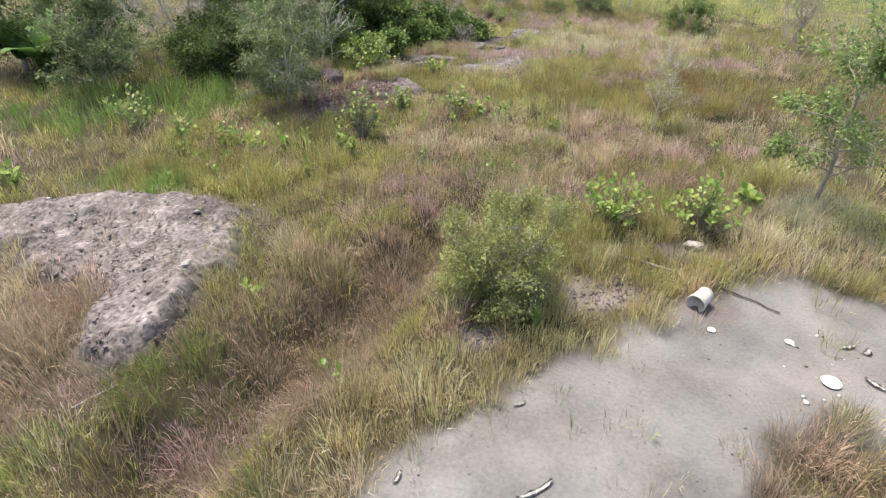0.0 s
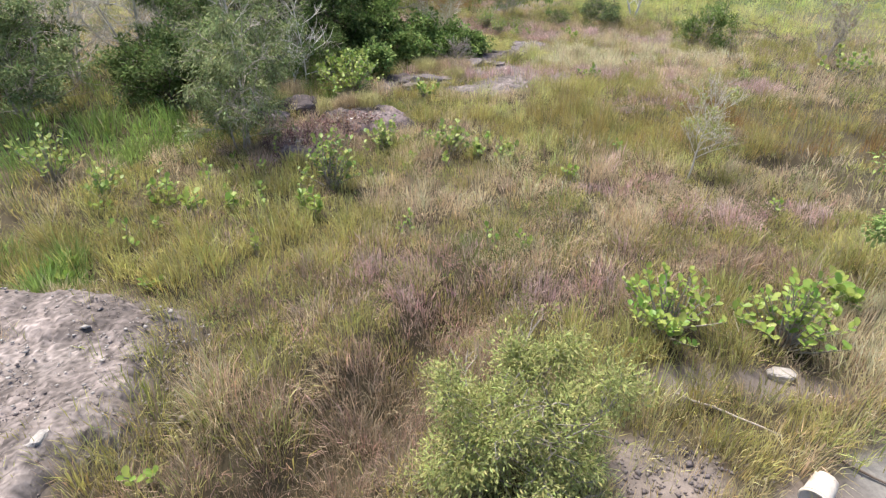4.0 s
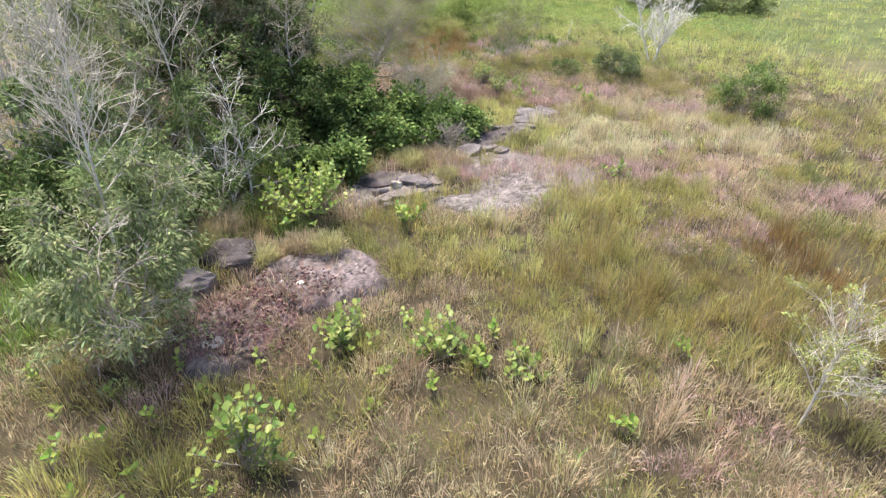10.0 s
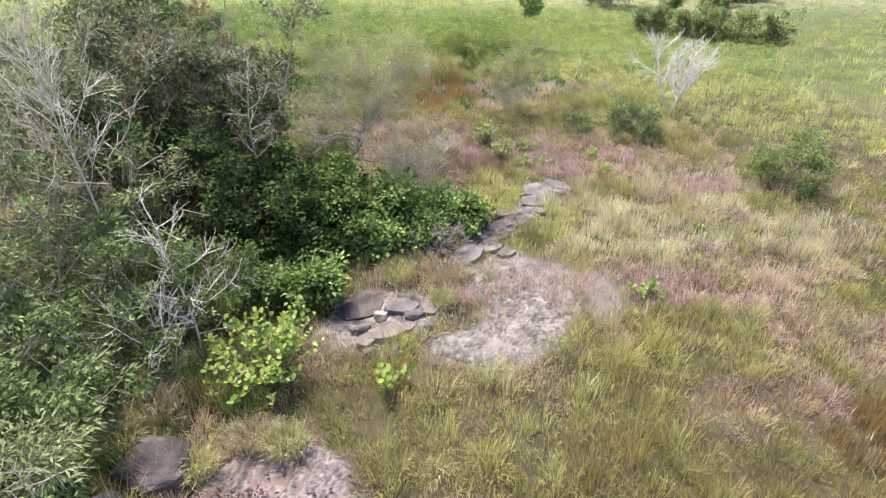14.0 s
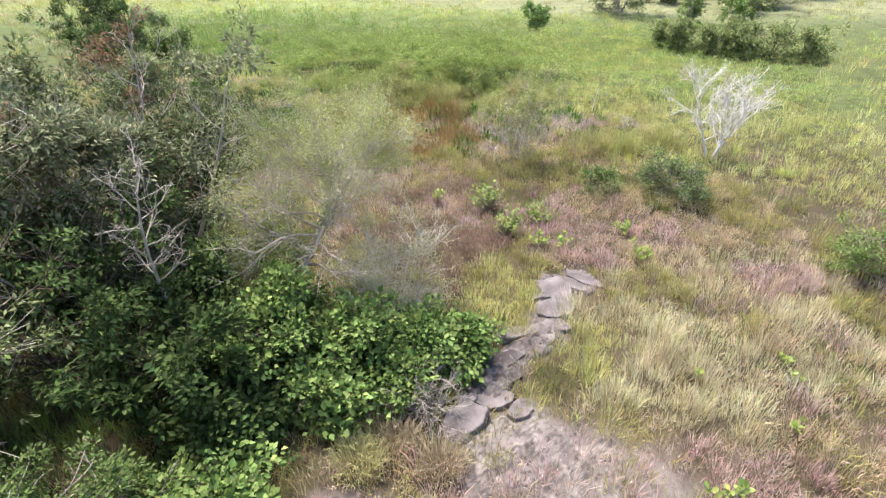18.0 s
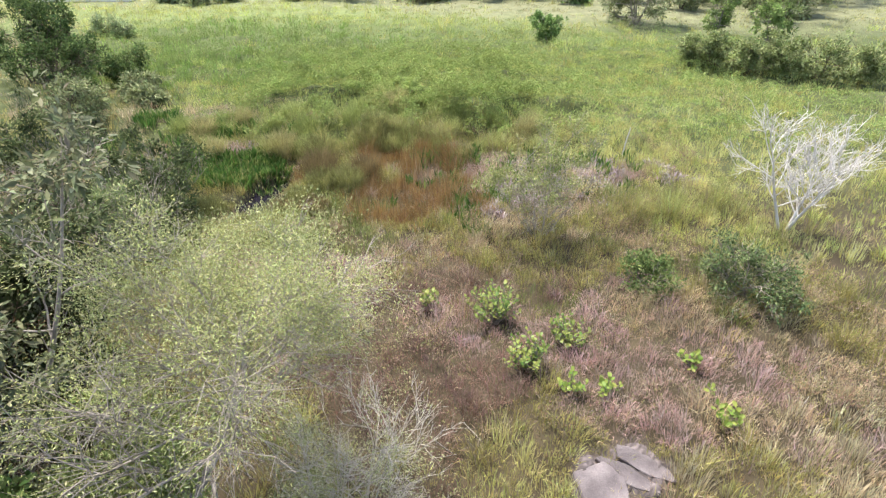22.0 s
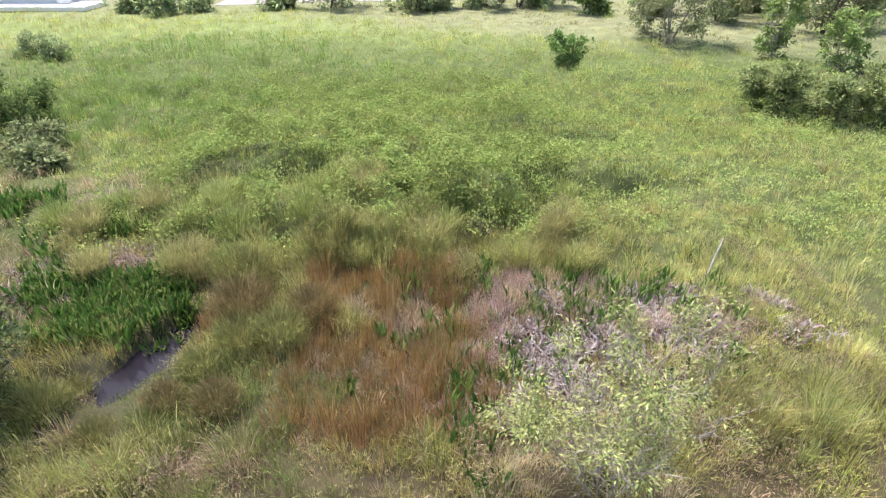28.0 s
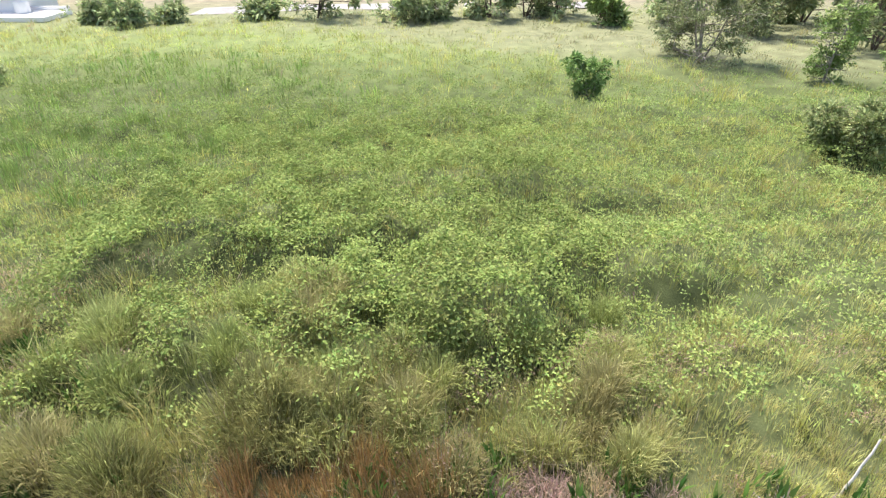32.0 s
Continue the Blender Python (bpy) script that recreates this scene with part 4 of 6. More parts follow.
def sow(seed, x0, x1, y0, y1, per_m2, scale, keep=None):
    """Tufts of mixed kinds over a stretch of ground; returns the blades, kind by kind."""
    rng = np.random.default_rng(seed)
    n = int((x1 - x0) * (y1 - y0) * per_m2)
    x, y = rng.uniform(x0, x1, n), rng.uniform(y0, y1, n)
    ok = rng.uniform(0, 1, n) > bare(x, y)
    cell = 0.56 * scale ** 0.55
    mx, my, dome, own = mounds(x, y, cell, 231)
    _, _, swell, tall = mounds(x + 0.25 * vnoise(x, y, 0.5, 235), y, 1.25 * scale ** 0.4, 233)
    swell = 0.62 + 0.75 * swell * (0.45 + 0.75 * tall)
    ok &= rng.uniform(0, 1, n) < 0.72 + 0.5 * dome
    ok &= rng.uniform(0, 1, n) > 0.5 * np.clip(vine_hump(x, y) * 1.5, 0, 1)
    if keep is not None:
        ok &= keep(x, y)
    x, y, mx, my, dome, own, swell = (q[ok] for q in (x, y, mx, my, dome, own, swell))
    # the tufts of one lump mostly share a kind, so that the sward is patched in tussocks
    drift = np.stack([fnoise(mx, my, 0.9, 280 + 3 * k) for k in range(len(NAMES))])
    whim = np.stack([hash2(np.floor(mx * 97), np.floor(my * 97), 400 + k) for k in range(len(NAMES))])
    kind = np.argmax(np.log(kinds_at(0.5 * (x + mx), 0.5 * (y + my))) + 3.0 * (drift - 0.5) + 2.8 * (whim - 0.5) + 0.4 * rng.gumbel(0, 1, drift.shape), axis=0)
    out = {}
    for k, name in enumerate(NAMES):
        tx, ty, tl, to, ts, ox, oy = (q[kind == k] for q in (x, y, dome, own, swell, (x - mx) / cell, (y - my) / cell))
        if not len(tx):
            continue
        colour, h, w, m, splay, rad = KINDS[name]
        m = int(m * 1.4)
        t = len(tx)
        if name in ("sedge", "gold", "cane", "straw", "field"):
            ts = np.maximum(ts, 0.8)
        low_rim = 0.12 if name in ("sedge", "gold", "bushy", "moss") else 0.34
        low_rim = np.where(ty > 23, np.minimum(low_rim, 0.14), low_rim)
        th = h * (low_rim + (1.16 - low_rim) * tl) * (0.65 + 0.6 * to) * ts * (1 - 0.6 * low(tx, ty)) * rng.uniform(0.85, 1.15, t) * scale ** 0.3
        laid = 2 * math.pi * vnoise(tx, ty, 2.6, 260)
        laid_much = 0.14 * vnoise(tx, ty, 1.4, 261) ** 1.5
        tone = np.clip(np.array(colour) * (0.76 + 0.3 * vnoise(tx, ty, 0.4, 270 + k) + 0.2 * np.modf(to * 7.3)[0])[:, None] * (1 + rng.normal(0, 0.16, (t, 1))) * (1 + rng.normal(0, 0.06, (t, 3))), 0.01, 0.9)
        r = np.repeat(np.arange(t), m)
        nb = len(r)
        a = rng.uniform(0, 2 * math.pi, nb)
        d = rad * scale * np.sqrt(rng.uniform(0, 1, nb))
        bx, by = tx[r] + d * np.cos(a), ty[r] + d * np.sin(a)
        reach = splay * (0.12 + 1.1 * d / (rad * scale)) * rng.uniform(0.6, 1.3, nb)
        lx = 0.75 * reach * np.cos(a) + laid_much[r] * 1.3 * np.cos(laid[r]) + 0.8 * splay * ox[r]
        ly = 0.75 * reach * np.sin(a) + laid_much[r] * 1.3 * np.sin(laid[r]) + 0.8 * splay * oy[r]
        # two thirds stand up as thin spears, the rest bend over
        upright = rng.uniform(0, 1, nb) < 0.7
        reach = np.where(upright, 0.62, 1.0)
        lx, ly = lx * reach, ly * reach
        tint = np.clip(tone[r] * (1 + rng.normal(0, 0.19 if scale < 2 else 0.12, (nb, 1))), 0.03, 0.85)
        # some dead straw in every tuft
        dead = rng.uniform(0, 1, nb) < (0.06 if name not in ("field", "cane", "moss", "pale") else 0.02)
        tint[dead] = np.array((0.44, 0.38, 0.28)) * rng.uniform(0.7, 1.15, (dead.sum(), 1))
        bh = th[r] * rng.uniform(0.65, 1.15, nb) * (1.08 - 0.3 * d / (rad * scale))
        bw = w * scale * np.interp(ty[r], [2, 11], [0.62, 0.84]) * rng.uniform(0.65, 1.3, nb)
        bz, ba, bl = ground_z(bx, by) - 0.02, np.arctan2(ly, lx), np.clip(np.hypot(lx, ly), 0.02, 1.5)
        # in bushy kinds many spears are side shoots, short and splayed, borne higher up the lump
        shoot = upright & (rng.uniform(0, 1, nb) < (0.2 if name in ("sedge", "gold", "cane", "straw", "lime", "hay") else 0.62))
        bz = np.where(shoot, bz + bh * rng.uniform(0.15, 0.7, nb), bz)
        ba = np.where(shoot, a + rng.normal(0, 0.8, nb), ba)
        bl = np.where(shoot, rng.uniform(0.25, 1.25, nb), bl)
        bh, bw = np.where(shoot, bh * rng.uniform(0.3, 0.55, nb), bh), np.where(shoot, bw * 1.15, bw)
        g = upright
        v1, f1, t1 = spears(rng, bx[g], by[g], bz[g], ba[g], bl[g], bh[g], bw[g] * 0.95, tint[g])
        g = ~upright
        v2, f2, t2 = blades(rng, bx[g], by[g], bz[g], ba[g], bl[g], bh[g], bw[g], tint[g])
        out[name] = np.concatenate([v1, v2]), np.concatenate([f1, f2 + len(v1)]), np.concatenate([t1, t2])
    return out


def join_blades(name, pieces, label):
    vs, q3, ts, base = [], [], [], 0
    for v, b, t in pieces:
        vs.append(v), q3.append(b + base), ts.append(t)
        base += len(v)
    ob = new(name, mesh_from(name, np.concatenate(vs), None, np.concatenate(q3), np.concatenate(ts), GRASS))
    return tagged(ob, label, "grass", "", "stuff")


def in_near(x, y):
    return (x > -5.5) & (x < np.where(y > 15, 8.8, 6.5)) & (y > 1.2) & (y < 36)


FIELDS = [sow(11, -5.5, 6.5, 1.2, 36, 104, 1.02),
          sow(16, 6.5, 8.8, 15, 36, 92, 1.05),
          sow(14, -5.5, 6.5, 1.2, 9.0, 52, 1.0),
          sow(15, -2.9, 3.0, 28.9, 33.9, 70, 1.0),
          sow(12, -14, 15, 1.2, 47, 25, 1.42, lambda x, y: ~in_near(x, y)),
          sow(13, -36, 42, 2, 80, 3.7, 2.5, lambda x, y: ~((x > -14) & (x < 15) & (y < 47)) & (np.abs(x - 1) < y * 0.62 + 4) & (y < 69.2 + 0.15 * (x + 15)))]
GRASS_LABELS = {
    "dry": ("dry_grass", "dry beige grass in leaning tufts"), "pink": ("pink_grass", "faded pinkish seeding grass"),
    "olive": ("meadow_grass", "olive green meadow grass in tufts"), "lime": ("yellow_grass", "yellow-green grass tufts"),
    "field": ("field_grass", "fresh green field grass"), "sedge": ("sedge", "upright orange-brown sedge round the pond"),
    "gold": ("marsh_grass", "golden olive marsh grass"), "rust": ("withered_grass", "matted dark brown withered grass"),
    "cane": ("cane_grass", "tall broad-bladed green grass"), "straw": ("straw_grass", "pale straw-coloured grass"),
    "moss": ("turf_grass", "dark green dense grass in clumps"),
    "bushy": ("feather_grass", "bushy olive green feathery grass in tall tufts"),
    "hay": ("hay_grass", "fading yellow-olive grass beside the clearing"),
    "pale": ("far_grass", "pale meadow grass on the far side"),
    "heath": ("heath_grass", "dark maroon-brown withered heath grass")}
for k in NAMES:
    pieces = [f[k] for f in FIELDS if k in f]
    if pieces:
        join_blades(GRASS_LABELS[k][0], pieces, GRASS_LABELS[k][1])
FIELDS = None


# ---- domed tussocks between the sedge and the vines
def tussock(x, y, seed, wide, high, colour, label="domed bushy tussock of olive green grass", group="tussocks by the pond"):
    rng = np.random.default_rng(seed)
    n = int(1150 * wide)
    a, r = rng.uniform(0, 2 * math.pi, n), np.sqrt(rng.uniform(0, 1, n))
    tint = np.clip(np.array(colour) * (1 + rng.normal(0, 0.22, (n, 1))), 0.03, 0.85)
    # an outer skin of short splayed shoots over an inner brush of tall ones
    shoot = rng.uniform(0, 1, n) < 0.6
    spread = np.where(shoot, 0.42, 0.28) * wide
    bx, by = spread * r * np.cos(a), spread * r * np.sin(a)
    foot = np.where(shoot, high * 0.75 * np.sqrt(1 - 0.9 * r * r) * rng.uniform(0.3, 1.0, n), 0)
    length = high * np.where(shoot, rng.uniform(0.2, 0.45, n), rng.uniform(0.6, 1.05, n))
    v, f, t = blades(rng, bx, by, ground_z(x + bx, y + by) - float(ground_z(x, y)) - 0.02 + foot, a + rng.normal(0, 0.7, n),
                     np.where(shoot, rng.uniform(0.1, 1.0, n), 0.05 + 0.6 * r * rng.uniform(0.3, 1.2, n)), length, 0.009 * rng.uniform(0.7, 1.3, n), tint)
    ob = new("grass_tussock", mesh_from("grass_tussock", v, None, f, t, GRASS))
    ob.location = (x, y, float(ground_z(x, y)))
    return tagged(ob, label, "grass", group)


rng = np.random.default_rng(91)
for n in range(46):
    px, py = rng.uniform(-7.0, 4.6), rng.uniform(33.3, 36.4)
    c = ((0.37, 0.41, 0.16), (0.42, 0.43, 0.18), (0.32, 0.37, 0.135), (0.38, 0.355, 0.17))[int(rng.integers(0, 4))]
    tussock(px, py, 920 + n, rng.uniform(0.6, 1.15), rng.uniform(0.5, 0.85), c)
for n, (px, py, pw, ph) in enumerate(((-4.25, 30.7, 0.8, 0.3), (-2.4, 31.0, 0.9, 0.42), (-2.7, 30.3, 0.8, 0.35), (-3.4, 29.7, 0.8, 0.3), (-1.95, 31.6, 1.1, 0.62), (-2.1, 32.3, 1.3, 0.9), (-2.3, 33.2, 1.3, 0.85),
                                      (-1.3, 31.7, 1.1, 0.7), (-0.9, 32.3, 1.1, 0.75), (-0.85, 34.1, 1.4, 0.9), (-4.4, 30.2, 1.0, 0.5), (-1.9, 30.2, 1.0, 0.5))):
    tussock(px, py, 960 + n, pw, ph, ((0.215, 0.215, 0.085), (0.26, 0.27, 0.11), (0.22, 0.175, 0.09))[n % 3], "bushy dark olive grass tussock at the pond bank")
for n, (px, py, pw, ph) in enumerate(((-3.55, 14.75, 0.8, 0.65), (-3.35, 15.15, 0.9, 0.75), (-2.45, 14.3, 0.6, 0.5), (-1.9, 14.75, 0.8, 0.5), (-1.45, 14.6, 0.7, 0.45), (-2.2, 14.7, 0.6, 0.4), (0.55, 17.75, 0.6, 0.4), (0.75, 18.5, 0.8, 0.4), (-0.3, 18.6, 0.9, 0.45), (0.2, 18.9, 0.8, 0.4))):
    tussock(px, py, 980 + n, pw, ph, ((0.44, 0.42, 0.22), (0.42, 0.35, 0.24))[n % 2], "dry straw-yellow grass tussock among rocks", "tussocks among the rocks")


# ---- broad strap leaves by the pond, living and dead ----
def straps(name, seed, spots, length, width, colours, lean, label, n_each=70):
    rng = np.random.default_rng(seed)
    pieces = []
    for cx, cy, rx, ry, share in spots:
        n = int(n_each * share)
        a, r = rng.uniform(0, 2 * math.pi, n), np.sqrt(rng.uniform(0, 1, n))
        tx, ty = cx + rx * r * np.cos(a), cy + ry * r * np.sin(a)
        ok = rng.uniform(0, 1, n) < step(0.38, 0.62, fnoise(tx, ty, 0.55, seed))
        tx, ty = tx[ok], ty[ok]
        m = 6
        k = np.repeat(np.arange(len(tx)), m)
        nb = len(k)
        b = rng.uniform(0, 2 * math.pi, nb)
        tint = shades(rng, nb, colours)
        bx, by = tx[k] + 0.05 * np.cos(b), ty[k] + 0.05 * np.sin(b)
        pieces.append(blades(rng, bx, by, ground_z(bx, by) + 0.02, b, rng.uniform(0.3, 1.0, nb) * lean,
                             length * rng.uniform(0.6, 1.2, nb), width * rng.uniform(0.7, 1.3, nb), tint))
    ob = join_blades(name, pieces, label)
    ob["category"] = "plants"
    return ob


straps("strap_leaf_plants", 21, ((-4.7, 32.4, 1.9, 1.0, 12), (-3.2, 33.3, 1.1, 0.7, 5), (-7.0, 33.9, 1.8, 1.1, 2.2), (-5.7, 35.4, 1.3, 0.6, 5), (-7.8, 36.1, 0.9, 0.7, 3), (-3.7, 34.9, 0.6, 0.5, 1.4), (1.45, 31.5, 0.6, 1.1, 0.7), (1.9, 29.7, 0.6, 1.2, 1.8),
                                 (0.4, 31.0, 0.6, 0.9, 0.4), (1.0, 33.0, 0.9, 0.5, 0.35), (4.6, 32.4, 2.6, 0.9, 2.6), (2.6, 33.3, 1.6, 0.5, 1.2), (4.0, 31.0, 2.0, 1.2, 1.4)),
       0.36, 0.042, ((0.055, 0.125, 0.03), (0.085, 0.17, 0.04), (0.13, 0.23, 0.055), (0.24, 0.29, 0.10)), 0.5, "clump of glossy dark green strap leaves at the pond edge")
straps("dead_strap_leaves", 22, ((3.6, 31.9, 1.4, 1.2, 6.0), (2.6, 30.4, 0.8, 1.0, 5.0), (3.3, 31.2, 0.9, 0.8, 6.0), (5.6, 32.0, 1.9, 1.0, 6.0), (4.1, 30.7, 1.5, 0.9, 4.0), (-6.3, 33.0, 1.3, 0.7, 1.6), (6.8, 31.7, 1.2, 0.6, 1.2), (-5.2, 34.2, 1.2, 0.5, 0.8)),
       0.21, 0.036, ((0.47, 0.42, 0.43), (0.58, 0.53, 0.54), (0.40, 0.34, 0.34), (0.30, 0.24, 0.23), (0.24, 0.18, 0.16)), 0.95, "bleached grey dead strap leaves in a heap", 100)


# ---- creeping vines over the humps of the green field ----
def creepers(name, seed, n, keep, cols, length, label, height=0.4, each=8, span=(-18, 18, 33, 60), run=0.32, jitter=0.1, lump=0.8):
    """Vine sprigs: a short runner with leaves on both sides, mounting over the humps."""
    rng = np.random.default_rng(seed)
    x, y = rng.uniform(span[0], span[1], n * 6), rng.uniform(span[2], span[3], n * 6)
    ok = rng.uniform(0, 1, n * 6) < keep(x, y) * step(0.25, 0.6, fnoise(x, y, 0.6, seed + 2))
    x, y = x[ok][:n], y[ok][:n]
    m = len(x)
    mx, my, dome, own = mounds(x, y, lump, seed)
    z = ground_z(x, y) + (0.06 + height * dome * (0.45 + 0.7 * own)) * rng.uniform(0.62, 1.08, m) + 0.25 * vine_hump(x, y)
    # runners lead away from the middle of their heap and down
    way = unit(rng.normal(0, 0.75, (m, 3)) * np.array([1, 1, 0.4]) + np.stack([x - mx, y - my, -0.12 + 0 * x], -1) / lump * 1.5)
    side = unit(np.cross(way, np.array([0, 0, 1.0])))
    tone = shades(rng, m, cols, 0.6 * jitter) * (0.82 + 0.2 * fnoise(x, y, 1.6, seed + 1) + 0.3 * np.modf(own * 9.1)[0])[:, None] * (1 + 0.15 * step(2.5, 8, x))[:, None]
    r = np.repeat(np.arange(m), each)
    k = np.tile(np.arange(each), m)
    sign = np.where(k % 2, 1.0, -1.0)[:, None]
    pos = np.stack([x, y, z], -1)[r] + way[r] * (k[:, None] / each - 0.4) * run + rng.normal(0, 0.025, (m * each, 3))
    out = side[r] * sign + way[r] * 0.4
    ln = length * rng.uniform(0.65, 1.25, m * each)
    tint = np.clip(tone[r] * (1 + rng.normal(0, 0.06, (m * each, 1))), 0.02, 0.9)
    ob = new(name, leaves_mesh(name, rng, pos, out, ln, ln * 0.5, tint, VINE, 0.2, 0.25, 0.85))
    return tagged(ob, label, "vines", "", "stuff")


VINE = leaf_material("vine_leaf", 0.8, 0.25, None, 0.12, 0.06)
creepers("vine_leaves", 31, 24000, lambda x, y: np.clip(vine_hump(x, y) * 1.4, 0.4, 1) * (1 - 0.8 * step(3, 7, x)) * step(-8, -5, x) * step(33.6, 35, y) * (1 - step(46, 50, y)),
         ((0.21, 0.275, 0.088), (0.235, 0.295, 0.095), (0.255, 0.315, 0.102)), 0.066, "creeping green vine leaves heaped over low humps", 0.75, 7, (-9, 14, 33, 49), lump=1.1)
creepers("field_weeds", 32, 17000, lambda x, y: step(34.5, 37.5, y + 0.2 * x) * (0.3 + 0.7 * step(0.42, 0.6, fnoise(x, y, 1.6, 300))) * (1 - step(50, 60, y + 0.3 * np.clip(x, 0, 20))) * step(-7, -4.5, x + 0.9 * (y - 37)),
         ((0.195, 0.265, 0.09), (0.215, 0.28, 0.097), (0.235, 0.30, 0.105)), 0.06, "broad-leaved green weeds among the field grass", 0.65, 7, run=0.4, lump=1.6)
creepers("heath_weeds", 33, 5000, lambda x, y: step(0.46, 0.6, fnoise(x, y, 0.9, 305)) * (1 - step(0.3, 0.6, wet(x, y))) * (1 - blob(x, y, 0.0, 31.4, 3.3, 2.6)) * (1 - low(x, y)),
         ((0.17, 0.165, 0.08), (0.22, 0.20, 0.10), (0.26, 0.19, 0.15), (0.20, 0.145, 0.11)), 0.034, "low bushy olive and brown weeds among meadow grass", 0.6, 9, (-4.5, 8.5, 23.3, 35.5), 0.26, lump=0.9)
creepers("meadow_weeds", 34, 2400, lambda x, y: step(0.54, 0.64, fnoise(x, y, 0.8, 307)) * (1 - bare(x, y)),
         ((0.12, 0.14, 0.05), (0.15, 0.165, 0.065), (0.16, 0.13, 0.085)), 0.034, "low olive weeds scattered in meadow grass", 0.5, 8, (-5.5, 7.5, 6.0, 16.5), 0.24, lump=0.9)


# ---- broad-leaved shrubs: rosettes of waxy oval leaves on thin stems ----
def oval_leaf(name, mat):
    v = [(0, 0, 0), (0.22, 0.28, 0.05), (0.34, 0.62, 0.06), (0.2, 0.9, 0.02), (0, 1.0, -0.05), (-0.2, 0.9, 0.02), (-0.34, 0.62, 0.06), (-0.22, 0.28, 0.05), (0, 0.5, -0.02)]
    f = [(0, 1, 8), (1, 2, 8), (2, 3, 8), (3, 4, 8), (4, 5, 8), (5, 6, 8), (6, 7, 8), (7, 0, 8)]
    return mesh_from(name, v, None, f, None, mat, True)


OVAL = oval_leaf("leaf", WAXY)
OVAL_DULL = oval_leaf("leaf", WAXY_DULL)


def broad_shrub(x, y, h, w, tips, seed, label, leaf=0.16, mesh=None, name="broadleaf_shrub", per=7):
    rng = np.random.default_rng(seed)
    ob = thing(name, x, y, label, "shrub", "broad-leaved shrubs")
    ends = []
    for _ in range(tips):
        a, r = rng.uniform(0, 2 * math.pi), w * 0.5 * math.sqrt(rng.uniform(0, 1))
        top = h * (1 - 0.45 * (r / (w * 0.5 + 1e-6)) ** 2) * rng.uniform(0.6, 1.05)
        way = np.array([math.cos(a) * r, math.sin(a) * r, top])
        ln = float(np.linalg.norm(way))
        s = branch(rng, (rng.normal(0, 0.03), rng.normal(0, 0.03), -0.04), way, ln, 0.10, 0.02, 6)
        v, f = tubes([(s, np.linspace(0.012, 0.004, 6), 4)])
        ends.append((s, part("stem", mesh_from("stem", v, f, None, None, BARK, True), ob)))
    for s5, stem in ends:
        for k in range(per):
            u = 5 * (1 - 0.62 * (k / per) ** 1.4 * min(1, 0.5 / max(h, 0.3) + 0.45))
            e = min(int(u), 4)
            p, d = s5[e] + (s5[e + 1] - s5[e]) * (u - e), unit(s5[e + 1] - s5[e])
            a = k * 2.4 + rng.uniform(-0.4, 0.4)
            tilt = rng.uniform(-5, 55) + 20 * (k < 3)
            back = d * (-0.02 * rng.uniform(0, 1))
            s = leaf * rng.uniform(0.55, 0.98)
            lf = new("leaf", mesh or OVAL)
            lf.parent = stem
            lf.matrix_basis = Matrix.Translation(p + back) @ Euler((radians(tilt), radians(rng.normal(0, 14)), a)).to_matrix().to_4x4() @ Matrix.Diagonal((s, s, s, 1))
    return ob


BRIGHT = "bright yellow-green shrub with waxy oval leaves in dry grass"
broad_shrub(2.4, 6.95, 0.85, 1.15, 38, 401, "bushy bright green shrub with waxy oval leaves beside the clearing", 0.108, None, per=8)
broad_shrub(3.6, 6.85, 0.85, 1.1, 36, 402, "bushy bright green shrub with waxy oval leaves above a concrete lump", 0.108, None, per=8)
broad_shrub(4.5, 7.5, 0.45, 0.6, 8, 403, BRIGHT, 0.18)
broad_shrub(-1.62, 10.6, 0.95, 0.9, 30, 404, "leggy broad-leaved shrub leaning over grass", 0.12, OVAL_DULL)
broad_shrub(-1.75, 9.7, 0.45, 0.5, 7, 405, BRIGHT, 0.14)
broad_shrub(-0.87, 12.5, 0.7, 0.85, 26, 406, "low broad-leaved shrub by the red outcrop", 0.12, OVAL_DULL)
broad_shrub(0.3, 12.3, 0.65, 0.8, 24, 407, "broad-leaved shrub with thin foliage in meadow grass", 0.115, OVAL_DULL)
broad_shrub(0.72, 12.1, 0.45, 0.5, 7, 408, BRIGHT, 0.14)
broad_shrub(1.3, 11.9, 0.5, 0.6, 14, 409, BRIGHT, 0.115, OVAL_DULL)
broad_shrub(-2.05, 16.1, 1.2, 1.9, 90, 410, "dense broad-leaved shrub with light green leaves before dead twigs", 0.11, None, per=10)
broad_shrub(-0.25, 15.7, 0.65, 0.6, 10, 411, BRIGHT, 0.14)
broad_shrub(-3.95, 9.9, 0.5, 0.6, 12, 412, BRIGHT, 0.125)
broad_shrub(-3.4, 9.6, 0.4, 0.4, 5, 413, BRIGHT, 0.14)
broad_shrub(-2.85, 9.65, 0.35, 0.35, 4, 414, BRIGHT, 0.15)
broad_shrub(-5.0, 10.2, 0.6, 0.7, 13, 415, BRIGHT, 0.12, OVAL_DULL)
broad_shrub(-6.2, 10.9, 0.9, 1.0, 22, 416, "tall thin broad-leaved shrub with pale leaves", 0.125, OVAL_DULL)
broad_shrub(-4.35, 7.95, 0.4, 0.5, 6, 417, BRIGHT, 0.15)
broad_shrub(-7.0, 8.2, 0.5, 0.7, 9, 418, BRIGHT, 0.16)
broad_shrub(1.95, 25.75, 0.85, 0.95, 44, 419, "rounded broad-leaved shrub with pale yellow-green leaves", 0.095, OVAL_DULL, per=8)
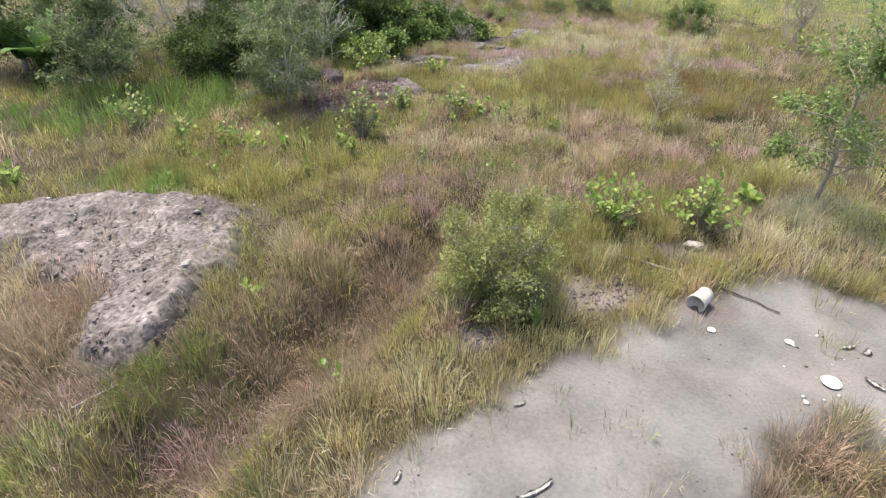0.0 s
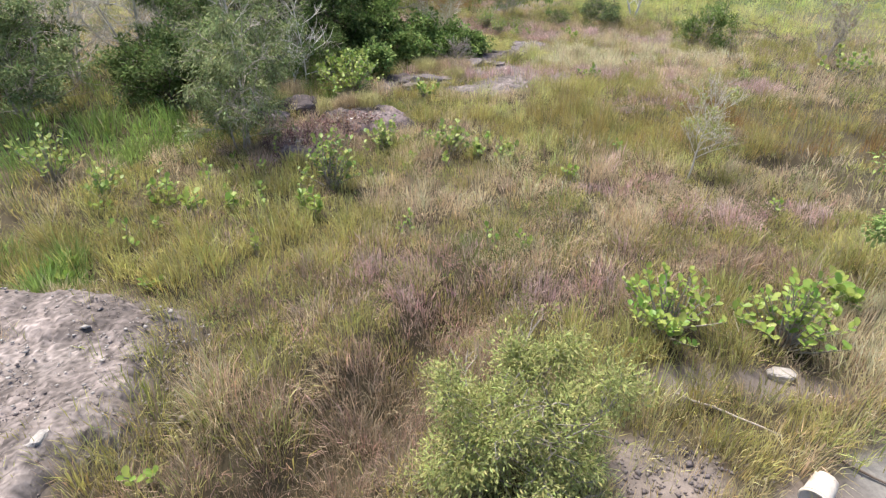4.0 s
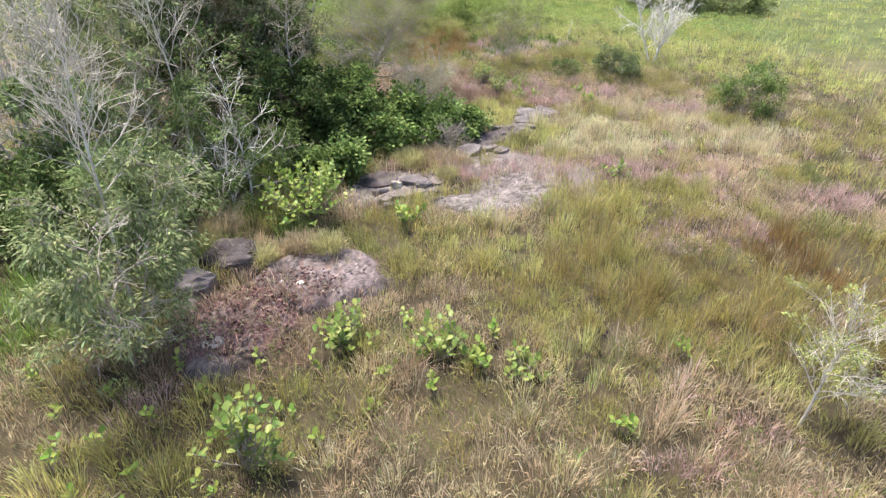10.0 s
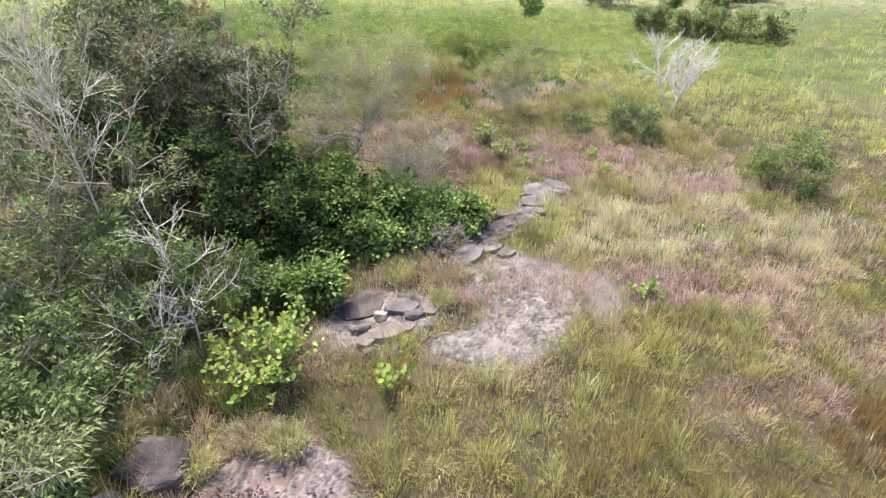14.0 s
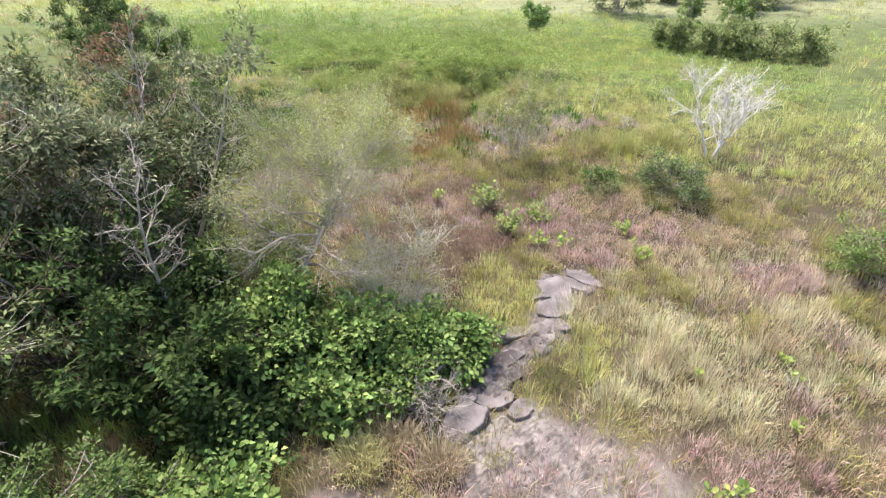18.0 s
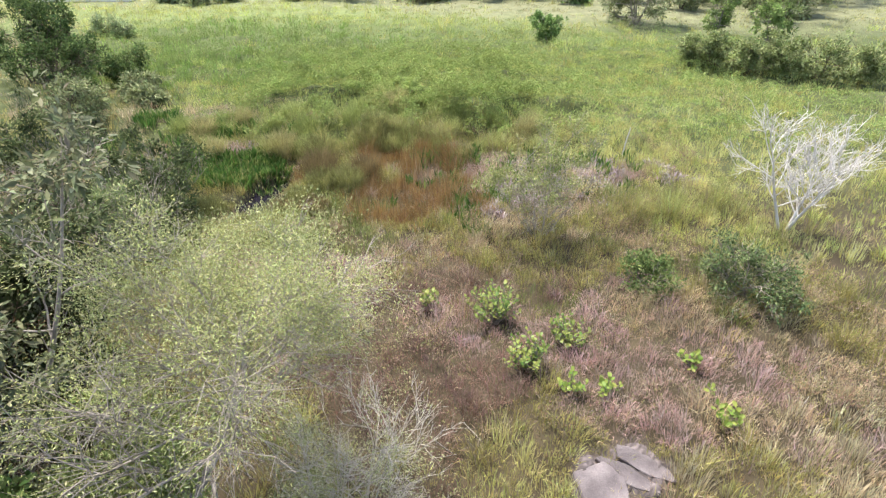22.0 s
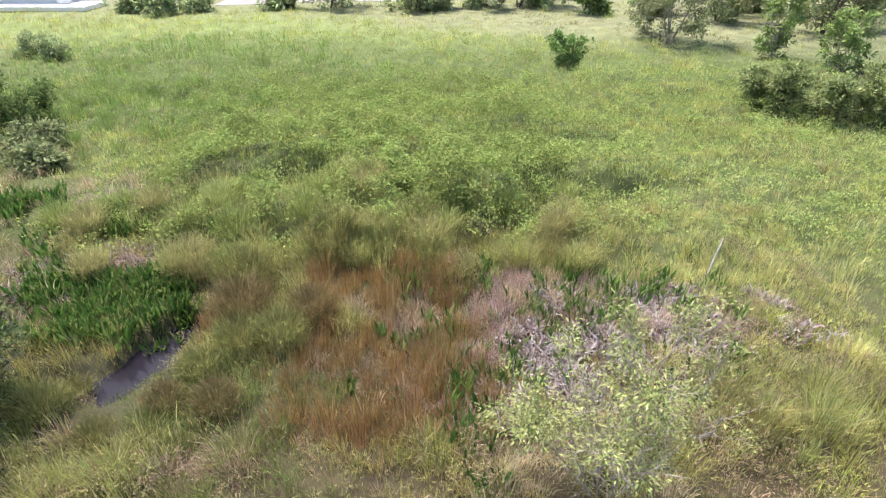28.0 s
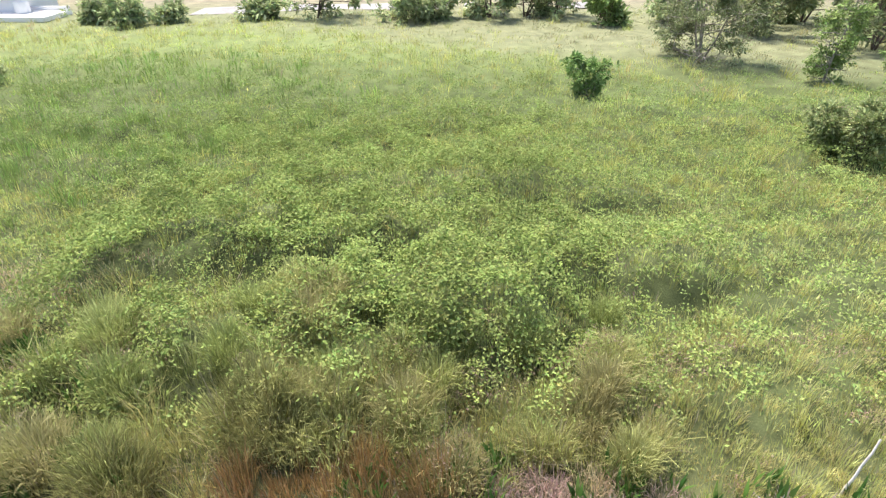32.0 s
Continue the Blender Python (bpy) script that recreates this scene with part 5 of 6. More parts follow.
broad_shrub(2.35, 24.6, 0.75, 0.7, 32, 420, "upright broad-leaved shrub with light green leaves", 0.09, OVAL_DULL, per=8)
broad_shrub(3.1, 25.2, 0.6, 0.75, 32, 421, "compact broad-leaved shrub with grey-green leaves", 0.085, OVAL_DULL, per=8)
broad_shrub(2.95, 24.1, 0.5, 0.5, 9, 422, BRIGHT, 0.11)
broad_shrub(3.45, 24.0, 0.45, 0.4, 6, 423, BRIGHT, 0.11)
broad_shrub(4.9, 24.6, 0.4, 0.5, 8, 424, BRIGHT, 0.11)
broad_shrub(4.95, 23.4, 0.45, 0.5, 8, 425, BRIGHT, 0.13)
broad_shrub(0.88, 26.2, 0.5, 0.55, 9, 426, "thin broad-leaved shrub with dull leaves", 0.12, OVAL_DULL)
broad_shrub(11.1, 18.0, 1.0, 1.4, 16, 427, "bushy light green broad-leaved shrub in meadow", 0.17, OVAL_DULL)
broad_shrub(4.2, 18.0, 0.45, 0.6, 9, 428, "small shrub with dull broad leaves and yellow tips", 0.12, OVAL_DULL)
rng = np.random.default_rng(77)
for n, (px, py) in enumerate(((-0.4, 9.1), (1.2, 8.7), (-2.3, 8.6), (2.3, 11.0), (5.0, 9.7), (-4.3, 9.0), (-4.4, 11.8), (5.45, 11.6), (-3.3, 7.8), (-3.85, 8.7), (0.7, 8.75), (-0.35, 11.9),
                              (-2.1, 11.0), (-1.9, 12.0), (2.25, 11.0), (-2.9, 11.2), (5.6, 19.0), (6.2, 20.3), (6.1, 20.0), (3.9, 17.5), (4.7, 20.0), (4.9, 23.9), (2.4, 16.6), (1.0, 4.75), (-1.0, 4.0), (-2.2, 5.2), (-3.6, 10.6), (-3.2, 10.9), (-2.7, 10.5), (-2.4, 11.6), (-3.4, 11.5), (-1.4, 11.3), (-1.0, 10.9), (-2.0, 10.3), (-3.9, 11.2), (-1.2, 12.0), (-0.6, 11.4), (-2.8, 12.0), (-4.3, 10.5), (-3.0, 10.2), (-2.5, 9.9), (-1.9, 9.3), (-4.8, 9.6), (-3.7, 9.2), (0.2, 11.7), (1.0, 12.6), (-0.2, 12.9), (3.4, 12.2), (-5.2, 11.0))):
    broad_shrub(px, py, rng.uniform(0.32, 0.5), 0.25, int(rng.integers(2, 4)), 450 + n, "single sprig of bright green oval leaves in grass", 0.105, None, "sapling_sprig", 6)

# ---- trees and woody shrubs ----
GREYGREEN = ((0.21, 0.265, 0.125), (0.27, 0.32, 0.16), (0.16, 0.215, 0.095))
FRESH = ((0.24, 0.33, 0.12), (0.31, 0.40, 0.15), (0.19, 0.27, 0.095))
# DEEP: leaves darkened for the thicket's shade; also colours the dark marsh bushes
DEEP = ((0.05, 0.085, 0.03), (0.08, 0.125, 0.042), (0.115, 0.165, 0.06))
DARK = ((0.085, 0.13, 0.045), (0.12, 0.175, 0.06), (0.17, 0.23, 0.085))
OLIVE = ((0.24, 0.28, 0.145), (0.31, 0.345, 0.185), (0.18, 0.215, 0.105))
BROWN = ((0.20, 0.12, 0.075), (0.26, 0.17, 0.11), (0.14, 0.085, 0.06))
LIGHT = ((0.29, 0.35, 0.13), (0.35, 0.40, 0.17), (0.23, 0.29, 0.10))

woody("round_bush", "rounded fine-leaved dark green bush at the clearing's edge", "bush", 0.66, 5.2, 1.05, 0.62, 501, 30000, (0.042, 0.011), ((0.24, 0.28, 0.10), (0.29, 0.32, 0.12), (0.34, 0.345, 0.15)),
      BARK, stems=6, limbs=48, subs=5, twigs=4, first=0.03, rise=0.3, radius=0.02, clump=0.09)
woody("young_tree", "slender young tree with sparse green leaves and leaning trunk", "tree", 5.62, 7.6, 2.75, 0.85, 502, 7500, (0.065, 0.03), FRESH,
      GREYTWIG, stems=1, limbs=22, subs=4, twigs=4, first=0.2, rise=0.35, radius=0.035, lean=(0.02, 0.0), clump=0.1, head=12, bare_twigs=True)
woody("bare_bush", "thin grey half-bare shrub with pale green tips", "bush", 4.27, 11.1, 1.5, 0.62, 503, 2200, (0.04, 0.014), ((0.30, 0.36, 0.13), (0.36, 0.41, 0.17), (0.42, 0.42, 0.14)), PALETWIG,
      stems=1, limbs=20, subs=6, twigs=5, first=0.3, rise=0.9, radius=0.018, lean=(0.2, 0.08), twig_r=0.0026, wander=0.1, clump=0.06, split=True)
woody("bare_bush", "grey twiggy shrub with reddish tips", "bush", 11.3, 19.3, 1.9, 0.7, 504, 700, (0.05, 0.02), BROWN, GREYTWIG,
      stems=4, limbs=28, subs=6, twigs=5, first=0.15, rise=0.9, radius=0.022, twig_r=0.004, split=True)
# left-hand thicket, near part
woody("weeping_tree", "grey-green fine-leaved small tree with drooping twigs", "tree", -3.52, 12.2, 2.9, 0.62, 505, 14000, (0.08, 0.022), ((0.18, 0.225, 0.105), (0.24, 0.285, 0.135), (0.30, 0.34, 0.18)),
      GREYTWIG, stems=3, limbs=39, subs=6, twigs=5, first=0.14, rise=0.5, radius=0.026, lift=-0.08, clump=0.12, head=20, droop=0.55, bare_twigs=True)
woody("dead_tree", "bare pale grey dead tree with fine upward branches", "dead tree", -3.42, 12.35, 4.4, 0.8, 506, 0, bark=PALETWIG,
      stems=1, limbs=26, subs=6, twigs=5, first=0.5, rise=1.1, radius=0.03, lean=(0.0, 0.0), wander=0.13, twig_r=0.0038, split=True)
woody("leafy_tree", "small tree with fluffy fresh green crown", "tree", -8.4, 13.7, 2.6, 1.35, 507, 11000, (0.10, 0.036), GREYGREEN,
      BARK, stems=3, limbs=34, subs=6, twigs=4, first=0.08, rise=0.45, radius=0.05, clump=0.1)
for n, (bx, by, bh, bw) in enumerate(((-9.9, 15.9, 1.6, 1.3), (-6.6, 15.5, 1.2, 1.0), (-11.9, 16.6, 2.6, 1.6), (-5.6, 14.6, 1.2, 0.9))):
    woody("dark_bush", "dense dark green bush under thicket trees", "bush", bx, by, bh, bw, 5070 + n, int(6000 * bw), (0.10, 0.045), DARK,
          DARKBARK, group="thicket bushes", stems=5, limbs=30, subs=5, twigs=4, first=0.05, rise=0.4, radius=0.03, clump=0.13)
woody("dead_tree", "tangle of grey leafless branches in a thicket", "dead tree", -7.3, 16.8, 4.1, 1.6, 508, 1000, (0.06, 0.02), OLIVE, PALETWIG,
      stems=4, limbs=44, subs=7, twigs=5, first=0.12, rise=0.6, radius=0.05, twig_r=0.005, split=True)
woody("dead_tree", "tangle of grey leafless branches in a thicket", "dead tree", -9.3, 17.2, 4.0, 1.6, 509, 900, (0.06, 0.02), OLIVE, PALETWIG,
      stems=4, limbs=40, subs=7, twigs=5, first=0.12, rise=0.6, radius=0.05, twig_r=0.005, split=True)
woody("leafy_tree", "light green fine-leaved thicket tree", "tree", -5.1, 15.9, 2.5, 1.4, 510, 14000, (0.095, 0.034), ((0.12, 0.175, 0.07), (0.17, 0.23, 0.095), (0.23, 0.285, 0.13)),
      BARK, stems=4, limbs=40, subs=6, twigs=4, first=0.06, rise=0.4, radius=0.05, clump=0.1)
woody("leafy_tree", "fine-leaved thicket tree with fresh green leaves", "tree", -4.5, 14.4, 1.7, 1.1, 511, 11000, (0.09, 0.032), ((0.12, 0.175, 0.07), (0.17, 0.23, 0.095), (0.23, 0.285, 0.13)),
      BARK, stems=4, limbs=32, subs=6, twigs=4, first=0.06, rise=0.4, radius=0.04, clump=0.1)
woody("dead_shrub", "small white dead tree before a dark thicket", "dead tree", -3.25, 16.6, 2.6, 0.75, 512, 160, (0.09, 0.03), FRESH, WHITEWOOD,
      stems=1, limbs=15, subs=4, twigs=3, first=0.15, rise=0.4, radius=0.024, twig_r=0.0034, lean=(0.15, 0.0), wander=0.1, split=True)
woody("dead_shrub", "small pale dead shrub in a thicket", "dead tree", -3.5, 16.1, 1.5, 0.95, 513, 200, (0.09, 0.03), FRESH, WHITEWOOD,
      stems=5, limbs=20, subs=4, twigs=3, first=0.3, rise=0.6, radius=0.018, twig_r=0.0032, wander=0.1, split=True)
for n, (bx, by, bh, bw, cols) in enumerate(((-3.7, 17.0, 1.9, 0.85, DARK), (-3.75, 15.6, 1.2, 0.7, DARK), (-2.7, 17.6, 1.1, 0.6, DARK))):
    woody("thicket_bush", "bushy green shrub filling the thicket edge", "bush", bx, by, bh, bw, 5140 + n, int(9500 * bw), (0.075, 0.028), cols,
          GREYTWIG, group="thicket bushes", stems=5, limbs=30, subs=5, twigs=4, first=0.05, rise=0.4, radius=0.025, clump=0.1)
woody("grey_tree", "olive-grey thicket tree with many bare twigs", "tree", -5.8, 18.6, 3.6, 1.9, 514, 14000, (0.09, 0.032), ((0.13, 0.17, 0.075), (0.18, 0.22, 0.10), (0.24, 0.28, 0.14)),
      GREYTWIG, stems=4, limbs=44, subs=7, twigs=5, first=0.1, rise=0.5, radius=0.06, clump=0.11, twig_r=0.006)
woody("grey_tree", "olive-grey thicket tree with many bare twigs", "tree", -7.5, 20.4, 4.2, 2.0, 515, 12000, (0.11, 0.036), OLIVE,
      PALETWIG, stems=4, limbs=44, subs=7, twigs=5, first=0.1, rise=0.5, radius=0.06, clump=0.12)
# left-hand thicket, dark core
woody("dark_tree", "tall dark tree with olive crown over a shaded thicket", "tree", -4.0, 22.2, 4.7, 1.2, 516, 17000, (0.12, 0.04), ((0.14, 0.16, 0.092), (0.195, 0.215, 0.128), (0.28, 0.30, 0.19)),
      GREYTWIG, stems=3, limbs=44, subs=6, twigs=4, first=0.12, rise=0.5, radius=0.07, clump=0.13)
# shade of the thicket's hollow is put into this tree's leaf colour
woody("dark_tree", "dense-leaved tree with deep shade put into its leaf colour", "tree", -4.6, 20.0, 3.3, 1.5, 517, 11000, (0.10, 0.045), DEEP,
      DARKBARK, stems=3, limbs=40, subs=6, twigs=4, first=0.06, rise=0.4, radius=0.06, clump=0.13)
woody("grey_tree", "grey-green thicket tree with pale forked branches", "tree", -4.4, 21.0, 4.3, 1.5, 5181, 17000, (0.12, 0.04), ((0.13, 0.152, 0.086), (0.18, 0.203, 0.12), (0.26, 0.28, 0.175)),
      PALETWIG, stems=3, limbs=40, subs=6, twigs=4, first=0.12, rise=0.5, radius=0.05, clump=0.14, head=18)
woody("brown_tree", "tree with withered red-brown leaves", "tree", -4.7, 22.3, 4.9, 1.0, 518, 2600, (0.085, 0.026), BROWN,
      GREYTWIG, stems=2, limbs=34, subs=6, twigs=4, first=0.3, rise=0.6, radius=0.06, clump=0.12)
woody("dark_tree", "dark green tree behind the thicket", "tree", -6.6, 22.8, 4.4, 1.7, 519, 12000, (0.11, 0.04), ((0.15, 0.18, 0.09), (0.21, 0.24, 0.125), (0.10, 0.13, 0.06)),
      DARKBARK, stems=3, limbs=40, subs=6, twigs=4, first=0.1, rise=0.5, radius=0.06, clump=0.13)
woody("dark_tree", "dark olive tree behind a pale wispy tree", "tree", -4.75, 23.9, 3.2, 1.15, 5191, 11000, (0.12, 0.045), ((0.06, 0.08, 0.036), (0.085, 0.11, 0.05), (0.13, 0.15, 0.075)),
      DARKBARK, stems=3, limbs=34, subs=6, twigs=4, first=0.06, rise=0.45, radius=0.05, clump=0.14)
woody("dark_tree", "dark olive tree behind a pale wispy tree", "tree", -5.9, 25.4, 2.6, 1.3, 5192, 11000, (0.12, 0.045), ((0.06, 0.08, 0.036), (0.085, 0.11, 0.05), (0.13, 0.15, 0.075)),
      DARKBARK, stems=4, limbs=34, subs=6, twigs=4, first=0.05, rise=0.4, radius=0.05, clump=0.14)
# leaf colours lowered to stand in for shade under the taller trees
woody("dark_bush", "dense green bush at the thicket foot with shade in its leaf colour", "bush", -2.6, 19.6, 1.7, 1.15, 520, 7500, (0.11, 0.06), ((0.034, 0.058, 0.02), (0.052, 0.084, 0.028), (0.08, 0.12, 0.042)),
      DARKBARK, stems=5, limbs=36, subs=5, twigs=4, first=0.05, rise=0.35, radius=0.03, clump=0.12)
heaps = ((-1.5, 20.4, 1.6, 0.75), (-0.5, 20.3, 1.2, 0.65), (0.4, 20.4, 0.9, 0.6), (1.05, 20.7, 0.55, 0.5), (-0.8, 19.4, 0.7, 0.5), (0.0, 19.7, 0.65, 0.45), (-1.9, 17.9, 0.75, 0.6), (-2.0, 18.9, 0.8, 0.55), (-2.9, 20.7, 1.7, 0.75))
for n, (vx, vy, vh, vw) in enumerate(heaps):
    # the last two heaps carry the thicket's shade in their leaf colour
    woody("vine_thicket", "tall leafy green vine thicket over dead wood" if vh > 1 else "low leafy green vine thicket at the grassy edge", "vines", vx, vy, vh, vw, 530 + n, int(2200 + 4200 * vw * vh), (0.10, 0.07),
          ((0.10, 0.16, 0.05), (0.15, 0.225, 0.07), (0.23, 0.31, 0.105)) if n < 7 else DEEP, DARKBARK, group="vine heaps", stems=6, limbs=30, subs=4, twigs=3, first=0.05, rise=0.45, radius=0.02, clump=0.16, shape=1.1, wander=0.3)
woody("dead_shrub", "heap of thin dry grey twigs beside vines", "dead shrub", 0.6, 19.4, 0.7, 0.6, 540, 0, bark=GREYTWIG,
      stems=6, limbs=36, subs=6, twigs=4, first=0.1, rise=0.2, radius=0.010, twig_r=0.003, split=True)
woody("wispy_tree", "pale silver-green tree with wispy willow-like foliage", "tree", -1.78, 20.9, 4.0, 1.65, 541, 68000, (0.033, 0.009), ((0.375, 0.405, 0.205), (0.415, 0.44, 0.235), (0.33, 0.365, 0.155), (0.38, 0.42, 0.17)),
      GREYTWIG, stems=1, limbs=34, subs=9, twigs=9, first=0.34, rise=0.5, radius=0.074, lift=-0.02, clump=0.18, wander=0.13, twig_r=0.0028, split=True, head=32,
      path=((0, 0, -0.1), (0.2, 0.3, 0.8), (0.5, 0.7, 1.45), (0.8, 1.05, 2.05), (0.95, 1.25, 2.5), (0.98, 1.3, 2.95)),
      bias=lambda p: (0.16 + np.clip(0.6 * (p[:, 2] - 1.7) - 0.18 * (p[:, 0] - 1.0), 0, 1.6)) * np.clip(0.4 + 0.5 * (p[:, 1] - 0.6), 0.16, 1))
woody("silver_shrub", "silver-grey twiggy shrub under a wispy tree", "shrub", 0.1, 21.75, 1.75, 1.0, 5412, 14000, (0.034, 0.009), ((0.42, 0.44, 0.25), (0.46, 0.47, 0.29), (0.37, 0.40, 0.19)),
      PALETWIG, stems=5, limbs=40, subs=7, twigs=6, first=0.12, rise=0.4, radius=0.022, twig_r=0.0028, clump=0.13, wander=0.14, split=True, head=16)
woody("dead_tree", "grey leafless tree leaning out of a dark thicket", "dead tree", -2.8, 20.3, 3.8, 0.72, 5410, 0, bark=GREYTWIG,
      stems=1, limbs=15, subs=5, twigs=3, first=0.5, rise=0.5, radius=0.045, twig_r=0.0042, split=True)
woody("dead_tree", "bare pale grey dead tree with fine upward branches", "dead tree", -4.4, 17.1, 4.6, 1.15, 5411, 0, bark=PALETWIG,
      stems=1, limbs=20, subs=6, twigs=5, first=0.55, rise=0.9, radius=0.028, twig_r=0.0036, wander=0.1, split=True)
woody("leafy_tree", "light green fine-leaved sapling beside a pale tree", "tree", -2.3, 21.9, 2.1, 0.9, 542, 11000, (0.08, 0.022), LIGHT,
      BARK, stems=3, limbs=28, subs=6, twigs=4, first=0.1, rise=0.5, radius=0.03, clump=0.1)
woody("dead_tree", "bleached white dead tree with two leaning trunks", "dead tree", 8.75, 28.9, 2.35, 1.15, 543, 0, bark=WHITEWOOD,
      stems=3, limbs=33, subs=7, twigs=5, first=0.25, rise=1.0, radius=0.055, lean=(0.06, 0.0), twig_r=0.0055, wander=0.12, split=True)
woody("dark_bush", "rounded dark green bush in the meadow", "bush", 6.65, 26.2, 0.8, 0.8, 544, 6000, (0.07, 0.03), ((0.09, 0.135, 0.06), (0.135, 0.185, 0.08), (0.20, 0.25, 0.11)),
      BARK, stems=5, limbs=40, subs=5, twigs=4, first=0.05, rise=0.3, radius=0.025, clump=0.1)
woody("dark_bush", "small dark green bush in the meadow", "bush", 4.95, 26.75, 0.4, 0.5, 545, 3200, (0.08, 0.035), ((0.12, 0.18, 0.065), (0.17, 0.22, 0.08)),
      BARK, stems=4, limbs=26, subs=5, twigs=3, first=0.05, rise=0.3, radius=0.02, clump=0.09)
woody("dark_bush", "low dark green bush in tall grass", "bush", 9.35, 22.6, 1.0, 0.95, 546, 6000, (0.08, 0.035), ((0.14, 0.21, 0.065), (0.20, 0.26, 0.09)),
      BARK, stems=5, limbs=34, subs=5, twigs=4, first=0.05, rise=0.3, radius=0.02, clump=0.1)
woody("half_bare_shrub", "grey shrub of bare twigs with sparse yellow-green leaves", "shrub", 3.2, 28.5, 2.15, 0.95, 547, 9000, (0.055, 0.02), ((0.29, 0.325, 0.135), (0.35, 0.375, 0.17), (0.24, 0.28, 0.11)),
      GREYTWIG, stems=6, limbs=36, subs=6, twigs=5, first=0.08, rise=0.8, radius=0.018, twig_r=0.0036, clump=0.1, split=True, head=9, bias=lambda p: np.clip(p[:, 2] - 0.5, 0.05, 1))
POND_BUSH = ((0.06, 0.085, 0.038), (0.088, 0.118, 0.05), (0.135, 0.165, 0.072))
for n, (bx, by, bh, bw) in enumerate(((-5.2, 29.7, 1.35, 1.1), (-7.1, 29.3, 2.0, 1.5), (-4.9, 28.2, 0.9, 0.9), (-6.5, 31.0, 1.2, 0.9))):
    woody("pond_bush", "rounded olive green bush beside the pond", "bush", bx, by, bh, bw, 5480 + n, int(6500 * bw), (0.085, 0.034), POND_BUSH,
          BARK, group="pond bushes", stems=5, limbs=34, subs=6, twigs=4, first=0.05, rise=0.4, radius=0.03, clump=0.11)
woody("half_bare_shrub", "olive shrub with bare grey twigs near the pond", "shrub", -5.0, 27.6, 1.5, 1.1, 549, 5000, (0.07, 0.022), GREYGREEN,
      GREYTWIG, stems=5, limbs=36, subs=6, twigs=4, first=0.08, rise=0.4, radius=0.025, clump=0.1, split=True)
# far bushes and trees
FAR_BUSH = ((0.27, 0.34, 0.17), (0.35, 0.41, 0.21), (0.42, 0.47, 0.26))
woody("lone_bush", "single upright dark green bush in the field", "bush", 7.4, 49.9, 1.5, 0.65, 550, 3500, (0.15, 0.07), ((0.17, 0.28, 0.09), (0.25, 0.36, 0.13)),
      BARK, stems=4, limbs=26, subs=5, twigs=3, first=0.05, rise=0.5, radius=0.03, clump=0.12)
for n, (hx, hy, hh, hw) in enumerate(((13.6, 43.6, 1.35, 0.8), (14.6, 42.7, 1.2, 1.0), (15.9, 42.3, 1.3, 1.0), (17.2, 41.6, 1.4, 1.1), (18.8, 41.4, 1.2, 1.2), (12.9, 44.3, 1.1, 0.55))):
    woody("hedge_bush", "dense dark green bush in a straggling hedge", "bush", hx, hy, hh, hw, 560 + n, 4200, (0.14, 0.06), ((0.17, 0.215, 0.085), (0.24, 0.29, 0.125), (0.32, 0.365, 0.175)),
          DARKBARK, group="hedge", stems=5, limbs=25, subs=4, twigs=3, first=0.05, rise=0.35, radius=0.04, clump=0.14)
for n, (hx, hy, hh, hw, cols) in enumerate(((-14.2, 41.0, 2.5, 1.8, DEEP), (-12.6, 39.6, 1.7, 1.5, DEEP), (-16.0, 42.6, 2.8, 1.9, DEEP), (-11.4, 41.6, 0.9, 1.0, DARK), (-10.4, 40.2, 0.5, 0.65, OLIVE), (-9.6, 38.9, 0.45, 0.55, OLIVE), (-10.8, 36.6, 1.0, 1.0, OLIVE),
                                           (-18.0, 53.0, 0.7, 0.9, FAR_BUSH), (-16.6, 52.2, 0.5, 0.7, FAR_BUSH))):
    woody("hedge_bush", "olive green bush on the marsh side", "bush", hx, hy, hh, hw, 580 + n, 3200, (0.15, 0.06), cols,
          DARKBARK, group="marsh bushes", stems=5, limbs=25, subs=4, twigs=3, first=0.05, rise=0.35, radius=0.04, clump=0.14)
woody("dark_tree", "dark green conical tree beyond the marsh bushes", "tree", -14.6, 44.5, 3.6, 1.0, 595, 6000, (0.16, 0.07), DEEP,
      DARKBARK, stems=2, limbs=30, subs=5, twigs=3, first=0.05, rise=0.5, radius=0.06, clump=0.15)
woody("far_tree", "rounded grey-green tree in the far meadow", "tree", 14.2, 56.2, 4.3, 2.3, 600, 11000, (0.18, 0.07), OLIVE,
      BARK, stems=4, limbs=36, subs=6, twigs=3, first=0.06, rise=0.15, lift=0.0, radius=0.09, clump=0.2, twig_r=0.008)
woody("far_tree", "slim upright fresh green tree", "tree", 17.6, 52.0, 3.4, 0.75, 601, 4500, (0.16, 0.07), FRESH,
      BARK, stems=1, limbs=30, subs=5, twigs=3, first=0.03, rise=0.2, lift=0.0, radius=0.06, clump=0.14, twig_r=0.008)
woody("far_tree", "slim upright fresh green tree", "tree", 19.3, 49.3, 2.4, 0.85, 602, 4200, (0.16, 0.07), FRESH,
      BARK, stems=2, limbs=28, subs=5, twigs=3, first=0.03, rise=0.2, lift=0.0, radius=0.05, clump=0.14, twig_r=0.008)
